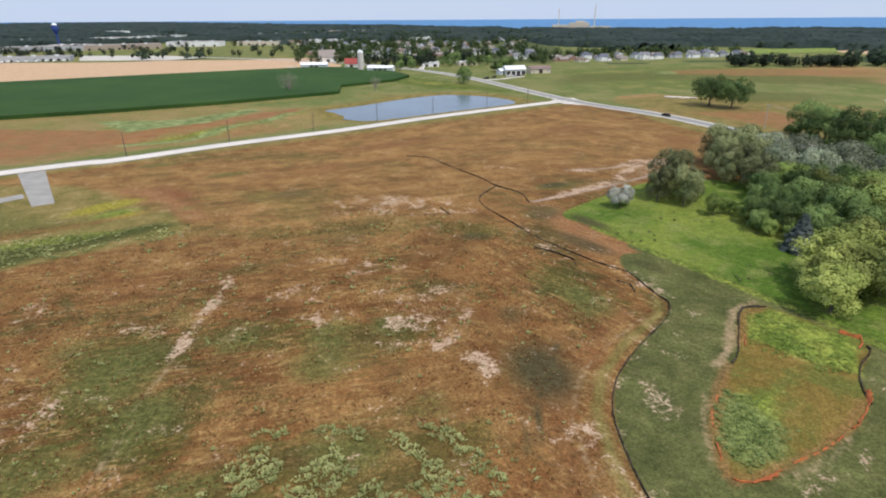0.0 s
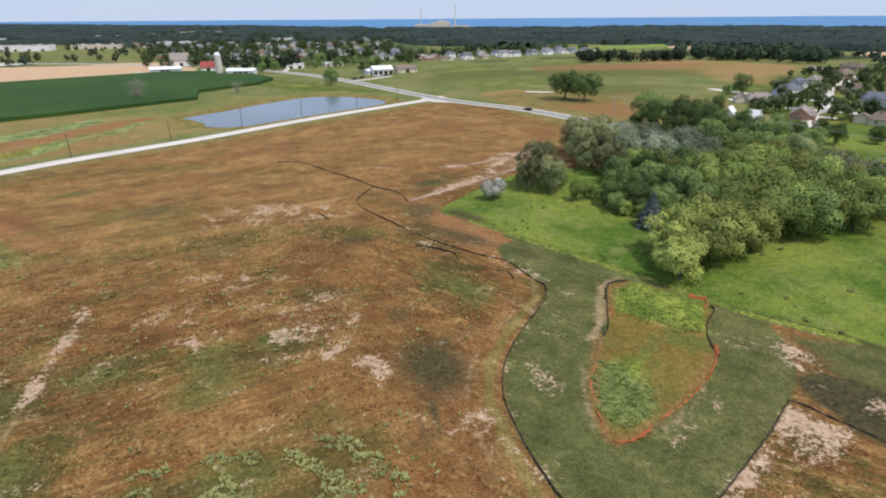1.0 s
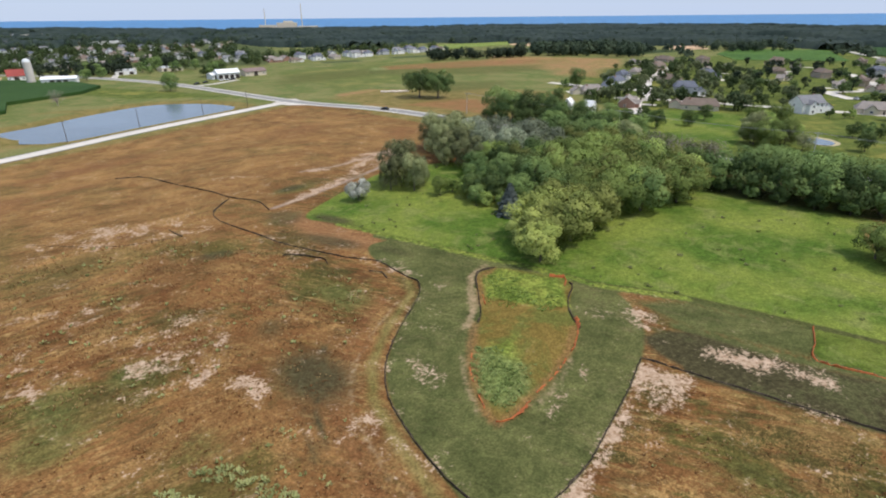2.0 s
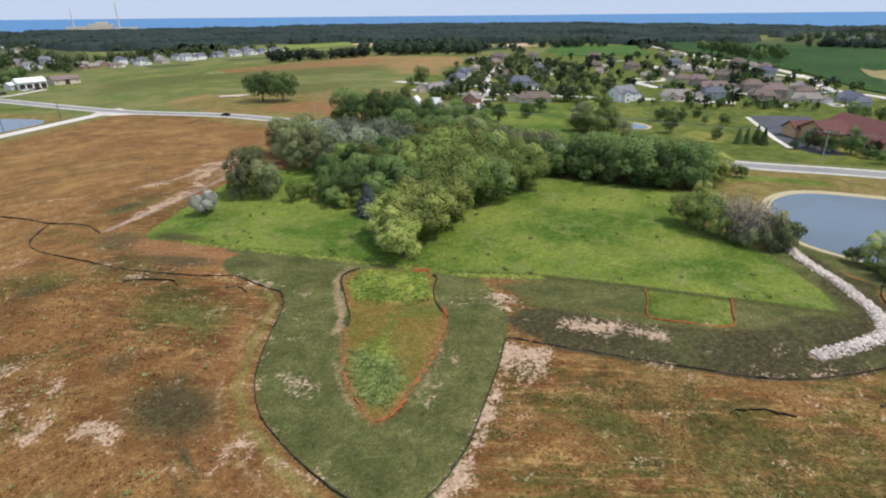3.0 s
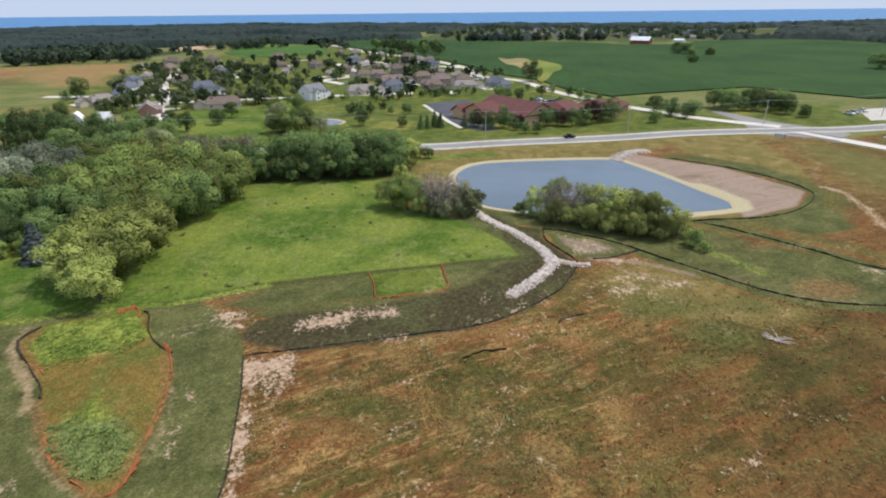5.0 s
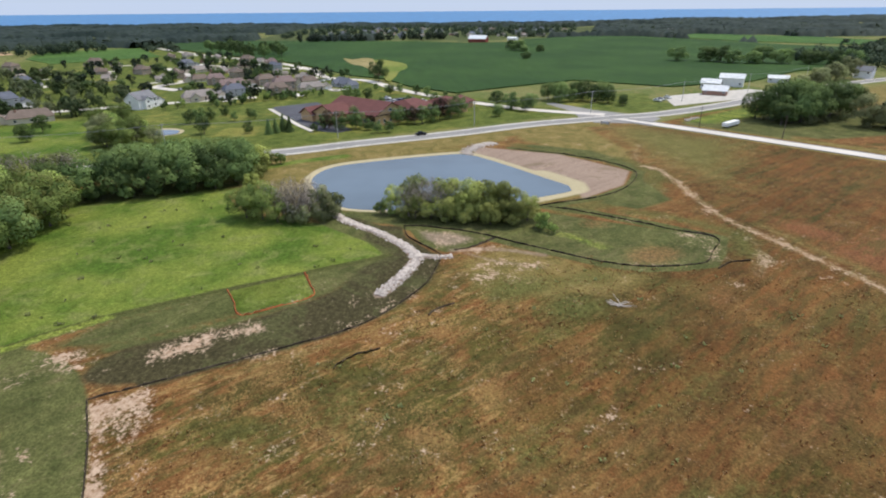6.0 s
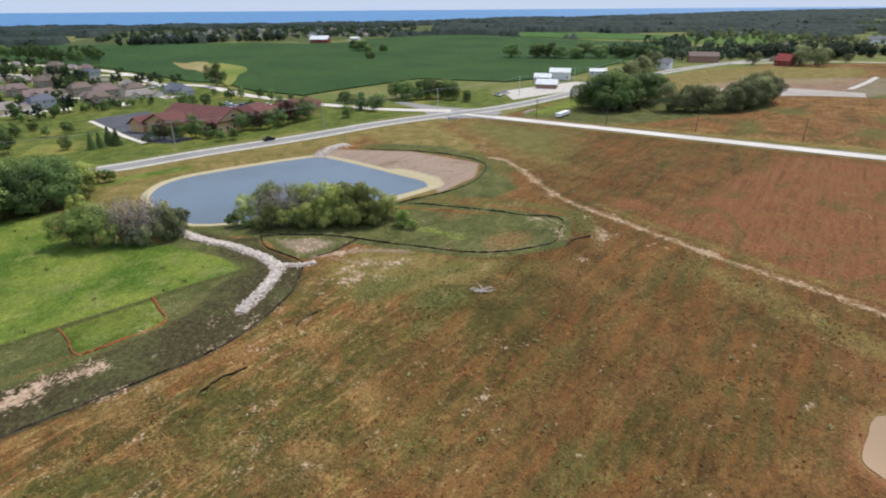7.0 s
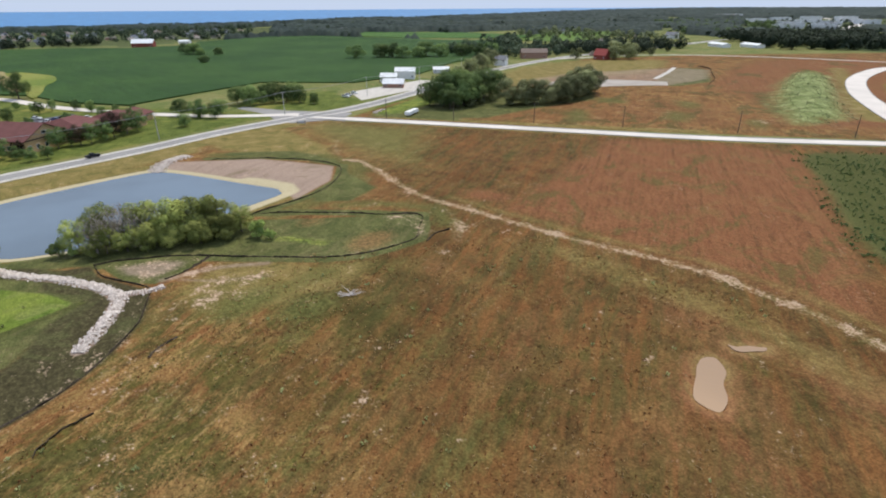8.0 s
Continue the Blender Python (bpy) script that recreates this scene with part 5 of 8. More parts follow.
def tree(px, py, height, kind="broad", leaf="green", label="leafy green broadleaf tree in full summer leaf", category="tree", group="", squat=1.0, name="tree", z=0.0):
    """A tree of that height: its trunk with limbs, and its crown."""
    variant = int(tree_rng.integers(3))
    key = (kind, leaf, variant)
    at = pose(px, py, z + ground_z(px, py) - 0.05, tree_rng.uniform(-3, 3), tree_rng.uniform(-3, 3), tree_rng.uniform(0, 360))
    if key not in MODELS:
        seed = 1 + len(MODELS)
        MODELS[key] = (trunk_mesh(kind, seed), crown_mesh(kind, leaf, seed, COUNT[kind]))
    ob = thing(name, label, category, group)
    ob.matrix_basis = at @ Matrix.Diagonal((height * squat * 1.1, height * squat * 1.1, height * 1.12, 1))
    part("trunk", MODELS[key][0], None, ob)
    part("crown", MODELS[key][1], None, ob)
    return ob


def scatter(rows, vary=0.0, **kw):
    for px, py, h in rows:
        tree(px, py, h * float(tree_rng.uniform(1 - vary, 1 + vary)), **kw)


# the copse round the wet meadow
scatter([(69.5, 86.5, 8.0), (76, 91.5, 9.5), (83, 93, 11), (90, 95.5, 11), (80, 99, 10.5), (89, 103, 11), (75, 98, 9), (72, 91, 7.5), (86, 98, 10), (94, 99, 10.5), (80, 94, 9.5)], kind="broad", leaf="lime", squat=1.3,
        label="round yellow-green willow at the edge of the meadow", group="willows by the meadow")
scatter([(83, 121, 4.5), (79, 124, 4), (81, 129, 4.5), (78, 133, 4.5), (81, 138, 5), (77, 140, 4.5), (84, 117, 4.5)], kind="bush", leaf="green", label="low green bush at the foot of the copse", category="shrub", group="copse shrubs", squat=0.85, name="shrub")
tree(81, 115.5, 7.6, "cone", "spruce", "slender blue-grey spruce in front of the copse", "spruce", squat=1.95)
tree(49.5, 146.5, 6.2, "bush", "white", "round silvery-white shrub on the meadow's edge", "shrub", name="shrub", squat=1.0)
tree(72.5, 139.5, 5.5, "broad", "green", "small round green tree standing free on the meadow", squat=0.9)
scatter([(68, 148, 10.5), (65.5, 156, 13), (70, 160, 12), (62, 152, 9), (72, 152, 9)], kind="tall", leaf="grey", label="airy grey-green tree with thin foliage", group="copse", squat=1.0)
scatter([(96, 188, 14), (101, 180, 14.5), (95, 170, 12), (106, 193, 13), (92, 178, 12), (90, 170, 9), (98, 196, 12)], kind="tall", leaf="grey", label="tall green poplar-like tree with bare lower stem", group="copse", squat=1.1)
scatter([(107, 178, 13), (113, 171, 13.5), (119, 162, 13), (104, 166, 12), (111, 160, 12), (124, 153, 12), (126, 167, 12.5)], kind="broad", leaf="silver", label="silver-leaved grey tree in the copse", group="copse", squat=1.05)
scatter([(84, 127, 7), (80, 133, 6.5), (88, 121, 8), (90, 133, 8.5), (88, 143, 7.5), (92, 151, 8), (97, 126, 10), (101, 136, 9.5), (100, 147, 9.5), (95, 113, 9.5), (78, 128, 5), (108, 146, 11.5)], kind="broad", leaf="dark", label="dense dark green tree in the copse", group="copse", squat=1.15)
scatter([(99, 108, 10.5), (106, 102, 11), (104, 115, 11.5), (112, 108, 11.5), (108, 124, 12), (116, 118, 12), (114, 133, 12.5), (122, 126, 12), (121, 110, 11), (128, 101, 10.5), (129, 116, 12), (135, 107, 11), (121, 140, 12), (130, 135, 12.5), (127, 128, 12), (137, 122, 12)], kind="broad", leaf="green", label="broad mid-green tree in the copse", group="copse", squat=1.2)
scatter([(140, 131, 12), (137, 143, 12.5), (131, 150, 12), (146, 142, 11.5), (141, 113, 11.5), (118, 104, 11), (110, 114, 12), (132, 104, 11.5), (124, 120, 13), (106, 130, 11.5)], kind="broad", leaf="willow", label="pale olive-green tree in the copse", group="copse", squat=1.15)
scatter([(149, 128, 12), (155, 124, 12), (158, 115, 11.5), (152, 136, 11.5)], kind="sparse", leaf="purple", label="bare purplish-grey dying tree in the copse", group="copse", squat=1.25)
scatter([(150, 105, 10.5), (154, 89, 11.5), (161, 74, 11.5), (162, 92, 12), (172, 76, 11.5), (148, 112, 10), (158, 100, 12)], kind="broad", leaf="dark", label="dense dark tree in a row along the meadow", group="tree row", squat=1.25)
scatter([(158, 240, 14), (160, 230, 13), (165, 222, 14), (158, 214, 12.5), (166, 206, 13), (163, 196, 12), (168, 187, 12), (163, 176, 11), (157, 166, 11.5), (150, 158, 11.5), (172, 176, 11), (178, 165, 10), (143, 154, 12), (136, 160, 12.5), (150, 186, 11), (142, 172, 11.5)], kind="broad", leaf="dark", label="dark green tree beside the highway", group="roadside trees", squat=1.1)
scatter([(214, 139, 8), (222, 130, 7.5), (228, 146, 9.5), (233, 152, 8.5), (219, 121, 6)], kind="broad", leaf="grey", label="grey-green tree between meadow and houses", group="roadside trees", squat=1.15)
scatter([(134, 53, 7.5), (133, 48.5, 9), (136, 52, 6.5), (131, 44, 5)], kind="broad", leaf="green", label="dark green tree at the pond's head", group="pond trees", squat=1.1)
scatter([(133, 43, 10), (134.5, 39, 10.5), (132, 36.5, 10), (136, 43, 9.5), (137, 38, 9.5), (133, 40, 9)], kind="sparse", leaf="purple", label="bare brown tree at the pond's head", group="pond trees", squat=1.15)
scatter([(132, 32.5, 7), (135, 30.5, 6.5), (138, 35, 7.5), (130.5, 37, 5), (130.5, 40, 5)], kind="bush", leaf="grey", label="dusty green shrub at the pond's head", category="shrub", group="pond trees", name="shrub", squat=0.75)
scatter([(135.5, 11, 9), (134.5, 7, 9.5), (134.5, 2.5, 9.5), (136.5, 5, 10)], kind="sparse", leaf="purple", label="leafless grey willow in the hedge by the pond", group="hedge by the pond", squat=1.1)
scatter([(139, 14.5, 7), (137.5, 1, 9), (139.5, 9, 9), (133, 5, 6), (133.5, 9, 5.5), (134.5, -4, 9), (134, -11.5, 9), (132.5, 12, 4), (131, 1, 5)], kind="tall", leaf="lime", label="yellowish willow shrub in the hedge by the pond", group="hedge by the pond", squat=1.25)
scatter([(134, -1, 8.5), (132.5, -7, 9), (132, -15, 8.5), (132.5, -19.5, 7), (136, -8, 8.5), (135.5, -14, 8), (129.5, -10, 6), (129.5, -15.5, 5.5), (130.5, -4, 6)], kind="tall", leaf="willow", label="green willow in the hedge by the pond", group="hedge by the pond", squat=1.3)
scatter([(127, -22.5, 4.4), (124.5, -24.5, 2.6), (138, 18.5, 3.5), (136.5, 15.5, 2.2), (187, 60, 4)], kind="bush", leaf="green", label="low round green bush near the pond", category="shrub", name="shrub", squat=0.85)
scatter([(183, 66, 8), (179, 64, 6), (145.7, 56.7, 4.5), (156.7, 59.4, 5), (166.0, 60.8, 5.5), (177.3, 62.9, 5), (186.0, 63.2, 4), (174.5, 65.6, 5)], kind="broad", leaf="lime", label="yellow-green young tree at the end of the tree row", group="tree row", squat=0.95)
scatter([(153, 242, 6), (154, 230, 6.5), (159, 221, 6), (152, 214, 6), (160, 205, 6.5), (157, 196, 6), (162, 186, 6), (157, 176, 5.5), (150, 166, 6), (144, 160, 6), (137, 163, 6), (168, 170, 5), (163, 246, 5), (168, 214, 6), (170, 198, 5.5)], vary=0.2, kind="bush", leaf="dark", label="dark shrub under the roadside trees", category="shrub", group="roadside shrubs", name="shrub", squat=0.95)
scatter([(153, 97, 11), (157, 81, 11.5), (166, 68, 11.5), (167, 83, 12), (178, 71, 10.5), (170, 90, 11.5)], kind="broad", leaf="dark", label="leafy mid-green tree in a row along the meadow", group="tree row", squat=1.25)
scatter([(145, 108, 5), (147, 101, 5.5), (149, 93, 5), (151, 86, 5.5), (154, 78, 5.5), (158, 71, 5), (163, 66, 5), (170, 65, 5), (176, 66, 4.5)], vary=0.15, kind="bush", leaf="dark", label="dark shrub at the foot of the tree row", category="shrub", group="tree row shrubs", name="shrub", squat=0.9)
scatter([(226, 138, 7.5), (213, 137, 10), (212, 130, 9), (221, 131, 9), (242, 153, 9), (253, 153, 9), (262, 171, 8), (236, 136, 7)], vary=0.15, kind="broad", leaf="green", label="leafy green tree between meadow and houses", group="trees behind the meadow", squat=1.2)
# undergrowth and younger trees that close the copse
fill_rng = np.random.default_rng(17)
COPSE = np.array([(82, 122), (95, 106), (104, 98), (128, 97), (146, 108), (158, 104), (164, 120), (166, 160), (160, 205), (150, 180), (120, 172), (100, 178), (94, 165), (88, 150), (82, 136)], float)
placed = [(o.location.x, o.location.y) for o in scene.objects if o.name.startswith("tree")]
tries = 0
while tries < 260:
    tries += 1
    fx, fy = fill_rng.uniform(80, 166), fill_rng.uniform(96, 205)
    if inside(np.array([fx]), np.array([fy]), COPSE)[0] and all(math.hypot(fx - a, fy - b) > 5.2 for a, b in placed):
        placed.append((fx, fy))
        tone = ("dark" if fx + fy < 235 else "green", "green", "willow" if fy < 150 else "dark", "grey")[int(fill_rng.integers(4))]
        tree(fx, fy, float(fill_rng.uniform(7.5, 10.5)), "broad", tone, "leafy younger tree within the copse", "tree", "copse", 1.25)
# field and roadside trees further off
scatter([(154.5, 326, 17), (163, 317, 16.5)], kind="wide", leaf="dark", label="large round-crowned dark tree in the open field", group="two field trees", squat=0.95)
scatter([(-34, 612, 9), (-22, 618, 10), (2, 606, 8), (14, 622, 10), (40, 622, 10), (48, 610, 9), (30, 596, 8), (8, 590, 7), (56, 530, 10), (60, 540, 11), (50, 536, 9), (-30, 578, 8), (-44, 604, 9), (-40, 552, 8)], kind="broad", leaf="dark", label="dark tree among the buildings at the edge of town", group="town edge trees", squat=1.15, vary=0.2)
scatter([(16.6, 445, 12)], kind="broad", leaf="dark", label="round dark tree beside the pond road")
scatter([(-106.8, 396, 13), (-47.4, 408, 9)], kind="sparse", leaf="purple", label="thin grey leafless tree at the cornfield", squat=1.2)
scatter([(268, -142, 12), (262, -147, 14), (257, -153, 14.5), (261, -163, 14.5), (270, -158, 15), (277, -168, 15), (268, -176, 14), (276, -186, 14.5), (283, -198, 12), (253, -146, 8), (264, -155, 15), (272, -168, 15), (282, -182, 14), (259, -158, 13)], kind="broad", leaf="dark", label="dark olive tree in a roadside clump", group="roadside clump", squat=1.2, vary=0.12)
scatter([(247, -181, 12.5), (244, -189, 12.5), (241, -199, 11), (239, -207, 11.5), (243, -214, 12), (254, -238, 14), (248, -226, 13), (258, -246, 13), (246, -195, 11), (244, -220, 12), (252, -232, 13)], kind="broad", leaf="grey", label="olive-green tree in a field hedge", group="field hedge", squat=1.2, vary=0.12)
scatter([(246, -179, 5), (242, -187, 5.5), (239, -196, 5), (237, -205, 5), (240, -212, 5.5), (246, -222, 5.5), (251, -235, 6), (256, -243, 5), (250, -186, 5), (247, -205, 5), (249, -216, 5), (255, -230, 5), (255, -148, 4), (252, -158, 5), (258, -168, 5), (264, -180, 5)], vary=0.2, kind="bush", leaf="grey", label="olive shrub at the foot of a field hedge", category="shrub", group="field hedge shrubs", name="shrub", squat=0.9)

# ---- buildings ----
SIDING = {n: plain("siding_" + n, c, 0.8, 0.06, 0.5, 9.0) for n, c in (("white", (0.78, 0.78, 0.77)), ("cream", (0.62, 0.55, 0.44)), ("grey", (0.42, 0.43, 0.45)), ("taupe", (0.38, 0.31, 0.25)), ("brick", (0.34, 0.20, 0.15)), ("sand", (0.55, 0.37, 0.20)), ("red", (0.25, 0.065, 0.05)), ("metal", (0.66, 0.68, 0.70)))}
ROOFING = {n: plain("roofing_" + n, c, 0.9, 0.12, 0.4, 7.0) for n, c in (("grey", (0.20, 0.20, 0.215)), ("brown", (0.19, 0.145, 0.12)), ("slate", (0.13, 0.14, 0.175)), ("weathered", (0.28, 0.245, 0.225)), ("maroon", (0.15, 0.062, 0.056)), ("white", (0.74, 0.75, 0.76)), ("red", (0.30, 0.07, 0.06)), ("pink", (0.22, 0.160, 0.148)))}
TRIM = plain("white_trim", (0.75, 0.75, 0.74), 0.6, 0.05)
PANE = plain("window_glass", (0.03, 0.035, 0.045), 0.12, 0.1)
DARKDOOR = plain("dark_door", (0.05, 0.04, 0.035), 0.6, 0.1)


def boxes(rows):
    """Rows of centre and size, as vertices and faces."""
    verts, faces = [], []
    for cx, cy, cz, sx, sy, sz in rows:
        o = len(verts)
        for dx in (-0.5, 0.5):
            for dy in (-0.5, 0.5):
                for dz in (-0.5, 0.5):
                    verts.append((cx + dx * sx, cy + dy * sy, cz + dz * sz))
        faces += [tuple(o + i for i in f) for f in ((0, 1, 3, 2), (4, 6, 7, 5), (0, 4, 5, 1), (2, 3, 7, 6), (0, 2, 6, 4), (1, 5, 7, 3))]
    return verts, faces


def gable_body(w, d, eave, rise):
    """Walls with two pointed ends; the ridge runs along x."""
    v = [(-w / 2, -d / 2, 0), (w / 2, -d / 2, 0), (w / 2, d / 2, 0), (-w / 2, d / 2, 0), (-w / 2, -d / 2, eave), (w / 2, -d / 2, eave), (w / 2, d / 2, eave), (-w / 2, d / 2, eave), (-w / 2, 0, eave + rise), (w / 2, 0, eave + rise)]
    return v, [(0, 1, 5, 4), (2, 3, 7, 6), (1, 2, 6, 9, 5), (3, 0, 4, 8, 7), (4, 5, 9, 8), (6, 7, 8, 9)]


def roof_shell(w, d, eave, rise, over=0.5, hip=0.0, thick=0.22):
    """A roof with eaves and thickness; hip: how far the ridge ends stand in from the gables."""
    k = rise / (d / 2)
    top = [(-w / 2 - over, -d / 2 - over, eave - over * k), (w / 2 + over, -d / 2 - over, eave - over * k), (w / 2 + over, d / 2 + over, eave - over * k), (-w / 2 - over, d / 2 + over, eave - over * k), (-w / 2 - over + hip, 0, eave + rise), (w / 2 + over - hip, 0, eave + rise)]
    top = [(x, y, z + 0.04) for x, y, z in top]
    v = [(x, y, z + thick) for x, y, z in top] + top
    f = [(0, 1, 5, 4), (2, 3, 4, 5), (1, 2, 5), (3, 0, 4)]
    if not hip:
        f = f[:2]
    g = [tuple(i + 6 for i in q[::-1]) for q in f]
    rim = [(0, 1), (1, 2), (2, 3), (3, 0)] if hip else [(0, 1), (1, 5), (5, 2), (2, 3), (3, 4), (4, 0)]
    return v, f + g + [(a + 6, b + 6, b, a) for a, b in rim]


WINDOW = {}


def window(parent, x, y, z, w, h, turn):
    """A framed window set 3 cm proud on a wall that faces along turn."""
    key = (round(w, 2), round(h, 2))
    if key not in WINDOW:
        t = 0.12
        WINDOW[key] = (make_mesh("window_frame", *boxes([(0, 0, h / 2 - t / 2, w, 0.1, t), (0, 0, -h / 2 + t / 2, w, 0.1, t), (-w / 2 + t / 2, 0, 0, t, 0.1, h - 2 * t), (w / 2 - t / 2, 0, 0, t, 0.1, h - 2 * t)]), TRIM), make_mesh("pane", *boxes([(0, 0, 0, w - 2 * t, 0.05, h - 2 * t)]), PANE))
    ob = part("window", WINDOW[key][0], None, parent, "", pose(x, y, z, 0, 0, turn))
    part("pane", WINDOW[key][1], None, ob, "dark window glass")
    return ob


def house(at, w, d, storeys, wall, roof, label, garage=1, hip=0.0, group="houses of the subdivision", rise=0.0, few=False):
    """A detached house: walls, roof, garage wing with its doors, windows, door and chimney."""
    ob = thing("house", label, "house", group, at)
    eave = 2.9 * storeys + 0.3
    rise = rise or d * 0.36
    part("wall", make_mesh("wall", *gable_body(w, d, eave, rise if not hip else 0.02), SIDING[wall]), None, ob)
    part("roof", make_mesh("roof", *roof_shell(w, d, eave, rise, 0.55, hip), ROOFING[roof]), None, ob)
    fw = w * 0.3
    v, f = gable_body(3.2, fw, eave - 0.4, fw * 0.42)
    part("bay", make_mesh("bay", v, f, SIDING[wall]), None, ob, "", pose(-w * 0.18, -d / 2 - 1.1, 0, 0, 0, 90))
    part("bay_roof", make_mesh("bay_roof", *roof_shell(d * 0.55 + 3.2, fw, eave - 0.4, fw * 0.42, 0.4), ROOFING[roof]), None, ob, "", pose(-w * 0.18, -d / 2 - 1.1 + d * 0.27, 0, 0, 0, 90))
    if garage:
        part("garage", make_mesh("garage", *gable_body(7.0, 7.2, 2.9, 2.3), SIDING[wall]), None, ob, "", pose(w / 2 + 3.3, -1.2, 0, 0, 0, 90))
        part("garage_roof", make_mesh("garage_roof", *roof_shell(7.0, 7.2, 2.9, 2.3, 0.45), ROOFING[roof]), None, ob, "", pose(w / 2 + 3.3, -1.2, 0, 0, 0, 90))
        for i in range(2):
            part("garage_door", make_mesh("garage_door", *boxes([(0, 0, 0, 2.6, 0.08, 2.2)] + [(0, -0.05, z, 2.5, 0.03, 0.04) for z in (-0.5, 0.0, 0.5)]), TRIM), None, ob, "", pose(w / 2 + 1.7 + 3.2 * i, -4.73, 1.12))
    part("door", make_mesh("door", *boxes([(0, 0, 0, 1.0, 0.08, 2.1), (0, -0.02, 1.12, 1.3, 0.1, 0.14)]), DARKDOOR), None, ob, "", pose(w * 0.12, -d / 2 - 0.03, 1.07))
    part("chimney", make_mesh("chimney", *boxes([(0, 0, 0, 1.0, 0.8, 2.6), (0, 0, 1.35, 1.2, 1.0, 0.15)]), SIDING["brick"]), None, ob, "", pose(w * 0.28, d * 0.12, eave + rise * 0.75))
    if few:
        window(ob, w * 0.36, -d / 2 - 0.03, 1.6, 1.5, 1.4, 0)
        for fx in (-0.3, 0.3):
            window(ob, w * fx, d / 2 + 0.03, 2.9 * storeys - 1.3, 1.5, 1.4, 180)
        return ob
    for s in range(storeys):
        z = 1.6 + 2.9 * s
        window(ob, -w * 0.18, -d / 2 - 2.74, z, 1.8, 1.4, 0)
        window(ob, w * 0.36, -d / 2 - 0.03, z, 1.5, 1.4, 0)
        for fx in (-0.34, 0.0, 0.34):
            window(ob, w * fx, d / 2 + 0.03, z, 1.5, 1.4, 180)
        window(ob, -w / 2 - 0.03, d * 0.1, z, 1.3, 1.4, 90)
    return ob


def facing(px, py, turn):
    return pose(px, py, ground_z(px, py), 0, 0, turn)


HOUSE_LABEL = {("white", "grey"): "white two-storey house with grey roof", ("taupe", "brown"): "taupe house with brown shingle roof", ("cream", "weathered"): "cream house with weathered grey roof", ("grey", "slate"): "grey house with slate-blue roof", ("brick", "weathered"): "brick house with weathered roof", ("cream", "brown"): "cream ranch house with brown roof", ("taupe", "pink"): "taupe house with faded pinkish roof", ("white", "slate"): "white house with slate roof"}
KINDS = list(HOUSE_LABEL)
HOUSE_MODELS = {}


def lay_house(px, py, turn, style, w=17.0, d=10.0, storeys=1, hip=3.0, group="houses of the subdivision", garage=1):
    """A house of a style; alike houses share their meshes."""
    key = (style, w, d, storeys, hip, garage)
    at = facing(px, py, turn) @ Matrix.Diagonal((0.86, 0.86, 0.86, 1))
    if key in HOUSE_MODELS:
        ob = copy_thing(HOUSE_MODELS[key], at)
        ob["group"] = group
        return ob
    HOUSE_MODELS[key] = house(at, w, d, storeys, *KINDS[style], HOUSE_LABEL[KINDS[style]], garage, hip, group, 0.0, group != "houses of the subdivision")
    return HOUSE_MODELS[key]


# the houses by the lanes beyond the highway
lay_house(305, 172, -14, 0, 16, 11, 2, 0.0)
for px, py, turn, style, long_ in ((240, 233, 40, 4, 0), (266, 206, 128, 5, 1), (306, 250, -40, 3, 0), (292, 297, 200, 7, 0), (258, 283, 160, 2, 0), (331, 331, 20, 3, 0), (438, 424, 60, 2, 0), (486, 428, 80, 1, 1), (404, 363, 190, 1, 0), (372, 358, 30, 2, 0), (392, 303, -40, 3, 0), (476, 300, 40, 1, 1), (434, 266, 200, 2, 0), (503, 396, 70, 1, 0),
                                 (331, 151, -55, 2, 1), (348, 137, 130, 3, 0), (353, 111, -60, 1, 0), (377, 114, 120, 6, 0), (372, 95, -58, 2, 1), (424, 219, 210, 2, 0), (441, 217, 20, 1, 0), (404, 171, -60, 6, 0), (384, 152, -50, 6, 1), (446, 172, 40, 1, 0), (399, 134, 130, 1, 0), (428, 114, 215, 2, 0), (496, 158, 40, 3, 0), (521, 246, -30, 3, 0), (484, 218, 140, 2, 1), (608, 254, 20, 2, 0), (566, 206, 60, 1, 0), (557, 190, 230, 2, 0), (570, 250, 10, 4, 0), (388, 76, -140, 3, 1), (530, 318, 30, 2, 0), (545, 345, 100, 1, 0), (470, 260, 60, 1, 0), (462, 340, 30, 4, 0), (350, 300, 100, 5, 0), (425, 330, 10, 4, 0), (640, 300, 45, 2, 0), (600, 300, 20, 1, 0), (470, 196, -40, 4, 0), (452, 140, 35, 2, 0), (420, 190, 130, 5, 0), (510, 190, 40, 5, 0), (405, 105, 125, 5, 0), (530, 170, 220, 6, 0)):
    lay_house(px, py, turn, style, 22 if long_ else 16, 10, 1 if (style in (2, 4, 5) or long_) else 2, 0.0 if style in (0, 4) else 3.2)
    drive = facing(px, py, turn) @ pose((11 if long_ else 8) * 0.86 + 2.8, -4.2, 0)
    corners = [drive @ Vector(q) for q in ((-2.9, 0, 0), (-2.6, -11, 0), (2.6, -11, 0), (2.9, 0, 0))]
    sheet("pavement_drive", [(q.x, q.y) for q in corners], 0.09, CONCRETE, "pale concrete drive in front of a garage", "driveway")
# small white sheds by the wood
SHEDS = thing("garden_shed", "small white shed with a pale pointed roof", "shed", "sheds by the wood", facing(206, 243, 30))
part("wall", make_mesh("wall", *gable_body(5.5, 5.0, 3.2, 2.6), SIDING["white"]), None, SHEDS)
part("roof", make_mesh("roof", *roof_shell(5.5, 5.0, 3.2, 2.6, 0.3), ROOFING["white"]), None, SHEDS)
copy_thing(SHEDS, facing(209.5, 230, 110))


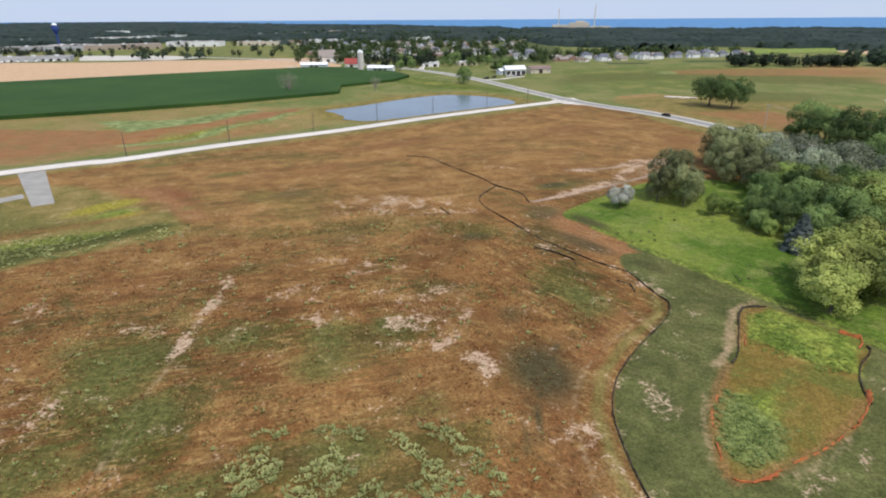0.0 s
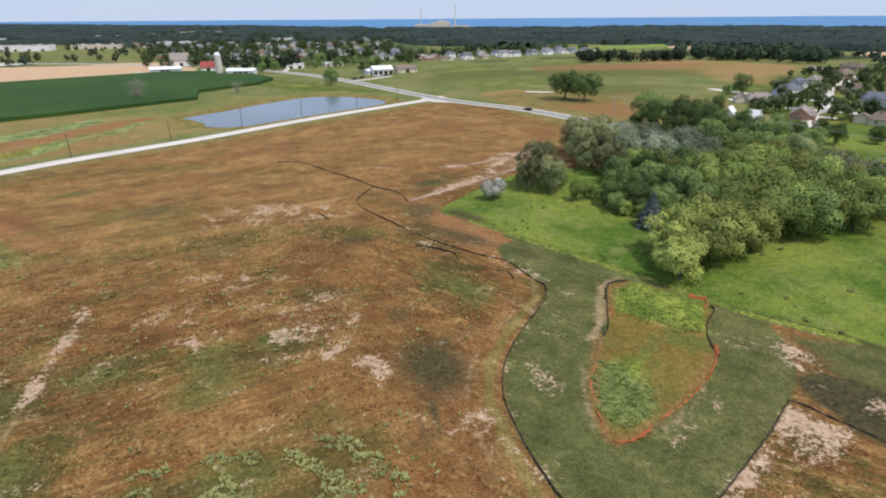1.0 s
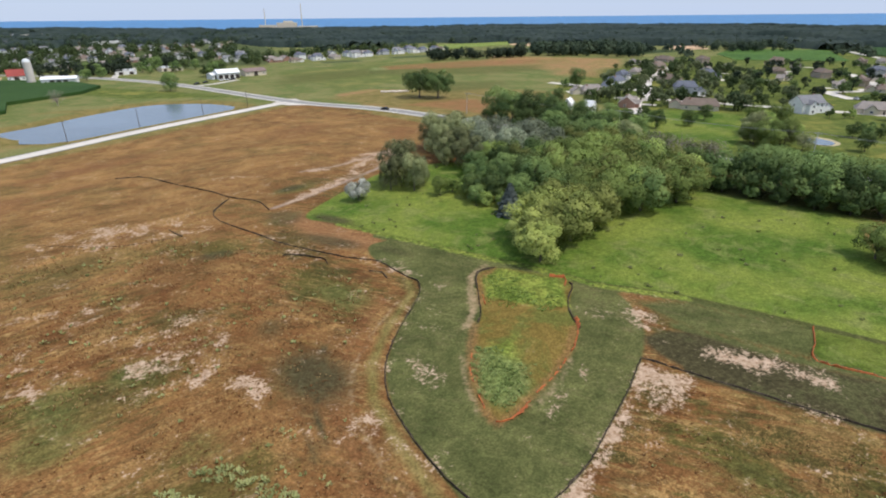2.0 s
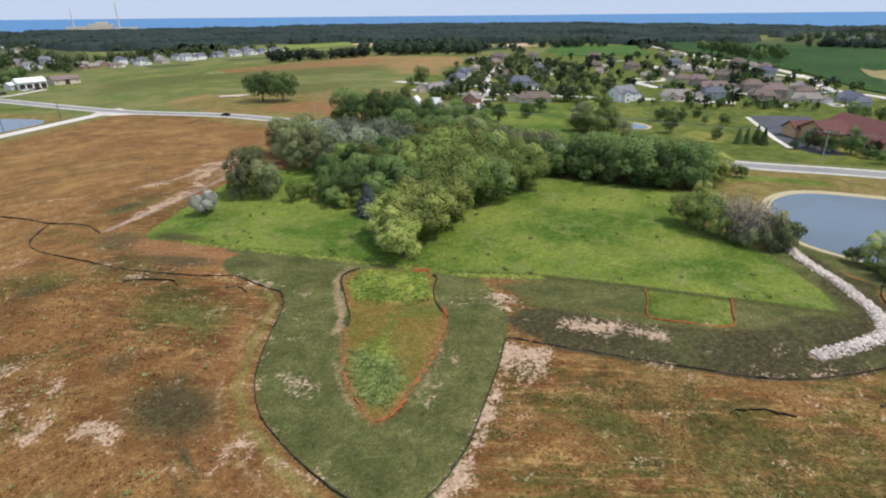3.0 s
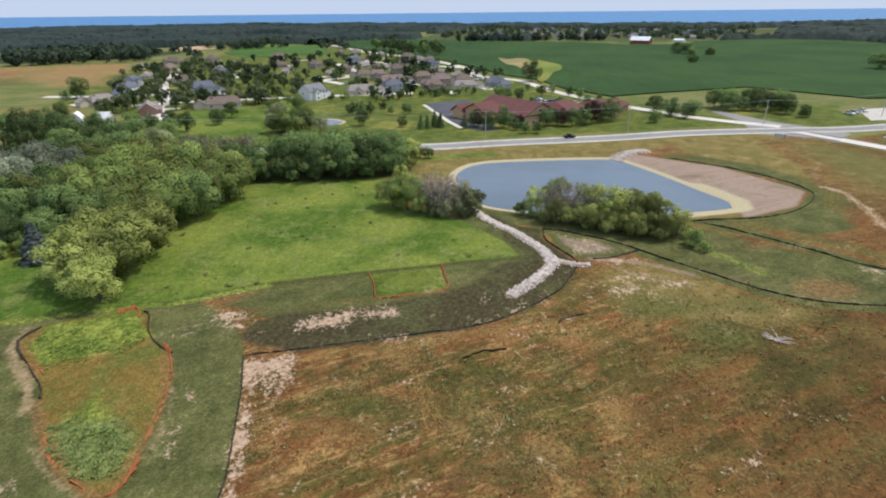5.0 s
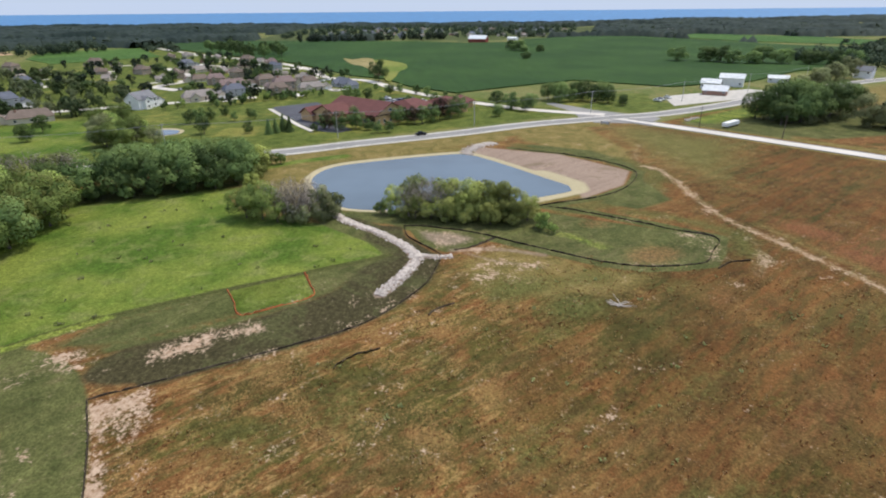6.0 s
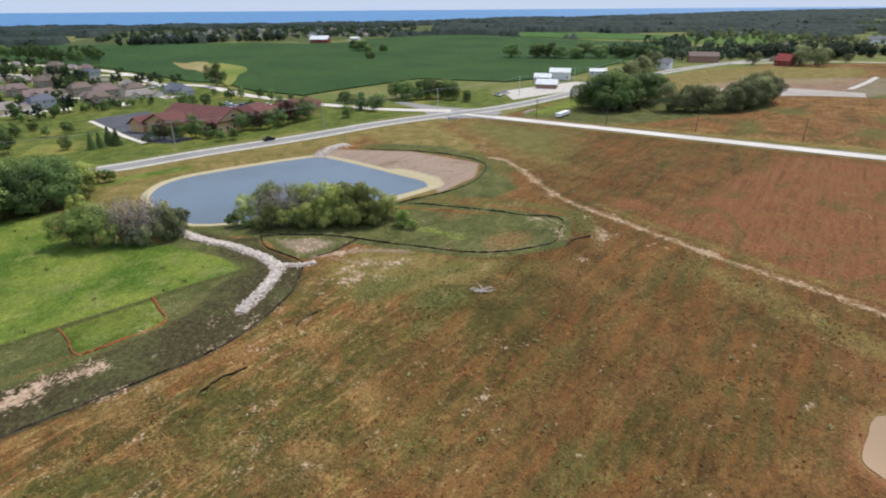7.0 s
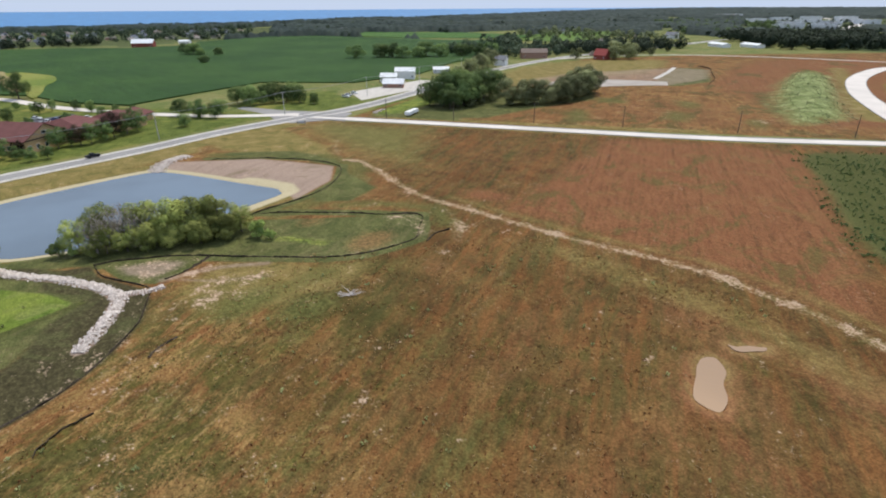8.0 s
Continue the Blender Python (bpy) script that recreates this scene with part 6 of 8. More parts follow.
def care_home():
    """Several hipped wings under dark red roofs."""
    ob = thing("care_home", "low care home with sand-coloured walls and dark red roofs", "building", "", facing(268.7, 42.5, 51.5))

    def wing(x, y, w, d, eave, rise, turn=0, hip=0.0):
        at = pose(x, y, 0, 0, 0, turn)
        part("wall", make_mesh("wall", *gable_body(w, d, eave, rise if not hip else 0.02), SIDING["sand"]), None, ob, "", at)
        part("roof", make_mesh("roof", *roof_shell(w, d, eave, rise, 0.9, hip, 0.3), ROOFING["maroon"]), None, ob, "", at)

    wing(0, 0, 34, 20, 5.0, 4.6)
    wing(8.5, 13, 11, 16, 4.6, 3.6, 90)
    wing(20, 15.5, 9, 8.5, 3.6, 2.6, 90)
    wing(-8, -22, 16, 26, 4.6, 3.0, 90, 5)
    wing(-15, -40, 14, 20, 4.2, 3.0, 90, 5)
    wing(-13, -54, 12, 12, 3.6, 2.4, 90, 4)
    for y in (-7.5, -3.5, 0.5, 4.5, 8):
        window(ob, -17.04, y, 2.0, 1.5, 1.7, -90)
    window(ob, -17.04, 0.5, 6.6, 2.2, 1.2, -90)
    for i in range(7):
        window(ob, -15 + 2.6 * i, 10.04, 2.1, 1.7, 1.7, 180)
    for i in range(4):
        window(ob, 2.2 + 3.0 * i, 18.54, 2.0, 1.3, 1.5, 180)
    for i in range(6):
        window(ob, -21.1, -32 + 3.6 * i, 2.0, 1.5, 1.6, -90)
        window(ob, -22.04, -49.5 + 3.0 * i, 2.0, 1.5, 1.6, -90)
    part("gable_board", make_mesh("gable_board", *boxes([(-17.75, 0, 4.85, 0.25, 20.6, 0.4)]), DARKDOOR), None, ob)
    for x, y in ((5, -4.5), (8, -4.5), (11, -4.8), (-3, -4.5), (13, -5), (1, -5)):
        part("roof_vent", make_mesh("roof_vent", *boxes([(x, y, 7.9, 0.7, 0.7, 0.9), (x, y, 8.4, 0.9, 0.9, 0.12)]), TRIM), None, ob)
    return ob


care_home()


def barn(name, at, w, d, eave, rise, wall, roof, label, doors=1, group="", category="barn"):
    """A farm building with a ridge along its length, sliding doors and a few windows."""
    ob = thing(name, label, category, group, at)
    part("wall", make_mesh("wall", *gable_body(w, d, eave, rise), SIDING[wall]), None, ob)
    part("roof", make_mesh("roof", *roof_shell(w, d, eave, rise, 0.6), ROOFING[roof]), None, ob)
    for i in range(doors):
        x = (i - (doors - 1) / 2) * 4.6
        part("door", make_mesh("door", *boxes([(x, -d / 2 - 0.05, 1.7, 3.4, 0.1, 3.4), (x, -d / 2 - 0.1, 1.7, 0.12, 0.06, 3.3)]), DARKDOOR), None, ob)
    for x in (-w * 0.38, w * 0.38):
        window(ob, x, -d / 2 - 0.03, 2.0, 1.3, 1.2, 0)
        window(ob, x, d / 2 + 0.03, 2.0, 1.3, 1.2, 180)
    return ob


def silo(at, r, h):
    ob = thing("silo", "tall pale concrete silo with a domed cap", "silo", "", at)
    seg = 20
    rows = [(r, 0)] + [(r, z) for z in np.linspace(1, h, 14)] + [(r * 0.86, h + r * 0.42), (r * 0.5, h + r * 0.78), (0.02, h + r * 0.92)]
    v = [(q * math.cos(2 * math.pi * i / seg), q * math.sin(2 * math.pi * i / seg), z) for q, z in rows for i in range(seg)]
    f = [(k * seg + i, k * seg + (i + 1) % seg, (k + 1) * seg + (i + 1) % seg, (k + 1) * seg + i) for k in range(len(rows) - 1) for i in range(seg)]
    cut = 14 * seg
    part("shell", make_mesh("shell", v[:cut + seg], f[:cut], CONCRETE, True), None, ob)
    part("cap", make_mesh("cap", v[cut:], [tuple(i - cut for i in q) for q in f[cut:]], SIDING["metal"], True), None, ob, "pale metal dome")
    for z in np.linspace(1.2, h - 0.6, 9):
        hv, hf = [], []
        for k, (rr, zz) in enumerate(((r + 0.02, -0.06), (r + 0.07, -0.06), (r + 0.07, 0.06), (r + 0.02, 0.06))):
            hv += [(rr * math.cos(2 * math.pi * i / seg), rr * math.sin(2 * math.pi * i / seg), z + zz) for i in range(seg)]
        for k in range(3):
            hf += [(k * seg + i, k * seg + (i + 1) % seg, (k + 1) * seg + (i + 1) % seg, (k + 1) * seg + i) for i in range(seg)]
        part("hoop", make_mesh("hoop", hv, hf, KERB), None, ob)
    return ob


# the farm at the cornfield
barn("barn", facing(-131, 664, 20), 18, 13, 6, 7, "white", "weathered", "white barn with a steep weathered roof")
barn("barn", facing(-92, 588, 10), 12, 9, 4.5, 4.5, "white", "red", "small barn with a bright red roof")
silo(facing(-76.5, 546, 0), 2.9, 17)
barn("shed", facing(-57, 541, -6), 24, 10, 4.2, 1.6, "white", "white", "long low white shed with open dark doors", 3, "", "shed")
barn("shed", facing(-128, 582, 4), 26, 11, 4.0, 1.8, "metal", "white", "long low pale metal shed", 2, "", "shed")
# the works yard with a pink roof by the highway
barn("workshop", facing(64, 512, 12), 18, 11, 4.8, 2.6, "white", "white", "white workshop with dark open doors", 4, "", "workshop")
barn("workshop", facing(88, 526, 14), 19, 11, 3.8, 2.2, "cream", "pink", "cream workshop with a faded pink roof", 1, "", "workshop")
barn("shed", facing(54, 513, 30), 9, 7, 3.4, 1.6, "metal", "white", "small pale metal shed", 1, "", "shed")
# the farm shop at the crossroads
barn("barn", facing(381, -181, 60), 14, 9, 5.5, 2.2, "white", "white", "tall white metal barn", 1)
barn("barn", facing(372, -164, 60), 11, 9, 3.6, 2.0, "white", "white", "white barn with a pale roof", 1)
barn("farm_shop", facing(344, -155, 60), 13, 9, 2.8, 2.4, "brick", "white", "farm shop with brick-red walls and a white roof", 2, "", "shop")
barn("shed", facing(398, -220, 65), 12, 7, 3.0, 1.6, "metal", "white", "blue-white metal shed at the field's edge", 1, "", "shed")
barn("barn", facing(460, -358, 62), 25, 12, 5.5, 3.2, "brick", "brown", "long dark red brick barn with a brown roof", 2)
barn("farm_house", facing(412, -402, 20), 12, 10, 4.5, 5.0, "red", "red", "red house with a steep red roof", 1, "", "house")
lay_house(420, -292, 40, 0, 12, 9, 2, 0.0, "farm houses", 0)
lay_house(600, -720, 20, 0, 20, 12, 2, 0.0, "farm houses", 1)
lay_house(440, -430, 50, 1, 16, 10, 1, 3.2, "farm houses", 1)
for px, py in ((456, -632), (428, -654)):
    barn("poultry_shed", facing(px, py, -20), 30, 10, 3.2, 1.6, "white", "white", "long low white shed among the trees", 2, "poultry sheds", "shed")
# a red-roofed barn far out in the beans
barn("barn", facing(858, -30, 70), 26, 14, 5.5, 4.5, "red", "white", "dark red barn with a white metal roof")
barn("shed", facing(905, -84, 60), 14, 9, 3.4, 1.6, "white", "white", "small white shed far out in the fields", 1, "", "shed")


def works(at, w, d, h, wall, label, bays=0):
    """A flat-roofed industrial hall with parapet, loading bays and roof units."""
    h *= 0.72
    ob = thing("industrial_hall", label, "building", "industrial halls", at)
    part("wall", make_mesh("wall", *boxes([(0, 0, h / 2, w, d, h)]), SIDING[wall]), None, ob)
    part("parapet", make_mesh("parapet", *boxes([(0, -d / 2, h + 0.3, w + 0.4, 0.4, 0.6), (0, d / 2, h + 0.3, w + 0.4, 0.4, 0.6), (-w / 2, 0, h + 0.3, 0.4, d - 0.5, 0.6), (w / 2, 0, h + 0.3, 0.4, d - 0.5, 0.6)]), SIDING[wall]), None, ob)
    part("roof", make_mesh("roof", *boxes([(0, 0, h + 0.06, w - 0.5, d - 0.5, 0.1)]), ROOFING["weathered"]), None, ob)
    for i in range(bays):
        part("loading_door", make_mesh("loading_door", *boxes([((i + 0.5) * w / bays - w / 2, -d / 2 - 0.06, 1.5, min(4.0, w / bays * 0.4), 0.12, 2.8)]), DARKDOOR), None, ob)
    for i in range(3):
        part("roof_unit", make_mesh("roof_unit", *boxes([(w * (-0.3 + 0.3 * i), d * 0.1, h + 1.0, 4, 3, 1.8)]), SIDING["metal"]), None, ob)
    return ob


works(facing(-640, 905, 30), 150, 50, 9, "grey", "wide grey industrial hall with a flat roof", 12)
works(facing(-520, 960, 28), 110, 50, 9, "taupe", "wide brown industrial hall with a flat roof", 8)
works(facing(-492, 702, 22), 80, 26, 7, "grey", "grey depot with dark loading bays", 10)
works(facing(-590, 720, 22), 70, 30, 7, "metal", "pale metal depot with a flat roof", 6)
works(facing(-432, 1034, 4), 90, 34, 10, "white", "white flat-roofed hall on a lawn", 5)
works(facing(-330, 1062, 2), 70, 28, 8, "cream", "cream flat-roofed industrial hall among trees", 5)
works(facing(-220, 1120, 0), 60, 24, 8, "white", "white flat-roofed hall among trees", 4)
works(facing(-700, 1250, 20), 140, 40, 10, "white", "distant white industrial hall", 6)
works(facing(-380, 1500, 0), 160, 40, 10, "white", "distant white industrial hall", 6)
works(facing(-250, 1700, 0), 140, 40, 10, "cream", "distant beige industrial hall", 6)
works(facing(-12, 598, 8), 17, 10, 3.6, "white", "small white flat-roofed shop by the highway", 2)
works(facing(26, 612, 20), 20, 10, 3.6, "cream", "small cream flat-roofed shop by the highway", 3)
works(facing(1180, -1800, 60), 80, 30, 9, "white", "distant white hall near the horizon", 5)
works(facing(1240, -1735, 60), 70, 40, 14, "white", "distant white hall near the horizon", 5)


def water_tower(at):
    ob = thing("water_tower", "tall dark blue water tower with a pale top", "water tower", "", at)
    blue, pale = plain("tower_blue", (0.03, 0.06, 0.22), 0.5, 0.08), SIDING["white"]
    seg = 24

    def turned(name, rows, m):
        v = [(r * math.cos(2 * math.pi * i / seg), r * math.sin(2 * math.pi * i / seg), z) for r, z in rows for i in range(seg)]
        f = [(k * seg + i, k * seg + (i + 1) % seg, (k + 1) * seg + (i + 1) % seg, (k + 1) * seg + i) for k in range(len(rows) - 1) for i in range(seg)]
        part(name, make_mesh(name, v, f, m, True), None, ob)

    turned("stem", [(5.0, 0), (3.6, 3), (3.2, 18), (3.6, 24), (5.4, 28)], blue)
    turned("tank", [(5.4, 28), (9.0, 31), (10.5, 35), (10.2, 39), (8.6, 42.5)], blue)
    turned("tank_top", [(8.6, 42.5), (6.0, 45), (3.0, 46.4), (0.1, 46.9)], pale)


for px, py in ((900, -1380), (860, -1500), (760, -1420), (980, -1480), (700, -1300), (820, -1620), (640, -1180), (690, -1150), (740, -1240), (800, -1330), (960, -1700), (900, -1760), (1010, -1640), (720, -1500)):
    works(facing(px, py, 55 if px % 40 else 20), 50, 24, 9 if px % 60 else 12, "white" if px > 800 else "metal", "distant pale hall among southern trees", 4)


hall_rng = np.random.default_rng(8)
for i in range(16):
    a, r = radians(hall_rng.uniform(-44, 2)), hall_rng.uniform(1100, 2100)
    works(facing(r * math.sin(a), r * math.cos(a), hall_rng.uniform(-20, 30)), hall_rng.uniform(40, 100), 26, hall_rng.uniform(6, 9), ("white", "grey", "metal", "taupe")[i % 4], "distant flat-roofed hall among trees", 3)


water_tower(facing(-656, 1008, 0) @ Matrix.Diagonal((0.5, 0.5, 0.85, 1)))


def power_station(at):
    ob = thing("power_station", "pale power station with tall thin chimneys on the lake shore", "power station", "", at)
    part("boiler_house", make_mesh("boiler_house", *boxes([(0, 0, 11, 62, 34, 22), (4, 0, 24.6, 30, 26, 5.2)]), SIDING["cream"]), None, ob)
    for row in ((-58, -6, 8, 50, 28, 16), (64, -4, 6, 60, 26, 12)):
        part("turbine_hall", make_mesh("turbine_hall", *boxes([row]), SIDING["cream"]), None, ob)
    part("conveyor", make_mesh("conveyor", *boxes([(115, 0, 4, 60, 14, 8), (160, 4, 3, 26, 14, 6)]), SIDING["cream"]), None, ob)
    for x, h, r in ((46, 76, 1.7), (-64, 62, 1.5)):
        seg = 16
        v = [(x + r * (1 - 0.35 * z) * math.cos(2 * math.pi * i / seg), r * (1 - 0.35 * z) * math.sin(2 * math.pi * i / seg), h * z) for z in np.linspace(0, 1, 8) for i in range(seg)]
        f = [(k * seg + i, k * seg + (i + 1) % seg, (k + 1) * seg + (i + 1) % seg, (k + 1) * seg + i) for k in range(7) for i in range(seg)]
        part("chimney", make_mesh("chimney", v, f, SIDING["cream"], True), None, ob)
    return ob


power_station(facing(432, 1868, -14))

# the town to the north: houses thinly strewn among trees
town_rng = np.random.default_rng(5)


def strew_houses(count, corners, group, styles=(0, 2, 3, 7, 5, 4)):
    """Houses at random places within a four-cornered stretch, none close to another."""
    c, kept = np.array(corners, float), []
    while len(kept) < count:
        u, v = town_rng.random(2)
        q = (c[0] * (1 - u) + c[1] * u) * (1 - v) + (c[3] * (1 - u) + c[2] * u) * v
        if all(np.hypot(*(q - k)) > 19 for k in kept):
            kept.append(q)
            s = styles[int(town_rng.integers(len(styles)))]
            lay_house(q[0], q[1], float(town_rng.choice([0, 90, 180, 270])) + 12, s, 14, 9, 2 if s in (0, 3, 7) else 1, 0.0 if s in (0, 4) else 3.2, group)


strew_houses(26, [(140, 640), (370, 720), (378, 742), (130, 690)], "row of houses beyond the field")
strew_houses(84, [(-150, 700), (110, 650), (140, 1080), (-260, 1080)], "houses of the town")
strew_houses(30, [(-300, 1080), (160, 1080), (200, 1500), (-420, 1500)], "houses of the town")
strew_houses(52, [(980, 240), (1010, -150), (1300, -260), (1380, 240)], "houses of the far village")
strew_houses(6, [(1000, -300), (1080, -440), (1250, -560), (1240, -300)], "houses of the far village")
strew_houses(12, [(560, -560), (500, -900), (760, -1200), (860, -700)], "houses in the southern woods")

# ---- on the building land: fences, stones, poles, vehicles ----
BLACK = plain("black_fabric", (0.058, 0.046, 0.034), 0.95, 0.55, 0.6, 5.0)
BLACK.node_tree.nodes["Principled BSDF"].inputs["Specular IOR Level"].default_value = 0.05
ORANGE = plain("orange_netting", (0.42, 0.115, 0.035), 0.75, 0.25, 1.2, 6.0)
STAKE = plain("wooden_stake", (0.20, 0.15, 0.10), 0.9, 0.2, 4.0, 20.0)
ROCK = Nodes("riprap_stone")
ROCK = ROCK.done(ROCK.shade(ROCK.mix(ROCK.step(ROCK.noise(1.5, 3), 0.3, 0.7), (0.44, 0.375, 0.33), (0.66, 0.59, 0.53)), ROCK.rand(), 0.85, 1.15), 0.9, ROCK.noise(7, 3), 0.03, 0.6)
fence_rng = np.random.default_rng(3)
STAKE_MESH = make_mesh("post", *joined([tube([(0, 0, -0.3), (0, 0, 0.5), (0.01, 0, 1.0)], [0.03, 0.03, 0.028], 4), boxes([(0, 0, 1.0, 0.05, 0.05, 0.02)])]), STAKE)


def fence(points, height, material, label, sag=0.15, slump=0.5, lean=0.2, gap=2.4, name="silt_fence", group="silt fences", fray=0.3):
    """A low fabric fence: cloth that sags and leans between its stakes."""
    p = curve_through(points, 0.6)
    n = len(p)
    t = np.gradient(p, axis=0)
    m = np.stack([-t[:, 1], t[:, 0]], -1) / (np.hypot(t[:, 0], t[:, 1])[:, None] + 1e-9)
    run = np.concatenate([[0], np.cumsum(np.hypot(*np.diff(p, axis=0).T))])
    hang = np.abs(np.sin(math.pi * run / gap))
    wave = np.convolve(fence_rng.normal(0, 1, n + 8), np.ones(9) / 9, "valid")
    z = relief(p[:, 0], p[:, 1])
    wave = wave + 0.5 * fence_rng.normal(0, 0.3, n)
    h = height * (1 - sag * hang - slump * np.clip(0.5 + wave * 1.6, 0, 1) - fray * (fence_rng.random(n) > 0.82))
    ob = thing(name, label, "fence", group, pose(p[0][0], p[0][1], z[0]))
    verts, faces = [], []
    for i in range(n):
        off = m[i] * (lean * wave[i] * 2.2 + 0.08 * hang[i])
        for (side, hh) in ((-1, -0.05), (-1, h[i] * 0.5), (-1, h[i]), (1, h[i]), (1, h[i] * 0.5), (1, -0.05)):
            k = max(hh, 0) / height
            x, y = p[i] + off * k + m[i] * side * (0.035 + 0.05 * (1 - k)) - p[0]
            verts.append((x, y, z[i] - z[0] + hh))
        if i:
            a, b = 6 * (i - 1), 6 * i
            faces += [(a + j, b + j, b + j + 1, a + j + 1) for j in range(5)]
    faces += [(0, 1, 4, 5), (1, 2, 3, 4)]
    part("fabric", make_mesh("fabric", verts, faces, material), None, ob)
    for s in np.arange(0, run[-1], gap):
        i = int(np.searchsorted(run, s))
        q = p[i] - p[0]
        at = pose(q[0], q[1], z[i] - z[0], fence_rng.normal(0, 5), fence_rng.normal(0, 5), 0) @ Matrix.Diagonal((1, 1, height + 0.12, 1))
        part("post", STAKE_MESH, None, ob, "", at)
    return ob


SILT = "black silt fence on wooden stakes across the field"
fence([(-13.6, 207.4), (-4.9, 204.5), (3.4, 191), (12.5, 177), (17.2, 167), (23.3, 159.8), (24.8, 150)], 0.45, BLACK, SILT, 0.15, 0.5)
fence([(16.6, 166.6), (11.1, 155.6), (11.7, 147.3), (17.8, 134), (22.1, 124.6), (27.5, 116.8), (33, 109.5), (38.6, 104.6), (40, 99.5), (41.2, 94), (42.3, 90.8), (40.5, 86.6), (36, 81), (31.2, 75.6), (26.3, 68.7), (23.6, 62.6), (22.6, 55.8), (22.5, 49), (23.1, 43.6), (24.2, 38.5), (27.3, 34.6), (31.4, 34.4), (38.3, 36.4), (46.9, 41.1), (53.9, 45), (61.6, 50)], 0.45, BLACK, "long black silt fence winding round the swale")
fence([(61.8, 49.9), (65.6, 42.9), (71.5, 32.2), (75.6, 24.4), (80.2, 17.2), (84.2, 12.5), (90.5, 8.1), (97.8, 4.3), (103.5, 2.9), (108.4, 1.9)], 0.45, BLACK, "black silt fence along the dark muddy swale")
fence([(21, 117), (23.2, 116.4), (28.3, 111), (28.5, 107.6)], 0.45, BLACK, SILT, 0.15, 0.5)
fence([(35.3, 100.3), (36.7, 99.6), (37.4, 98.2), (37.3, 95.3)], 0.5, BLACK, SILT, 0.15, 0.6)
fence([(-0.8, 147), (0.5, 143.5), (1.9, 140.6)], 0.5, BLACK, SILT, 0.15, 0.5)
fence([(-30, 152), (-12, 142), (2, 141)], 0.12, BLACK, "collapsed black silt fence lying in the weeds", 0.3, 0.6)
fence([(128.1, 11.6), (128.2, 6.8), (125.1, -3.5), (121.2, -11.5), (114.1, -22.5), (108.3, -31.5), (105.8, -39.7), (105.8, -47.2), (107.6, -54.2), (113, -57.8), (120.9, -62), (127.4, -52.4), (136.9, -38.6), (143.1, -25.8)], 0.45, BLACK, "black silt fence looping below the pond")
fence([(142.8, -23), (146.1, -29.5), (151.1, -42.1), (161.1, -52.8), (176.7, -59.6), (188.8, -53.4), (200.7, -39.3), (208.3, -23.1)], 0.5, BLACK, "black silt fence round the bare bank of the pond")
fence([(128.1, 11.4), (121.4, 9.8), (114.3, 4.3), (110.6, 1.5)], 0.45, BLACK, SILT)
fence([(120.9, -10.6), (116.2, -5.9), (113.6, -1.2)], 0.45, BLACK, SILT)
fence([(104.7, -55.7), (107.9, -59.8), (108.6, -64.1)], 0.45, BLACK, SILT, 0.15, 0.4)
fence([(69.2, 16.8), (71.2, 16.3), (73.5, 13.8), (74.3, 11.8), (74.8, 10.4)], 0.45, BLACK, "fallen length of black silt fence in dry weeds", 0.2, 0.5, 0.6)
fence([(85, 3), (86.9, 2.1), (89.4, -1.4)], 0.45, BLACK, "fallen length of black silt fence in dry weeds", 0.2, 0.5, 0.6)
fence([(322.4, -425), (306, -418), (284, -392), (262, -366), (245, -338)], 1.0, BLACK, "black silt fence round the dry basin")
NET = "torn orange safety netting round a wetland"
fence([(59.4, 89), (54.8, 88.2), (50.4, 80.8), (47.2, 74.6), (44.8, 71.4)], 0.45, BLACK, SILT, 0.15, 0.4)
fence([(50.8, 79.8), (49.2, 76.4)], 0.6, ORANGE, NET, 0.25, 0.6, 0.5, 2.0, "safety_fence", "orange safety fences", 0.3)
fence([(39.2, 64.2), (36.5, 60.2), (35.2, 57)], 0.45, ORANGE, NET, 0.25, 0.8, 0.6, 2.0, "safety_fence", "orange safety fences", 0.35)
fence([(34.4, 54), (33.4, 50.6), (32.9, 49)], 0.4, ORANGE, NET, 0.25, 0.85, 0.6, 2.0, "safety_fence", "orange safety fences", 0.35)
fence([(33.6, 48.4), (35.2, 47.9), (39.9, 49.7)], 0.4, ORANGE, NET, 0.25, 0.85, 0.6, 2.0, "safety_fence", "orange safety fences", 0.35)
fence([(42, 50.7), (47.4, 53.1), (51.2, 55.4)], 0.5, ORANGE, NET, 0.25, 0.8, 0.6, 2.0, "safety_fence", "orange safety fences", 0.35)
fence([(53.2, 56.7), (54.2, 57.3), (58, 60.6), (60.2, 64.4)], 0.6, ORANGE, NET, 0.25, 0.7, 0.6, 2.0, "safety_fence", "orange safety fences", 0.3)
fence([(59.0, 61.2), (60.6, 65.4), (63.4, 69.8), (67.4, 73.4), (68.2, 75.4)], 0.5, BLACK, SILT, 0.15, 0.4)
fence([(66.6, 74.6), (68.7, 77.2), (66.5, 79.5)], 0.6, ORANGE, NET, 0.25, 0.5, 0.4, 2.0, "safety_fence", "orange safety fences", 0.3)
fence([(93.6, 42.4), (89, 39.4), (84.6, 36.6), (87.4, 31.2), (92, 25.4), (96.5, 27.3), (101, 29.4)], 0.6, ORANGE, "orange safety netting round a small square plot", 0.25, 0.55, 0.3, 2.0, "safety_fence", "orange safety fences", 0.3)


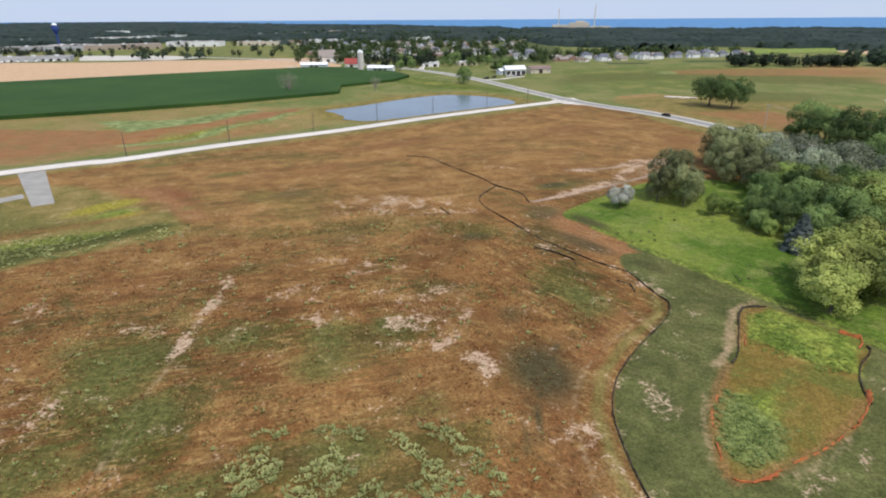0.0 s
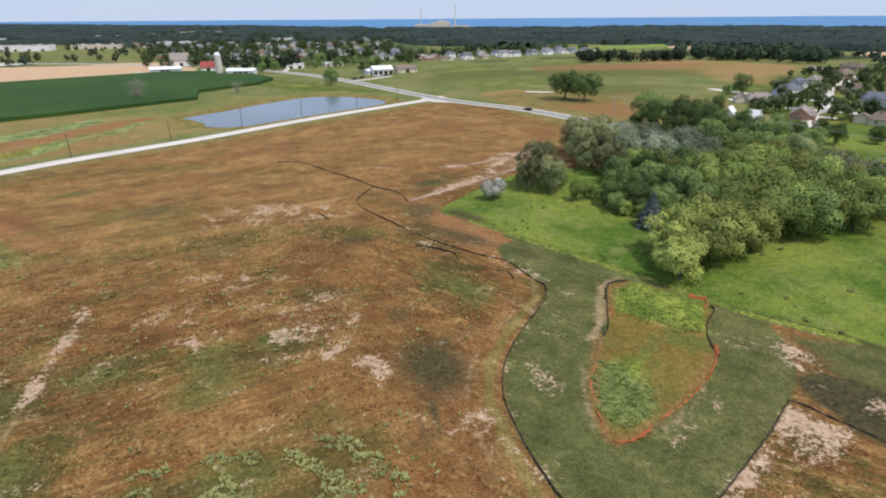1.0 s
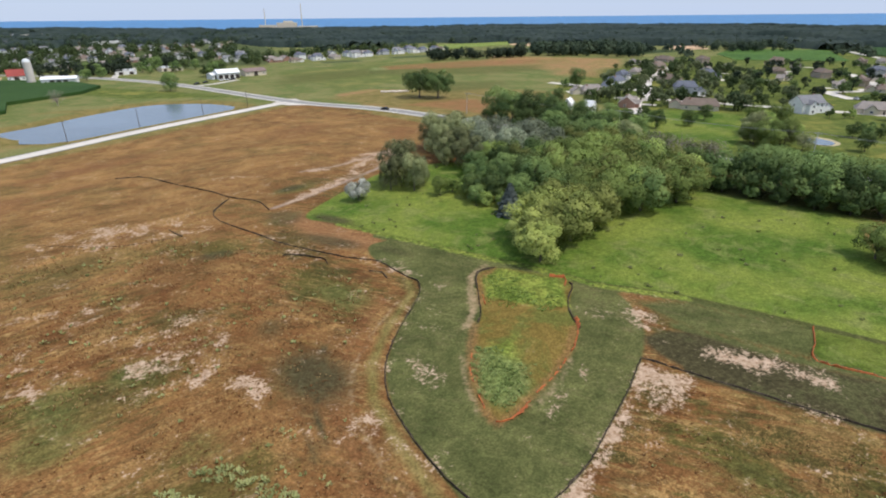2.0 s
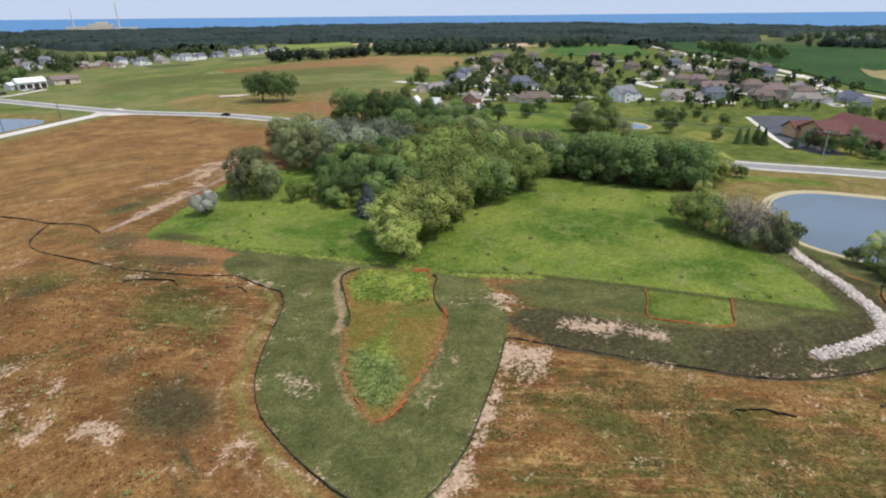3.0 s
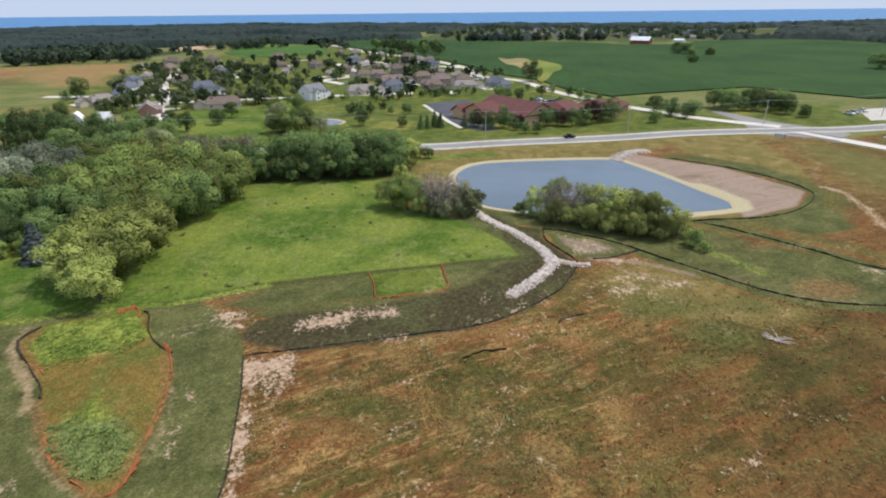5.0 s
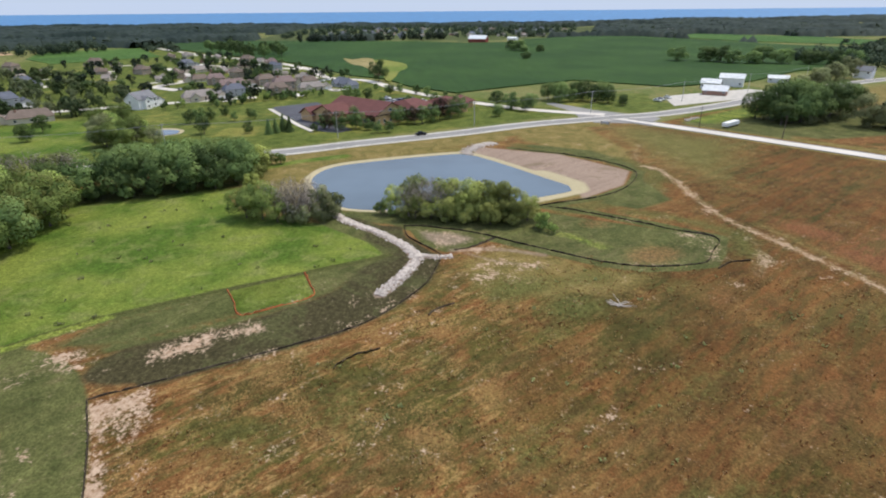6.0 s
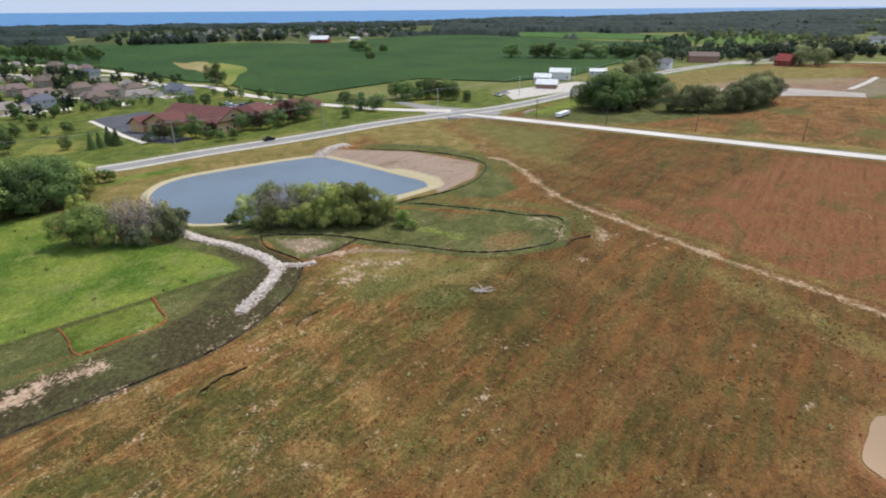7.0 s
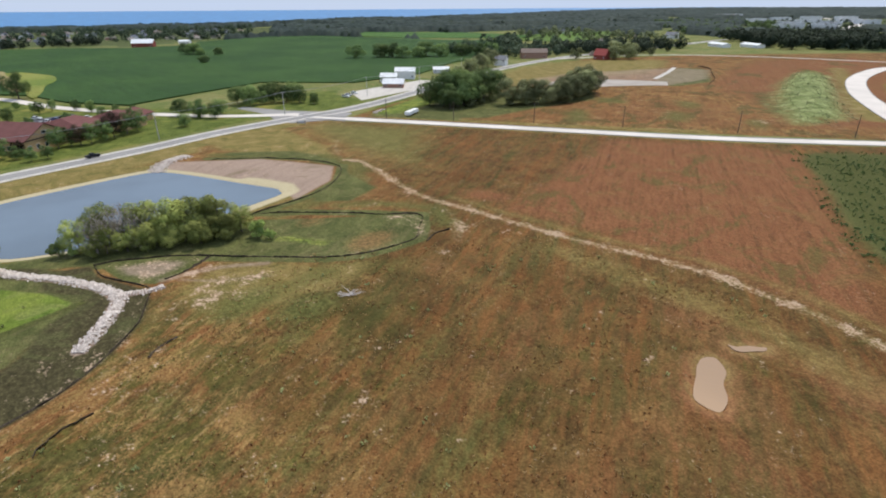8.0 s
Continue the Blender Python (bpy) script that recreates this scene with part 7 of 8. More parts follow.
# ---- stone channel from the pond ----
def stone_mesh(seed):
    rng = np.random.default_rng(seed)
    bm = bmesh.new()
    bmesh.ops.create_icosphere(bm, subdivisions=1, radius=0.5)
    for v in bm.verts:
        v.co = Vector((v.co.x * 1.15, v.co.y, v.co.z * 0.6)) * float(rng.uniform(0.74, 1.18))
    me = bpy.data.meshes.new("stone")
    bm.to_mesh(me)
    bm.free()
    me.materials.append(ROCK)
    return me


STONES = [stone_mesh(s) for s in range(5)]
STONE_CO = [(np.array([v.co[:] for v in me.vertices]), [tuple(q.vertices) for q in me.polygons]) for me in STONES]


def stone_bed(name, line, half, count, singles, label, size=(0.26, 0.52), bounds=None):
    """Broken stone heaped along a line. The stones nearest the field are parts of their own, the rest one mesh."""
    rng = np.random.default_rng(len(name))
    p = curve_through(line, 0.5)
    t = np.gradient(p, axis=0)
    m = np.stack([-t[:, 1], t[:, 0]], -1) / np.hypot(t[:, 0], t[:, 1])[:, None]
    ob = thing(name, label, "stones", "", pose(p[0][0], p[0][1], 0))
    verts, faces, single = [], [], 0
    rows = []
    for _ in range(count):
        i = int(rng.integers(len(p)))
        off = rng.normal(0, 0.48)
        if abs(off) > 1.15:
            off = rng.uniform(-1, 1)
        q = p[i] + m[i] * off * half
        s = rng.uniform(*size)
        rows.append((q[0], q[1], s, max(0.0, 1 - off * off) * 0.2))
    rows.sort(key=lambda r: r[0])
    for x, y, s, up in rows:
        k = int(rng.integers(5))
        at = pose(x - p[0][0], y - p[0][1], ground_z(x, y) + up + s * 0.12, rng.uniform(-25, 25), rng.uniform(-25, 25), rng.uniform(0, 360)) @ Matrix.Diagonal((s, s, s, 1))
        if single < singles:
            part("stone", STONES[k], None, ob, "", at)
            single += 1
        else:
            o = len(verts)
            a = np.array(at)
            verts += (STONE_CO[k][0] @ a[:3, :3].T + a[:3, 3]).tolist()
            faces += [tuple(i + o for i in f) for f in STONE_CO[k][1]]
    if verts:
        tagged(part("stones", make_mesh("stones", verts, faces, ROCK), None, ob), kind="stuff")
    return ob


stone_bed("riprap_channel", [(141, 33), (137, 30.5), (132.9, 27.6), (128, 22.6), (123.4, 17), (118, 12), (113, 8.6), (108.5, 7.0), (104, 8.0), (97.5, 10.6), (92.2, 13)], 1.45, 2300, 300, "winding channel of pale broken stone below the pond")
stone_bed("riprap_spur", [(110, 7), (109.6, 3), (110.2, -0.6)], 1.2, 200, 60, "short spur of pale broken stone across the fence")
stone_bed("riprap_outlet", [(202.5, -4.5), (208, -6), (213, -9.5), (218, -16)], 3.0, 1300, 60, "pale stone apron at the pond's inlet", (0.25, 0.5))
stone_bed("rubble_heap", [(143, 362), (150, 360), (160, 356)], 2.2, 120, 30, "low heap of pale rubble in the open field", (0.8, 1.9))
stone_bed("rubble_heap_roadside", [(262, -107), (270, -116)], 1.2, 40, 10, "few pale rocks on the road verge", (0.6, 1.2))


# ---- dead wood ----
def brush_pile(px, py):
    rng = np.random.default_rng(9)
    ob = thing("brush_pile", "bleached dead branches lying in a heap", "dead wood", "", facing(px, py, 40) @ Matrix.Diagonal((0.72, 0.72, 0.72, 1)))
    wood = plain("bleached_wood", (0.60, 0.53, 0.48), 0.9, 0.15, 4.0, 20.0)
    for i in range(16):
        a = rng.normal(0.9, 0.7) + (math.pi if i % 3 == 0 else 0)
        length = rng.uniform(1.6, 4.2)
        x0, y0 = rng.uniform(-1.0, 0.8), rng.uniform(-0.7, 0.7)
        path = [(x0, y0, 0.08), (x0 + math.cos(a) * length * 0.5, y0 + math.sin(a) * length * 0.5, 0.45 + rng.uniform(0, 0.5)), (x0 + math.cos(a + 0.2) * length, y0 + math.sin(a + 0.2) * length, rng.uniform(0.3, 1.9))]
        bits = [tube(path, [0.11, 0.08, 0.03], 5)]
        for _ in range(2):
            b = a + rng.uniform(-1, 1)
            bits.append(tube([path[1], (path[1][0] + math.cos(b), path[1][1] + math.sin(b), path[1][2] + 0.3)], [0.05, 0.015], 4))
        part("branch", make_mesh("branch", *joined(bits), wood), None, ob)


brush_pile(88.6, -31.0)

# ---- poles and wires ----
POLE_WOOD = plain("pole_wood", (0.10, 0.08, 0.065), 0.9, 0.2, 2.0, 12.0)
POLE_GREY = plain("pole_grey", (0.42, 0.41, 0.40), 0.7, 0.15, 2.0, 12.0)
WIRE = plain("wire", (0.30, 0.30, 0.31), 0.5, 0.05)


def pole(px, py, h, material, label, turn, arm=True, group="poles"):
    ob = thing("utility_pole", label, "pole", group, facing(px, py, turn))
    part("shaft", make_mesh("shaft", *tube([(0, 0, -0.2), (0, 0, h * 0.5), (0, 0, h)], [0.17, 0.15, 0.11], 8), material), None, ob)
    if arm:
        part("crossarm", make_mesh("crossarm", *boxes([(0, 0.12, h - 0.6, 2.2, 0.12, 0.14)]), material), None, ob)
        for x in (-0.95, 0, 0.95):
            part("insulator", make_mesh("insulator", *tube([(x, 0.12, h - 0.53), (x, 0.12, h - 0.28)], [0.06, 0.04], 6), TRIM), None, ob)
    else:
        part("bracket", make_mesh("bracket", *boxes([(0.3, 0, h - 0.2, 0.6, 0.06, 0.06), (0.55, 0, h - 0.26, 0.3, 0.14, 0.06)]), material), None, ob)
    return ob


for px, py in ((-122.5, 211), (-91, 235), (-60, 258), (-33, 283), (-5, 305), (26, 327), (52, 344)):
    pole(px, py, 9.0, POLE_WOOD, "dark slender pole along the concrete road", 35, False, "poles along the north road")
for px, py in ((248, -108), (225, -132), (202, -161), (175, -189), (142, -221), (113, -253), (86, -288)):
    pole(px, py, 9.0, POLE_WOOD, "dark slender pole along the concrete road", 46, False, "poles along the south road")
LINE = [(150, 258), (178, 176), (203, 108), (227, 48), (252, -9), (283, -68), (318, -126), (352, -178), (392, -235)]
for px, py in LINE:
    pole(px, py, 11.0, POLE_GREY, "pale utility pole with a crossarm beside the highway", -62, True, "poles along the highway")
for dx in (-0.95, 0.0, 0.95):
    ox, oy = dx * math.cos(radians(-28)), dx * math.sin(radians(-28))
    for i, (a, b) in enumerate(zip(LINE, LINE[1:])):
        path = [(a[0] + (b[0] - a[0]) * s - a[0] + ox, a[1] + (b[1] - a[1]) * s - a[1] + oy, 10.7 - 4 * 1.1 * s * (1 - s)) for s in np.linspace(0, 1, 13)]
        w = part("power_line", make_mesh("power_line", *tube(path, [0.028] * 13, 4), WIRE), None, None, "", pose(a[0], a[1], 0))
        tagged(w, "thin sagging power line between highway poles", "cable", "power lines")


# ---- vehicles ----
TYRE = plain("tyre", (0.02, 0.02, 0.02), 0.9, 0.2)
CAR_PAINT = {n: plain("paint_" + n, c, 0.3, 0.05) for n, c in (("black", (0.012, 0.012, 0.014)), ("white", (0.75, 0.75, 0.74)), ("silver", (0.45, 0.46, 0.48)), ("red", (0.35, 0.02, 0.02)), ("blue", (0.04, 0.08, 0.2)))}
CAR_MODEL = {}


def car(px, py, turn, colour, label, pickup=False, group="parked cars"):
    key = (colour, pickup)
    at = facing(px, py, turn) @ pose(0, 0, 0.17)
    if key in CAR_MODEL:
        ob = copy_thing(CAR_MODEL[key], at)
        return tagged(ob, label, "car", group)
    ob = CAR_MODEL[key] = thing("car", label, "car", group, at)
    prof = [(-2.4, 0.3), (-2.45, 0.75), (-2.2, 0.95), (-1.0, 1.0), (2.1, 1.0), (2.4, 0.9), (2.4, 0.3)]
    cab = [(-0.9, 1.0), (-0.3, 1.62), (0.75, 1.65), (1.0, 1.0)] if pickup else [(-1.0, 1.0), (-0.35, 1.5), (1.3, 1.5), (2.1, 1.0)]

    def slab(name, outline, half, m, inset=0.0, label=""):
        n = len(outline)
        v = [(x, -(half - inset * (z - 0.3)), z) for x, z in outline] + [(x, half - inset * (z - 0.3), z) for x, z in outline]
        f = [tuple(range(n)), tuple(range(2 * n - 1, n - 1, -1))] + [((i + 1) % n, i, i + n, (i + 1) % n + n) for i in range(n)]
        part(name, make_mesh(name, v, f, m), None, ob, label)

    slab("body", prof, 0.92, CAR_PAINT[colour], 0.04)
    slab("cabin", cab, 0.84, PANE, 0.12, "dark car windows")
    slab("roof", [(x * 0.97 + 0.01, z + 0.03) for x, z in cab[1:3]] + [(cab[2][0] * 0.97, cab[2][1] - 0.03), (cab[1][0] * 0.97, cab[1][1] - 0.03)], 0.72, CAR_PAINT[colour])
    for x in (-1.5, 1.45):
        for y in (-0.82, 0.82):
            wv, wf = tube([(0, -0.11, 0), (0, 0.11, 0)], [0.34, 0.34], 12)
            wv, wf = list(wv) + [Vector((0, -0.11, 0)), Vector((0, 0.11, 0))], wf + [(24, i, (i + 1) % 12) for i in range(12)] + [(25, 12 + (i + 1) % 12, 12 + i) for i in range(12)]
            part("wheel", make_mesh("wheel", wv, wf, TYRE), None, ob, "", pose(x, y, 0.17))
    return ob


car(117, 292, -65, "black", "black car driving on the highway", False, "")
car(233, 14, 118, "black", "black pickup truck driving on the highway", True, "")
for px, py, turn, c in ((314, 36, 60, "silver"), (318, 34, 60, "white"), (322, 31, 60, "blue"), (306, 24, 60, "white"), (310, 21, 60, "red"), (315, 19, 60, "silver"), (326, 28, 60, "black"), (331, 40, 60, "white"), (320, 18, 60, "white"), (282, 74, 20, "black"), (266, 64, 50, "black"), (329, -122, 20, "white"), (323, -116, 30, "silver"), (319, -113, 30, "white"), (37, 477, 40, "black"), (44, 485, 40, "black"), (58, 494, 20, "white"), (62, 496, 20, "silver"), (66, 497, 20, "black"), (246, 238, 30, "white"), (298, 298, 90, "silver"), (435, 200, 20, "white"), (372, 182, 50, "silver"), (415, 98, 70, "white"), (420, 95, 70, "white")):
    car(px, py, turn, c, c + " car parked on a paved yard")


def box_trailer(px, py, turn):
    ob = thing("trailer", "long white box trailer parked on the grass", "trailer", "", facing(px, py, turn))
    part("body", make_mesh("body", *boxes([(0, 0, 1.55, 11, 2.5, 1.5), (0, 0, 0.72, 10.6, 1.2, 0.2)]), SIDING["white"]), None, ob)
    for x in (3.4, 4.5):
        for y in (-1.0, 1.0):
            part("wheel", make_mesh("wheel", *tube([(x, y - 0.15, 0.5), (x, y + 0.15, 0.5)], [0.5, 0.5], 12), TYRE), None, ob)


box_trailer(249, -122, -50)
sheet("pavement_depot_yard", [(-439, 704), (-337, 705), (-301, 739), (-367, 786), (-495, 797)], 0.06, SHOULDER, "pale gravel yard of the depots beyond the stubble", "yard")
depot = ((-514, 681), (-508, 683), (-498, 685), (-490, 687), (-480, 689), (-470, 692), (-462, 694), (-452, 697))
for px, py in depot:
    box_trailer(px, py, 112)


def low_sign(px, py, turn):
    ob = thing("entrance_sign", "low grey entrance sign with two posts", "sign", "", facing(px, py, turn))
    part("panel", make_mesh("panel", *boxes([(0, 0, 1.1, 3.4, 0.12, 1.0)]), SIDING["grey"]), None, ob)
    for x in (-1.8, 1.8):
        part("post", make_mesh("post", *boxes([(x, 0, 0.9, 0.3, 0.3, 1.8), (x, 0, 1.85, 0.4, 0.4, 0.1)]), SIDING["taupe"]), None, ob)


low_sign(253, -68, 60)

# ---- gardens, hedges, far woods ----
scatter([(259.8, 124.7, 6), (262, 121, 6.5), (268.7, 118.6, 5.5), (280, 116, 5), (238, 89, 5), (271, 98, 4), (276, 102, 4), (266, 106, 4)], kind="tall", leaf="dark", label="young dark tree on the lawn", group="lawn trees", squat=1.2)
scatter([(236.5, 108, 7)], kind="broad", leaf="dark", label="round dark tree beside the garden pond", group="lawn trees")
scatter([(236, 79.5, 6), (238.8, 77.3, 5.5), (242.7, 75.3, 6.5), (240.5, 72, 6)], kind="cone", leaf="dark", label="young dark fir on the lawn", category="fir", group="lawn firs", squat=1.3)
scatter([(246, 56, 8.5), (250.5, 38, 6), (257.7, 18.5, 7.5), (266.5, 7, 8.5)], kind="broad", leaf="maroon", label="dark reddish-green tree in front of the care home", group="care home trees", squat=0.85, vary=0.2)
scatter([(243, 50, 8), (247, 44, 8), (256, 26, 7), (258.4, 22, 7), (258.2, 15, 8), (262, 10, 8.5), (271.5, 2, 8.5), (276.5, -2, 8)], kind="tall", leaf="dark", label="dark green tree in front of the care home", group="care home trees", squat=1.1, vary=0.2)
scatter([(244, 38, 4.5), (238, 33, 4.5), (239, 28, 4.5), (247, 58, 6), (241, 61, 3.5)], kind="tall", leaf="dark", label="small dark tree by the highway", group="care home trees", squat=1.3)
scatter([(335, 64, 7), (331, 58, 6), (329, 51, 6.5), (348, 40, 6), (355, 35, 5.5), (350, 24, 5.5), (342, 17, 5.5), (306, 40, 5), (312, 26, 5), (322, 12, 5), (300, 20, 5), (360, 44, 4), (370, 52, 4), (332, 6, 4), (324, -2, 4)], kind="broad", leaf="dark", label="round dark tree by the car park", group="car park trees", squat=0.9)
scatter([(414, 56, 14)], kind="broad", leaf="dark", label="large dark tree beside the pale road")
scatter([(276, -21, 7.2), (300, -30, 6.4), (290, -36, 7.2), (305, -22, 6.4), (294, -30, 5.6), (300, -40, 6.4), (326, -53, 8.8), (318, -58, 8.0), (330, -60, 8.8), (320, -65, 8.0), (322, -72, 9.6), (319, -78, 8.8), (326, -84, 8.0), (314, -84, 7.2), (306, -90, 4.8), (334, -70, 8.0)], kind="broad", leaf="dark", label="dark tree in a clump near the crossroads", group="crossroads trees", squat=1.1, vary=0.28)
scatter([(552, -207, 12), (544, -231, 12), (540, -242, 13), (526, -247, 13), (521, -262, 12), (519, -286, 12), (513, -307, 12), (505, -322, 12), (700, -66, 13), (690, -72, 12), (679, -77, 8), (673, -95, 7), (584, -69, 7), (530, -275, 12), (508, -338, 11)], kind="broad", leaf="dark", label="dark tree standing in the crop field", group="field trees", squat=1.55, vary=0.15)
scatter([(375, -232, 10), (386, -240, 11), (398, -255, 12), (413, -274, 13), (404, -262, 12), (428, -295, 10), (372, -220, 8), (426, -382, 9), (405, -410, 13), (414, -420, 13), (412, -438, 13), (419, -452, 10), (421, -478, 8), (400, -425, 12)], kind="broad", leaf="grey", label="grey-green tree along the southern highway", group="southern roadside trees", squat=1.15, vary=0.2)
scatter([(703, 300, 14), (671, 262, 16), (605, 218, 16), (666, 221, 14), (623, 189, 14), (640, 240, 16), (655, 205, 15), (685, 280, 14), (612, 204, 14)], kind="wide", leaf="dark", label="large dark tree behind the houses", group="trees behind the houses", squat=0.8)
scatter([(274.5, 317, 12), (263.5, 316, 6), (200, 205, 8), (196, 190, 8), (205, 180, 8), (214, 196, 7), (190, 214, 9), (184, 228, 9), (222, 176, 7), (240, 182, 7), (195, 248, 9), (228, 250, 8), (214, 262, 8)], kind="broad", leaf="dark", label="dark tree near the houses", group="garden trees", squat=1.0)
garden_rng = np.random.default_rng(21)


def strew_trees(count, corners, heights, leaves, label, group, kind="small", clear=()):
    """Trees at random places within a four-cornered stretch, kept off the given places."""
    c, made = np.array(corners, float), 0
    while made < count:
        u, v = garden_rng.random(2)
        q = (c[0] * (1 - u) + c[1] * u) * (1 - v) + (c[3] * (1 - u) + c[2] * u) * v
        if any(np.hypot(q[0] - a, q[1] - b) < 11 for a, b in clear):
            continue
        tree(q[0], q[1], float(garden_rng.uniform(*heights)), kind, leaves[int(garden_rng.integers(len(leaves)))], label, "tree", group, 1.1)
        made += 1


HOUSES = [(o.location.x, o.location.y) for o in scene.objects if o.name.startswith("house")]
COUNT["small"] = 420
strew_trees(34, [(288, 150), (345, 76), (356, 84), (302, 160)], (3, 5), ("dark", "dark", "green"), "dark tree in a garden hedge", "garden hedge", clear=HOUSES)


def grove(count, corners, heights, leaves, label, clear=()):
    """Many small garden trees with stems and leafy crowns, too many to count, as one body for each tone of leaf."""
    c = np.array(corners, float)
    for leaf in leaves:
        verts, faces, tones = [], [], []
        model = [(np.array([v.co[:] for v in me.vertices]), np.array([q.vertices[:] for q in me.polygons])) for me in [crown_mesh("small", "dark", 60 + i, 300) for i in range(3)]]
        stem = tube([(0, 0, 0), (0.01, 0, 0.25), (0, 0, 0.6)], [0.03, 0.025, 0.012], 5)
        stem = np.array([tuple(v) for v in stem[0]]), [tuple(f) for f in stem[1]]
        made = 0
        while made < count:
            u, v = garden_rng.random(2)
            q = (c[0] * (1 - u) + c[1] * u) * (1 - v) + (c[3] * (1 - u) + c[2] * u) * v
            if any(np.hypot(q[0] - a, q[1] - b) < 10 for a, b in clear):
                continue
            h, w = garden_rng.uniform(*heights), garden_rng.uniform(0, 6.28)
            turn = np.array(((math.cos(w), -math.sin(w), 0), (math.sin(w), math.cos(w), 0), (0, 0, 1))) * np.array((h * 1.2, h * 1.2, h))[:, None]
            for co, fa in (model[made % 3], stem):
                o = len(verts)
                verts += (co @ turn.T + np.array((q[0], q[1], 0))).tolist()
                faces += [tuple(int(i) + o for i in f) for f in fa]
            tones += [garden_rng.random()] * (len(verts) - len(tones))
            made += 1
        me = make_mesh("garden_trees", verts, faces, WOODS[leaf])
        me.attributes.new("tone", "FLOAT", "POINT").data.foreach_set("value", np.array(tones, np.float32))
        tagged(new("garden_trees", me), label, "trees", kind="stuff")


def wood(count, corners, heights, leaf, label, name="distant_trees", clear=()):
    """Trees too far off to be told apart, as one body of rough crowns within a four-cornered stretch."""
    rng = np.random.default_rng(count)
    c, rows = np.array(corners, float), []
    while len(rows) < count:
        u, v = rng.random(2)
        q = (c[0] * (1 - u) + c[1] * u) * (1 - v) + (c[3] * (1 - u) + c[2] * u) * v
        if not any(np.hypot(q[0] - a, q[1] - b) < 11 for a, b in clear):
            rows.append((q[0], q[1], rng.uniform(*heights)))
    rows = np.array(rows)
    blades = 110
    d = rng.normal(0, 1, (count, blades, 3))
    d /= np.linalg.norm(d, axis=-1)[..., None]
    h = rows[:, 2][:, None, None]
    lobe = 1 + 0.28 * np.sin(3 * np.arctan2(d[..., 1:2], d[..., :1]) + rng.uniform(0, 6, (count, 1, 1))) * np.cos(2.5 * d[..., 2:])
    pts = d * h * 0.42 * lobe * rng.uniform(0.72, 1.05, (count, blades, 1))
    pts[..., 2:] = pts[..., 2:] * 1.05 + h * 0.5
    pts[..., :2] += rows[:, None, :2]
    verts, soft = sprays(pts.reshape(-1, 3), d.reshape(-1, 3) + np.array((0, 0, 0.35)), 0.10 * np.repeat(rows[:, 2], blades), rng)
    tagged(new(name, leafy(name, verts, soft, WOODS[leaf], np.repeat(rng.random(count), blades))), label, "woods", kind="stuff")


grove(72, [(290, 130), (430, 76), (640, 260), (470, 420)], (4.5, 10), ("dark", "far"), "dark garden trees between the houses", HOUSES)
grove(80, [(225, 250), (300, 165), (470, 330), (400, 410)], (5, 10), ("dark", "grey"), "leafy garden trees between the houses", HOUSES)
wood(270, [(-170, 650), (120, 610), (150, 1060), (-260, 1080)], (8, 13), "dark", "dark trees between the houses of the town", clear=HOUSES)
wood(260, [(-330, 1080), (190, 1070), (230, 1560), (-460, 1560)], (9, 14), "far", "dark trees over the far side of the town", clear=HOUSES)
wood(46, [(-60, 575), (-10, 600), (60, 690), (-140, 700)], (8, 13), "far", "dark trees at the edge of the town", clear=HOUSES)
wood(50, [(120, 660), (370, 730), (400, 780), (110, 740)], (8, 13), "dark", "dark trees behind the row of houses", clear=HOUSES)
wood(44, [(282, 566), (400, 556), (420, 585), (300, 610)], (10, 13), "far", "dark dense field hedge")
wood(70, [(425, 575), (505, 480), (560, 540), (480, 640)], (13, 17), "far", "square block of dark wood")
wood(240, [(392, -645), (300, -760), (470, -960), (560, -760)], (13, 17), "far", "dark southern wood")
wood(120, [(450, -340), (560, -300), (760, -540), (500, -560)], (7, 12), "far", "trees round the southern farm", clear=HOUSES)
wood(90, [(520, -560), (800, -560), (900, -760), (560, -720)], (8, 12), "grey", "distant mixed trees south of the farm", clear=HOUSES)
wood(190, [(640, -760), (560, -960), (900, -1420), (1180, -1320)], (7, 13), "dark", "dark mixed trees before the distant southern town", clear=HOUSES)
wood(150, [(560, -1080), (700, -1000), (1020, -1540), (760, -1700)], (5, 9), "far", "trees between the halls of the distant southern town")
wood(110, [(430, -430), (455, -600), (560, -560), (520, -400)], (8, 13), "far", "trees beside the southern farm", clear=HOUSES)
wood(130, [(-640, 730), (-160, 742), (-180, 1040), (-760, 1000)], (6, 11), "far", "dark trees near the industrial halls")
wood(150, [(-1000, 1000), (20, 1090), (60, 1800), (-1300, 1500)], (7, 11), "far", "dark trees between the distant halls")
wood(40, [(640, 480), (760, 430), (800, 520), (680, 560)], (9, 13), "far", "dark trees behind the clover")


wood(300, [(960, 300), (975, -190), (1420, -280), (1450, 320)], (8, 13), "far", "dark trees between the houses of the far village", clear=HOUSES)
wood(60, [(880, 240), (930, 10), (960, 30), (930, 260)], (8, 13), "far", "dark trees along the far edge of the bean field", clear=HOUSES)


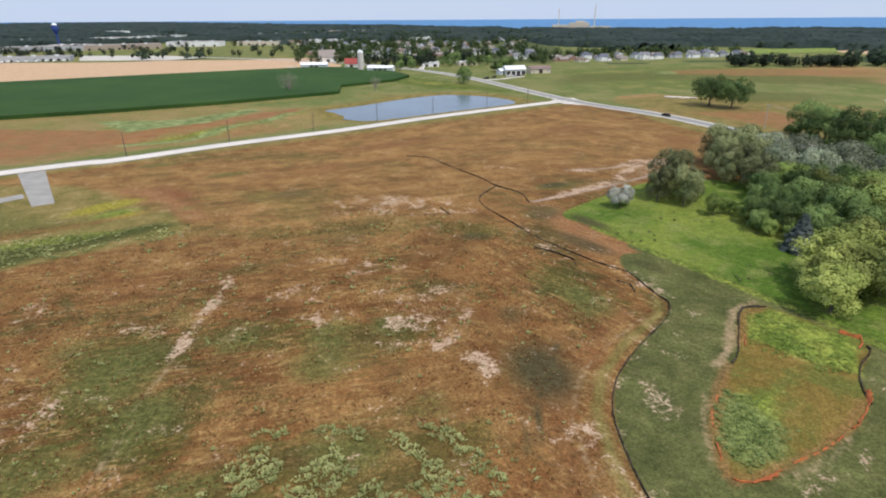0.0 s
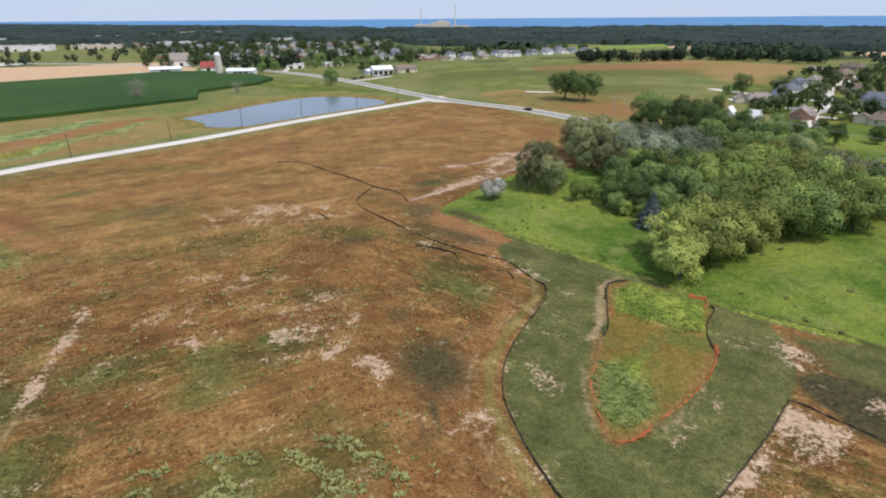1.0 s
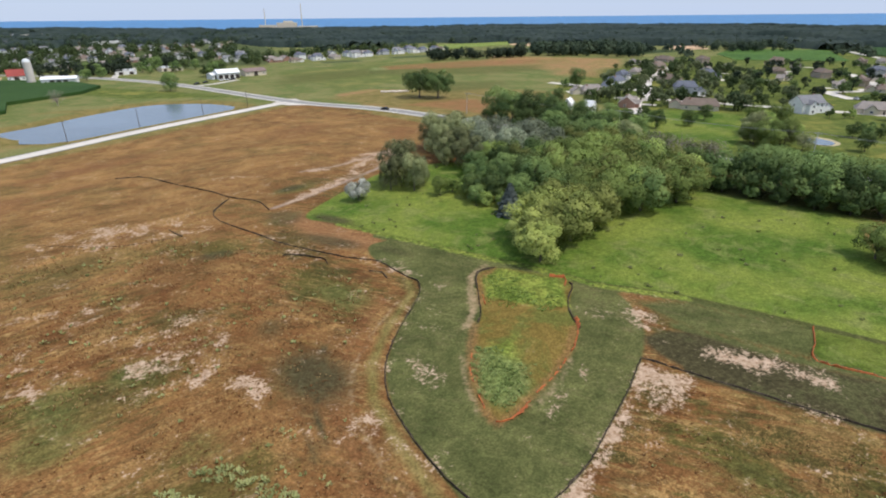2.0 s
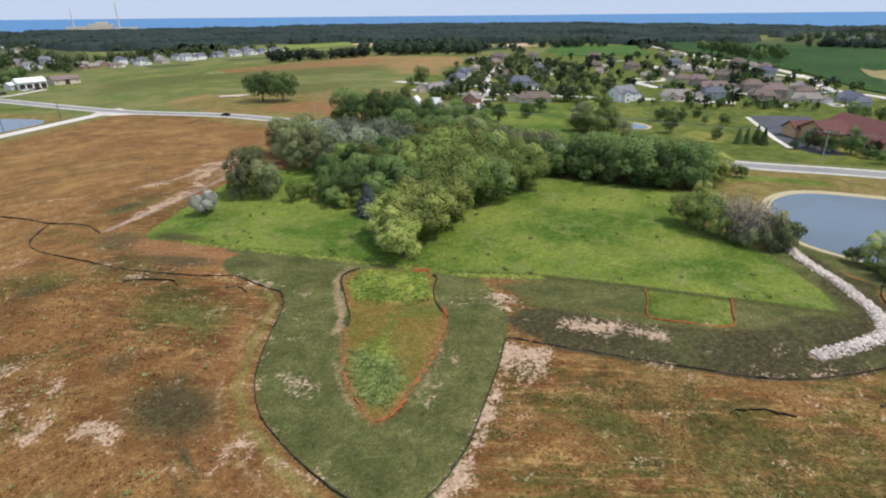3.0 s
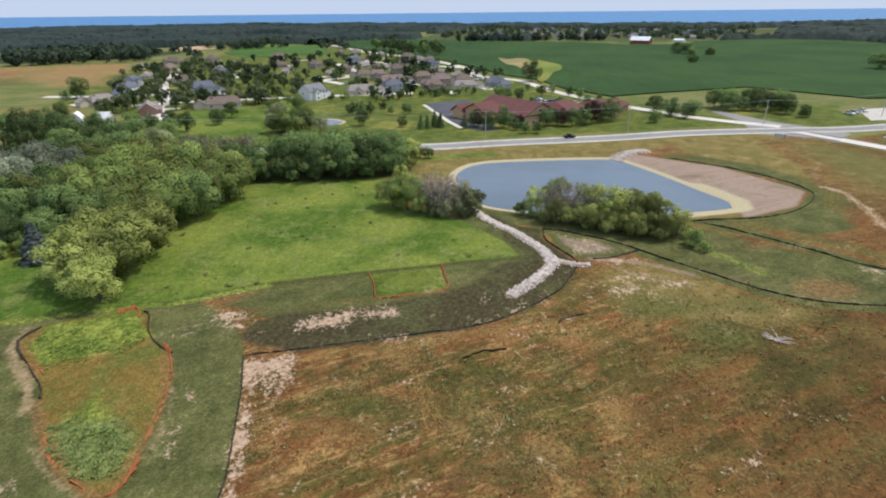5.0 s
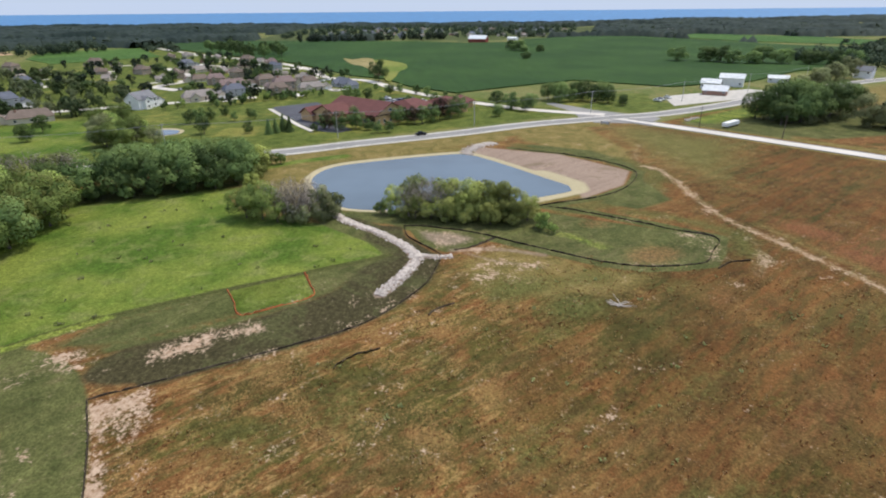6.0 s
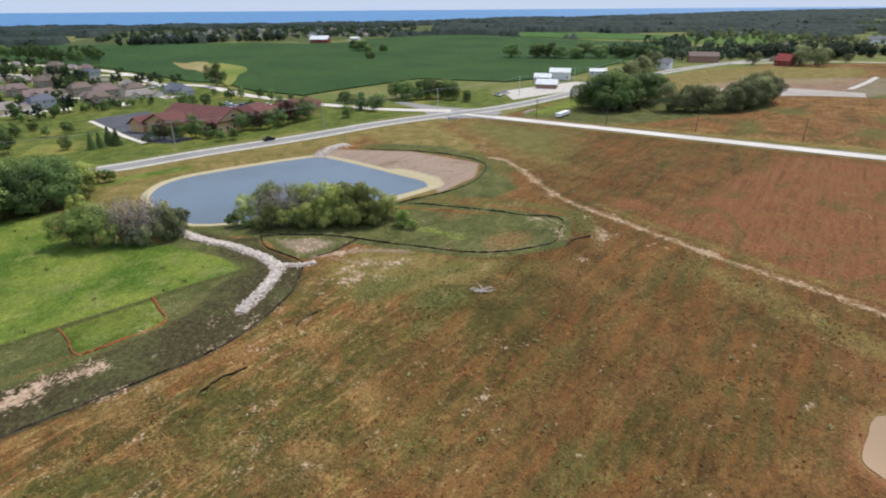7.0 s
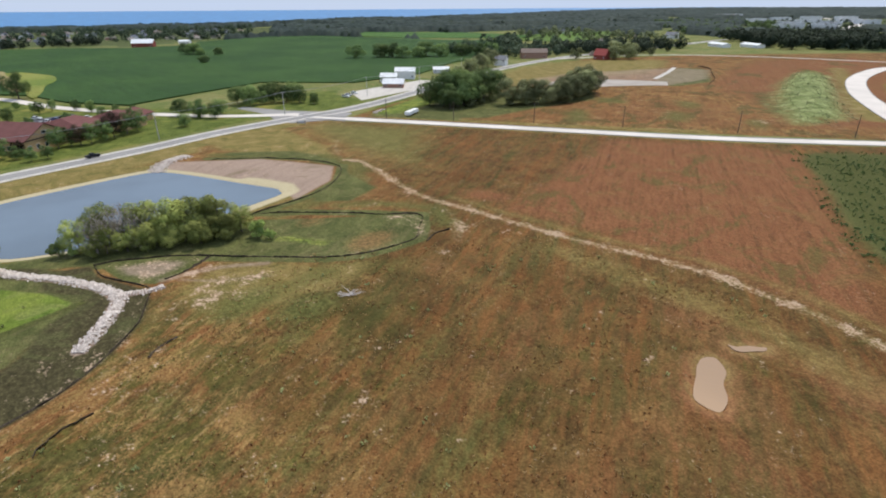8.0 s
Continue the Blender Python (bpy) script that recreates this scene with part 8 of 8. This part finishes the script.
def far_woods():
    """The wooded distance, too far to tell its trees apart: a closed canopy with a few crowns standing out of it."""
    rng = np.random.default_rng(31)
    a = np.radians(np.arange(-52, 174, 0.25))
    r = [900.0]
    while r[-1] < 4750:
        r.append(r[-1] * 1.0085 + 2)
    r = np.array(r)
    A, R = np.meshgrid(a, r)
    A, R = A + rng.uniform(-0.0012, 0.0012, A.shape), R * (1 + rng.uniform(-0.004, 0.004, R.shape))
    X, Y = R * np.sin(A), R * np.cos(A)
    wood_here = wooded(X, Y)
    bump = np.sin(X / 19 + 2 * np.sin(Y / 31)) * np.sin(Y / 17 + 2 * np.sin(X / 27)) + 0.8 * np.sin(X / 71 + np.sin(Y / 90)) * np.sin(Y / 63)
    Z = np.where(wood_here, 8.0 + 1.3 * bump + rng.uniform(-2.6, 2.6, X.shape), -0.5)
    m, n = X.shape
    idx = np.arange(m * n).reshape(m, n)
    quads = np.stack([idx[:-1, :-1], idx[:-1, 1:], idx[1:, 1:], idx[1:, :-1]], -1).reshape(-1, 4)
    quads = quads[wood_here.ravel()[quads].any(1)]
    used, back = np.unique(quads, return_inverse=True)
    verts = np.stack([X, Y, Z], -1).reshape(-1, 3)[used]
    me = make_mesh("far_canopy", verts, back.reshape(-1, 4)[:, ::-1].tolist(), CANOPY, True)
    tagged(new("far_canopy", me), "dark woods tinted blue for haze that reach the lake shore and the horizon", "woods", kind="stuff")
    centres = []
    for lo, hi, number in ((640, 1000, 3000), (1000, 1600, 2600), (1600, 2600, 2600), (2600, 4300, 700)):
        q = np.sqrt(rng.uniform(lo**2, hi**2, number))
        w = np.radians(rng.uniform(-50, 172, number))
        x, y = q * np.sin(w), q * np.cos(w)
        keep = wooded(x, y)
        centres.append(np.stack([x, y, q], -1)[keep])
    c = np.vstack(centres)
    blades, size = 22, rng.uniform(6, 9, len(c))
    d = rng.normal(0, 1, (len(c), blades, 3))
    d[..., 2] = np.abs(d[..., 2])
    d /= np.linalg.norm(d, axis=-1)[..., None]
    pts = d * (size * 0.8)[:, None, None] * rng.uniform(0.7, 1.05, (len(c), blades, 1))
    pts += np.concatenate([c[:, :2], (size * 0.28)[:, None]], 1)[:, None, :]
    verts, soft = sprays(pts.reshape(-1, 3), d.reshape(-1, 3) * 2.5 + np.array((0, 0, 0.8)), 3.2, rng)
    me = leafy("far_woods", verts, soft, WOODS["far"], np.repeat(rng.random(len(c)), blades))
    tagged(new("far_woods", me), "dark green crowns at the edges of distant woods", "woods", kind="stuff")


far_woods()


# ---- weeds ----
def tuft_field(name, material, places, blade, tall, label, rng, per=5):
    """Many small plants: each a few leaning blades."""
    n = len(places)
    z = relief(places[:, 0], places[:, 1])
    base = np.repeat(np.column_stack([places, z]), per, 0)
    grow = np.repeat(rng.uniform(0.6, 1.3, n), per)[:, None]
    a = rng.uniform(0, 2 * math.pi, n * per)
    out = np.stack([np.cos(a), np.sin(a), np.zeros(n * per)], -1)
    side = np.stack([-np.sin(a), np.cos(a), np.zeros(n * per)], -1)
    foot = base + out * blade * 0.35 * grow
    tip = base + out * blade * rng.uniform(1.2, 2.4, (n * per, 1)) * grow + np.array((0, 0, 1)) * tall * rng.uniform(0.35, 1.0, (n * per, 1)) * grow
    mid = (foot + tip) / 2 + np.array((0, 0, 1)) * tall * 0.3
    verts = np.stack([foot - np.array((0, 0, 0.05)), mid - side * blade * 0.5 * grow, tip, mid + side * blade * 0.5 * grow], 1).reshape(-1, 3)
    me = make_mesh(name, verts, np.arange(len(verts)).reshape(-1, 4).tolist(), material)
    me.attributes.new("tone", "FLOAT", "POINT").data.foreach_set("value", np.repeat(rng.random(n), per * 4).astype(np.float32))
    tagged(new(name, me), label, "weeds", kind="stuff")


def strew(count, outline, rng, ragged=0.5):
    """Random places within an outline, gathered in patches."""
    o = np.array(outline, float)
    q = rng.uniform(o.min(0), o.max(0), (count * 3, 2))
    q = q[inside(q[:, 0], q[:, 1], o)]
    patch = np.sin(q[:, 0] * 0.41 + 2 * np.sin(q[:, 1] * 0.23)) * np.sin(q[:, 1] * 0.37 + 2 * np.sin(q[:, 0] * 0.19)) + 0.5 * np.sin(q[:, 0] * 1.3) * np.sin(q[:, 1] * 1.1)
    return q[patch > ragged - 1][:count]


weed_rng = np.random.default_rng(41)
WEED = leaf_material("weed_green", (0.17, 0.19, 0.072), (0.34, 0.35, 0.155), None, 0.25)
STRAW = leaf_material("weed_straw", (0.30, 0.18, 0.075), (0.50, 0.35, 0.17), None, 0.25)
RUSSET = leaf_material("weed_russet", (0.20, 0.085, 0.034), (0.33, 0.155, 0.062), None, 0.25)
REED = leaf_material("weed_reed", (0.12, 0.18, 0.036), (0.25, 0.31, 0.085), None, 0.25)
BLUE_REED = leaf_material("weed_blue_reed", (0.12, 0.165, 0.046), (0.26, 0.31, 0.115), None, 0.25)
WEST = [(-75, 30), (-85, 110), (-10, 150), (20, 120), (33, 95), (16, 60), (18, 30), (-10, 25)]
EAST = [(34, 28), (60, 44), (74, 20), (92, 0), (112, -30), (102, -60), (100, -78), (60, -92), (44, -94), (46, -76), (30, -58), (16, -40), (14, 10)]
tuft_field("weeds_straw", STRAW, np.vstack([strew(5000, WEST, weed_rng, 0.9), strew(2600, EAST, weed_rng, 0.9)]), 0.11, 0.28, "pale straw-coloured dry weeds scattered over the field", weed_rng, 4)
tuft_field("weeds_russet", RUSSET, np.vstack([strew(5000, WEST, weed_rng, 0.7), strew(2600, EAST, weed_rng, 0.7)]), 0.12, 0.25, "russet dock and dry weeds scattered over the field", weed_rng, 4)
tuft_field("weeds_green", WEED, np.vstack([strew(900, [(-30, 40), (-24, 57), (0, 58), (8, 48), (2, 38)], weed_rng, 1.1), strew(600, WEST, weed_rng, 1.3), strew(120, EAST, weed_rng, 1.3), strew(700, [(-110, 100), (-108, 122), (-66, 136), (-64, 124)], weed_rng, 0.9)]), 0.24, 0.42, "clumps of pale green weeds in the dry field", weed_rng, 7)
tuft_field("wetland_reeds", REED, strew(420, [(67.5, 77), (60, 88), (54, 86), (50, 76), (56, 69), (61, 68)], weed_rng, 1.0), 0.15, 0.26, "rank green reeds in the fenced wetland", weed_rng, 6)
tuft_field("wetland_reeds_blue", BLUE_REED, strew(330, [(41.5, 66), (44.5, 60), (46, 56), (41, 51.5), (35.4, 49), (34.4, 54), (37, 61)], weed_rng, 0.8), 0.16, 0.34, "blue-green reeds in the low end of the wetland", weed_rng, 6)
tuft_field("meadow_sedge", WEED, strew(260, MEADOW, weed_rng, 1.3), 0.3, 0.5, "green sedge tussocks in the wet meadow", weed_rng, 7)
HEAP_WEED = leaf_material("weed_heap", (0.26, 0.31, 0.14), (0.46, 0.51, 0.27), None, 0.2)
tuft_field("weeds_heap", HEAP_WEED, strew(900, [(137, -262), (177, -300), (221, -376), (260, -468), (251, -482), (176, -358), (130, -290)], weed_rng, 0.15), 0.30, 0.42, "pale green tall weeds on a heap of topsoil", weed_rng, 6)
tuft_field("weeds_corner", WOODS["dark"], strew(1700, [(114, -212), (106, -198), (82, -170), (68, -150), (47, -128), (20, -180), (60, -270)], weed_rng, 0.75), 0.26, 0.6, "dark green rank weeds beside the tilled soil", weed_rng, 6)
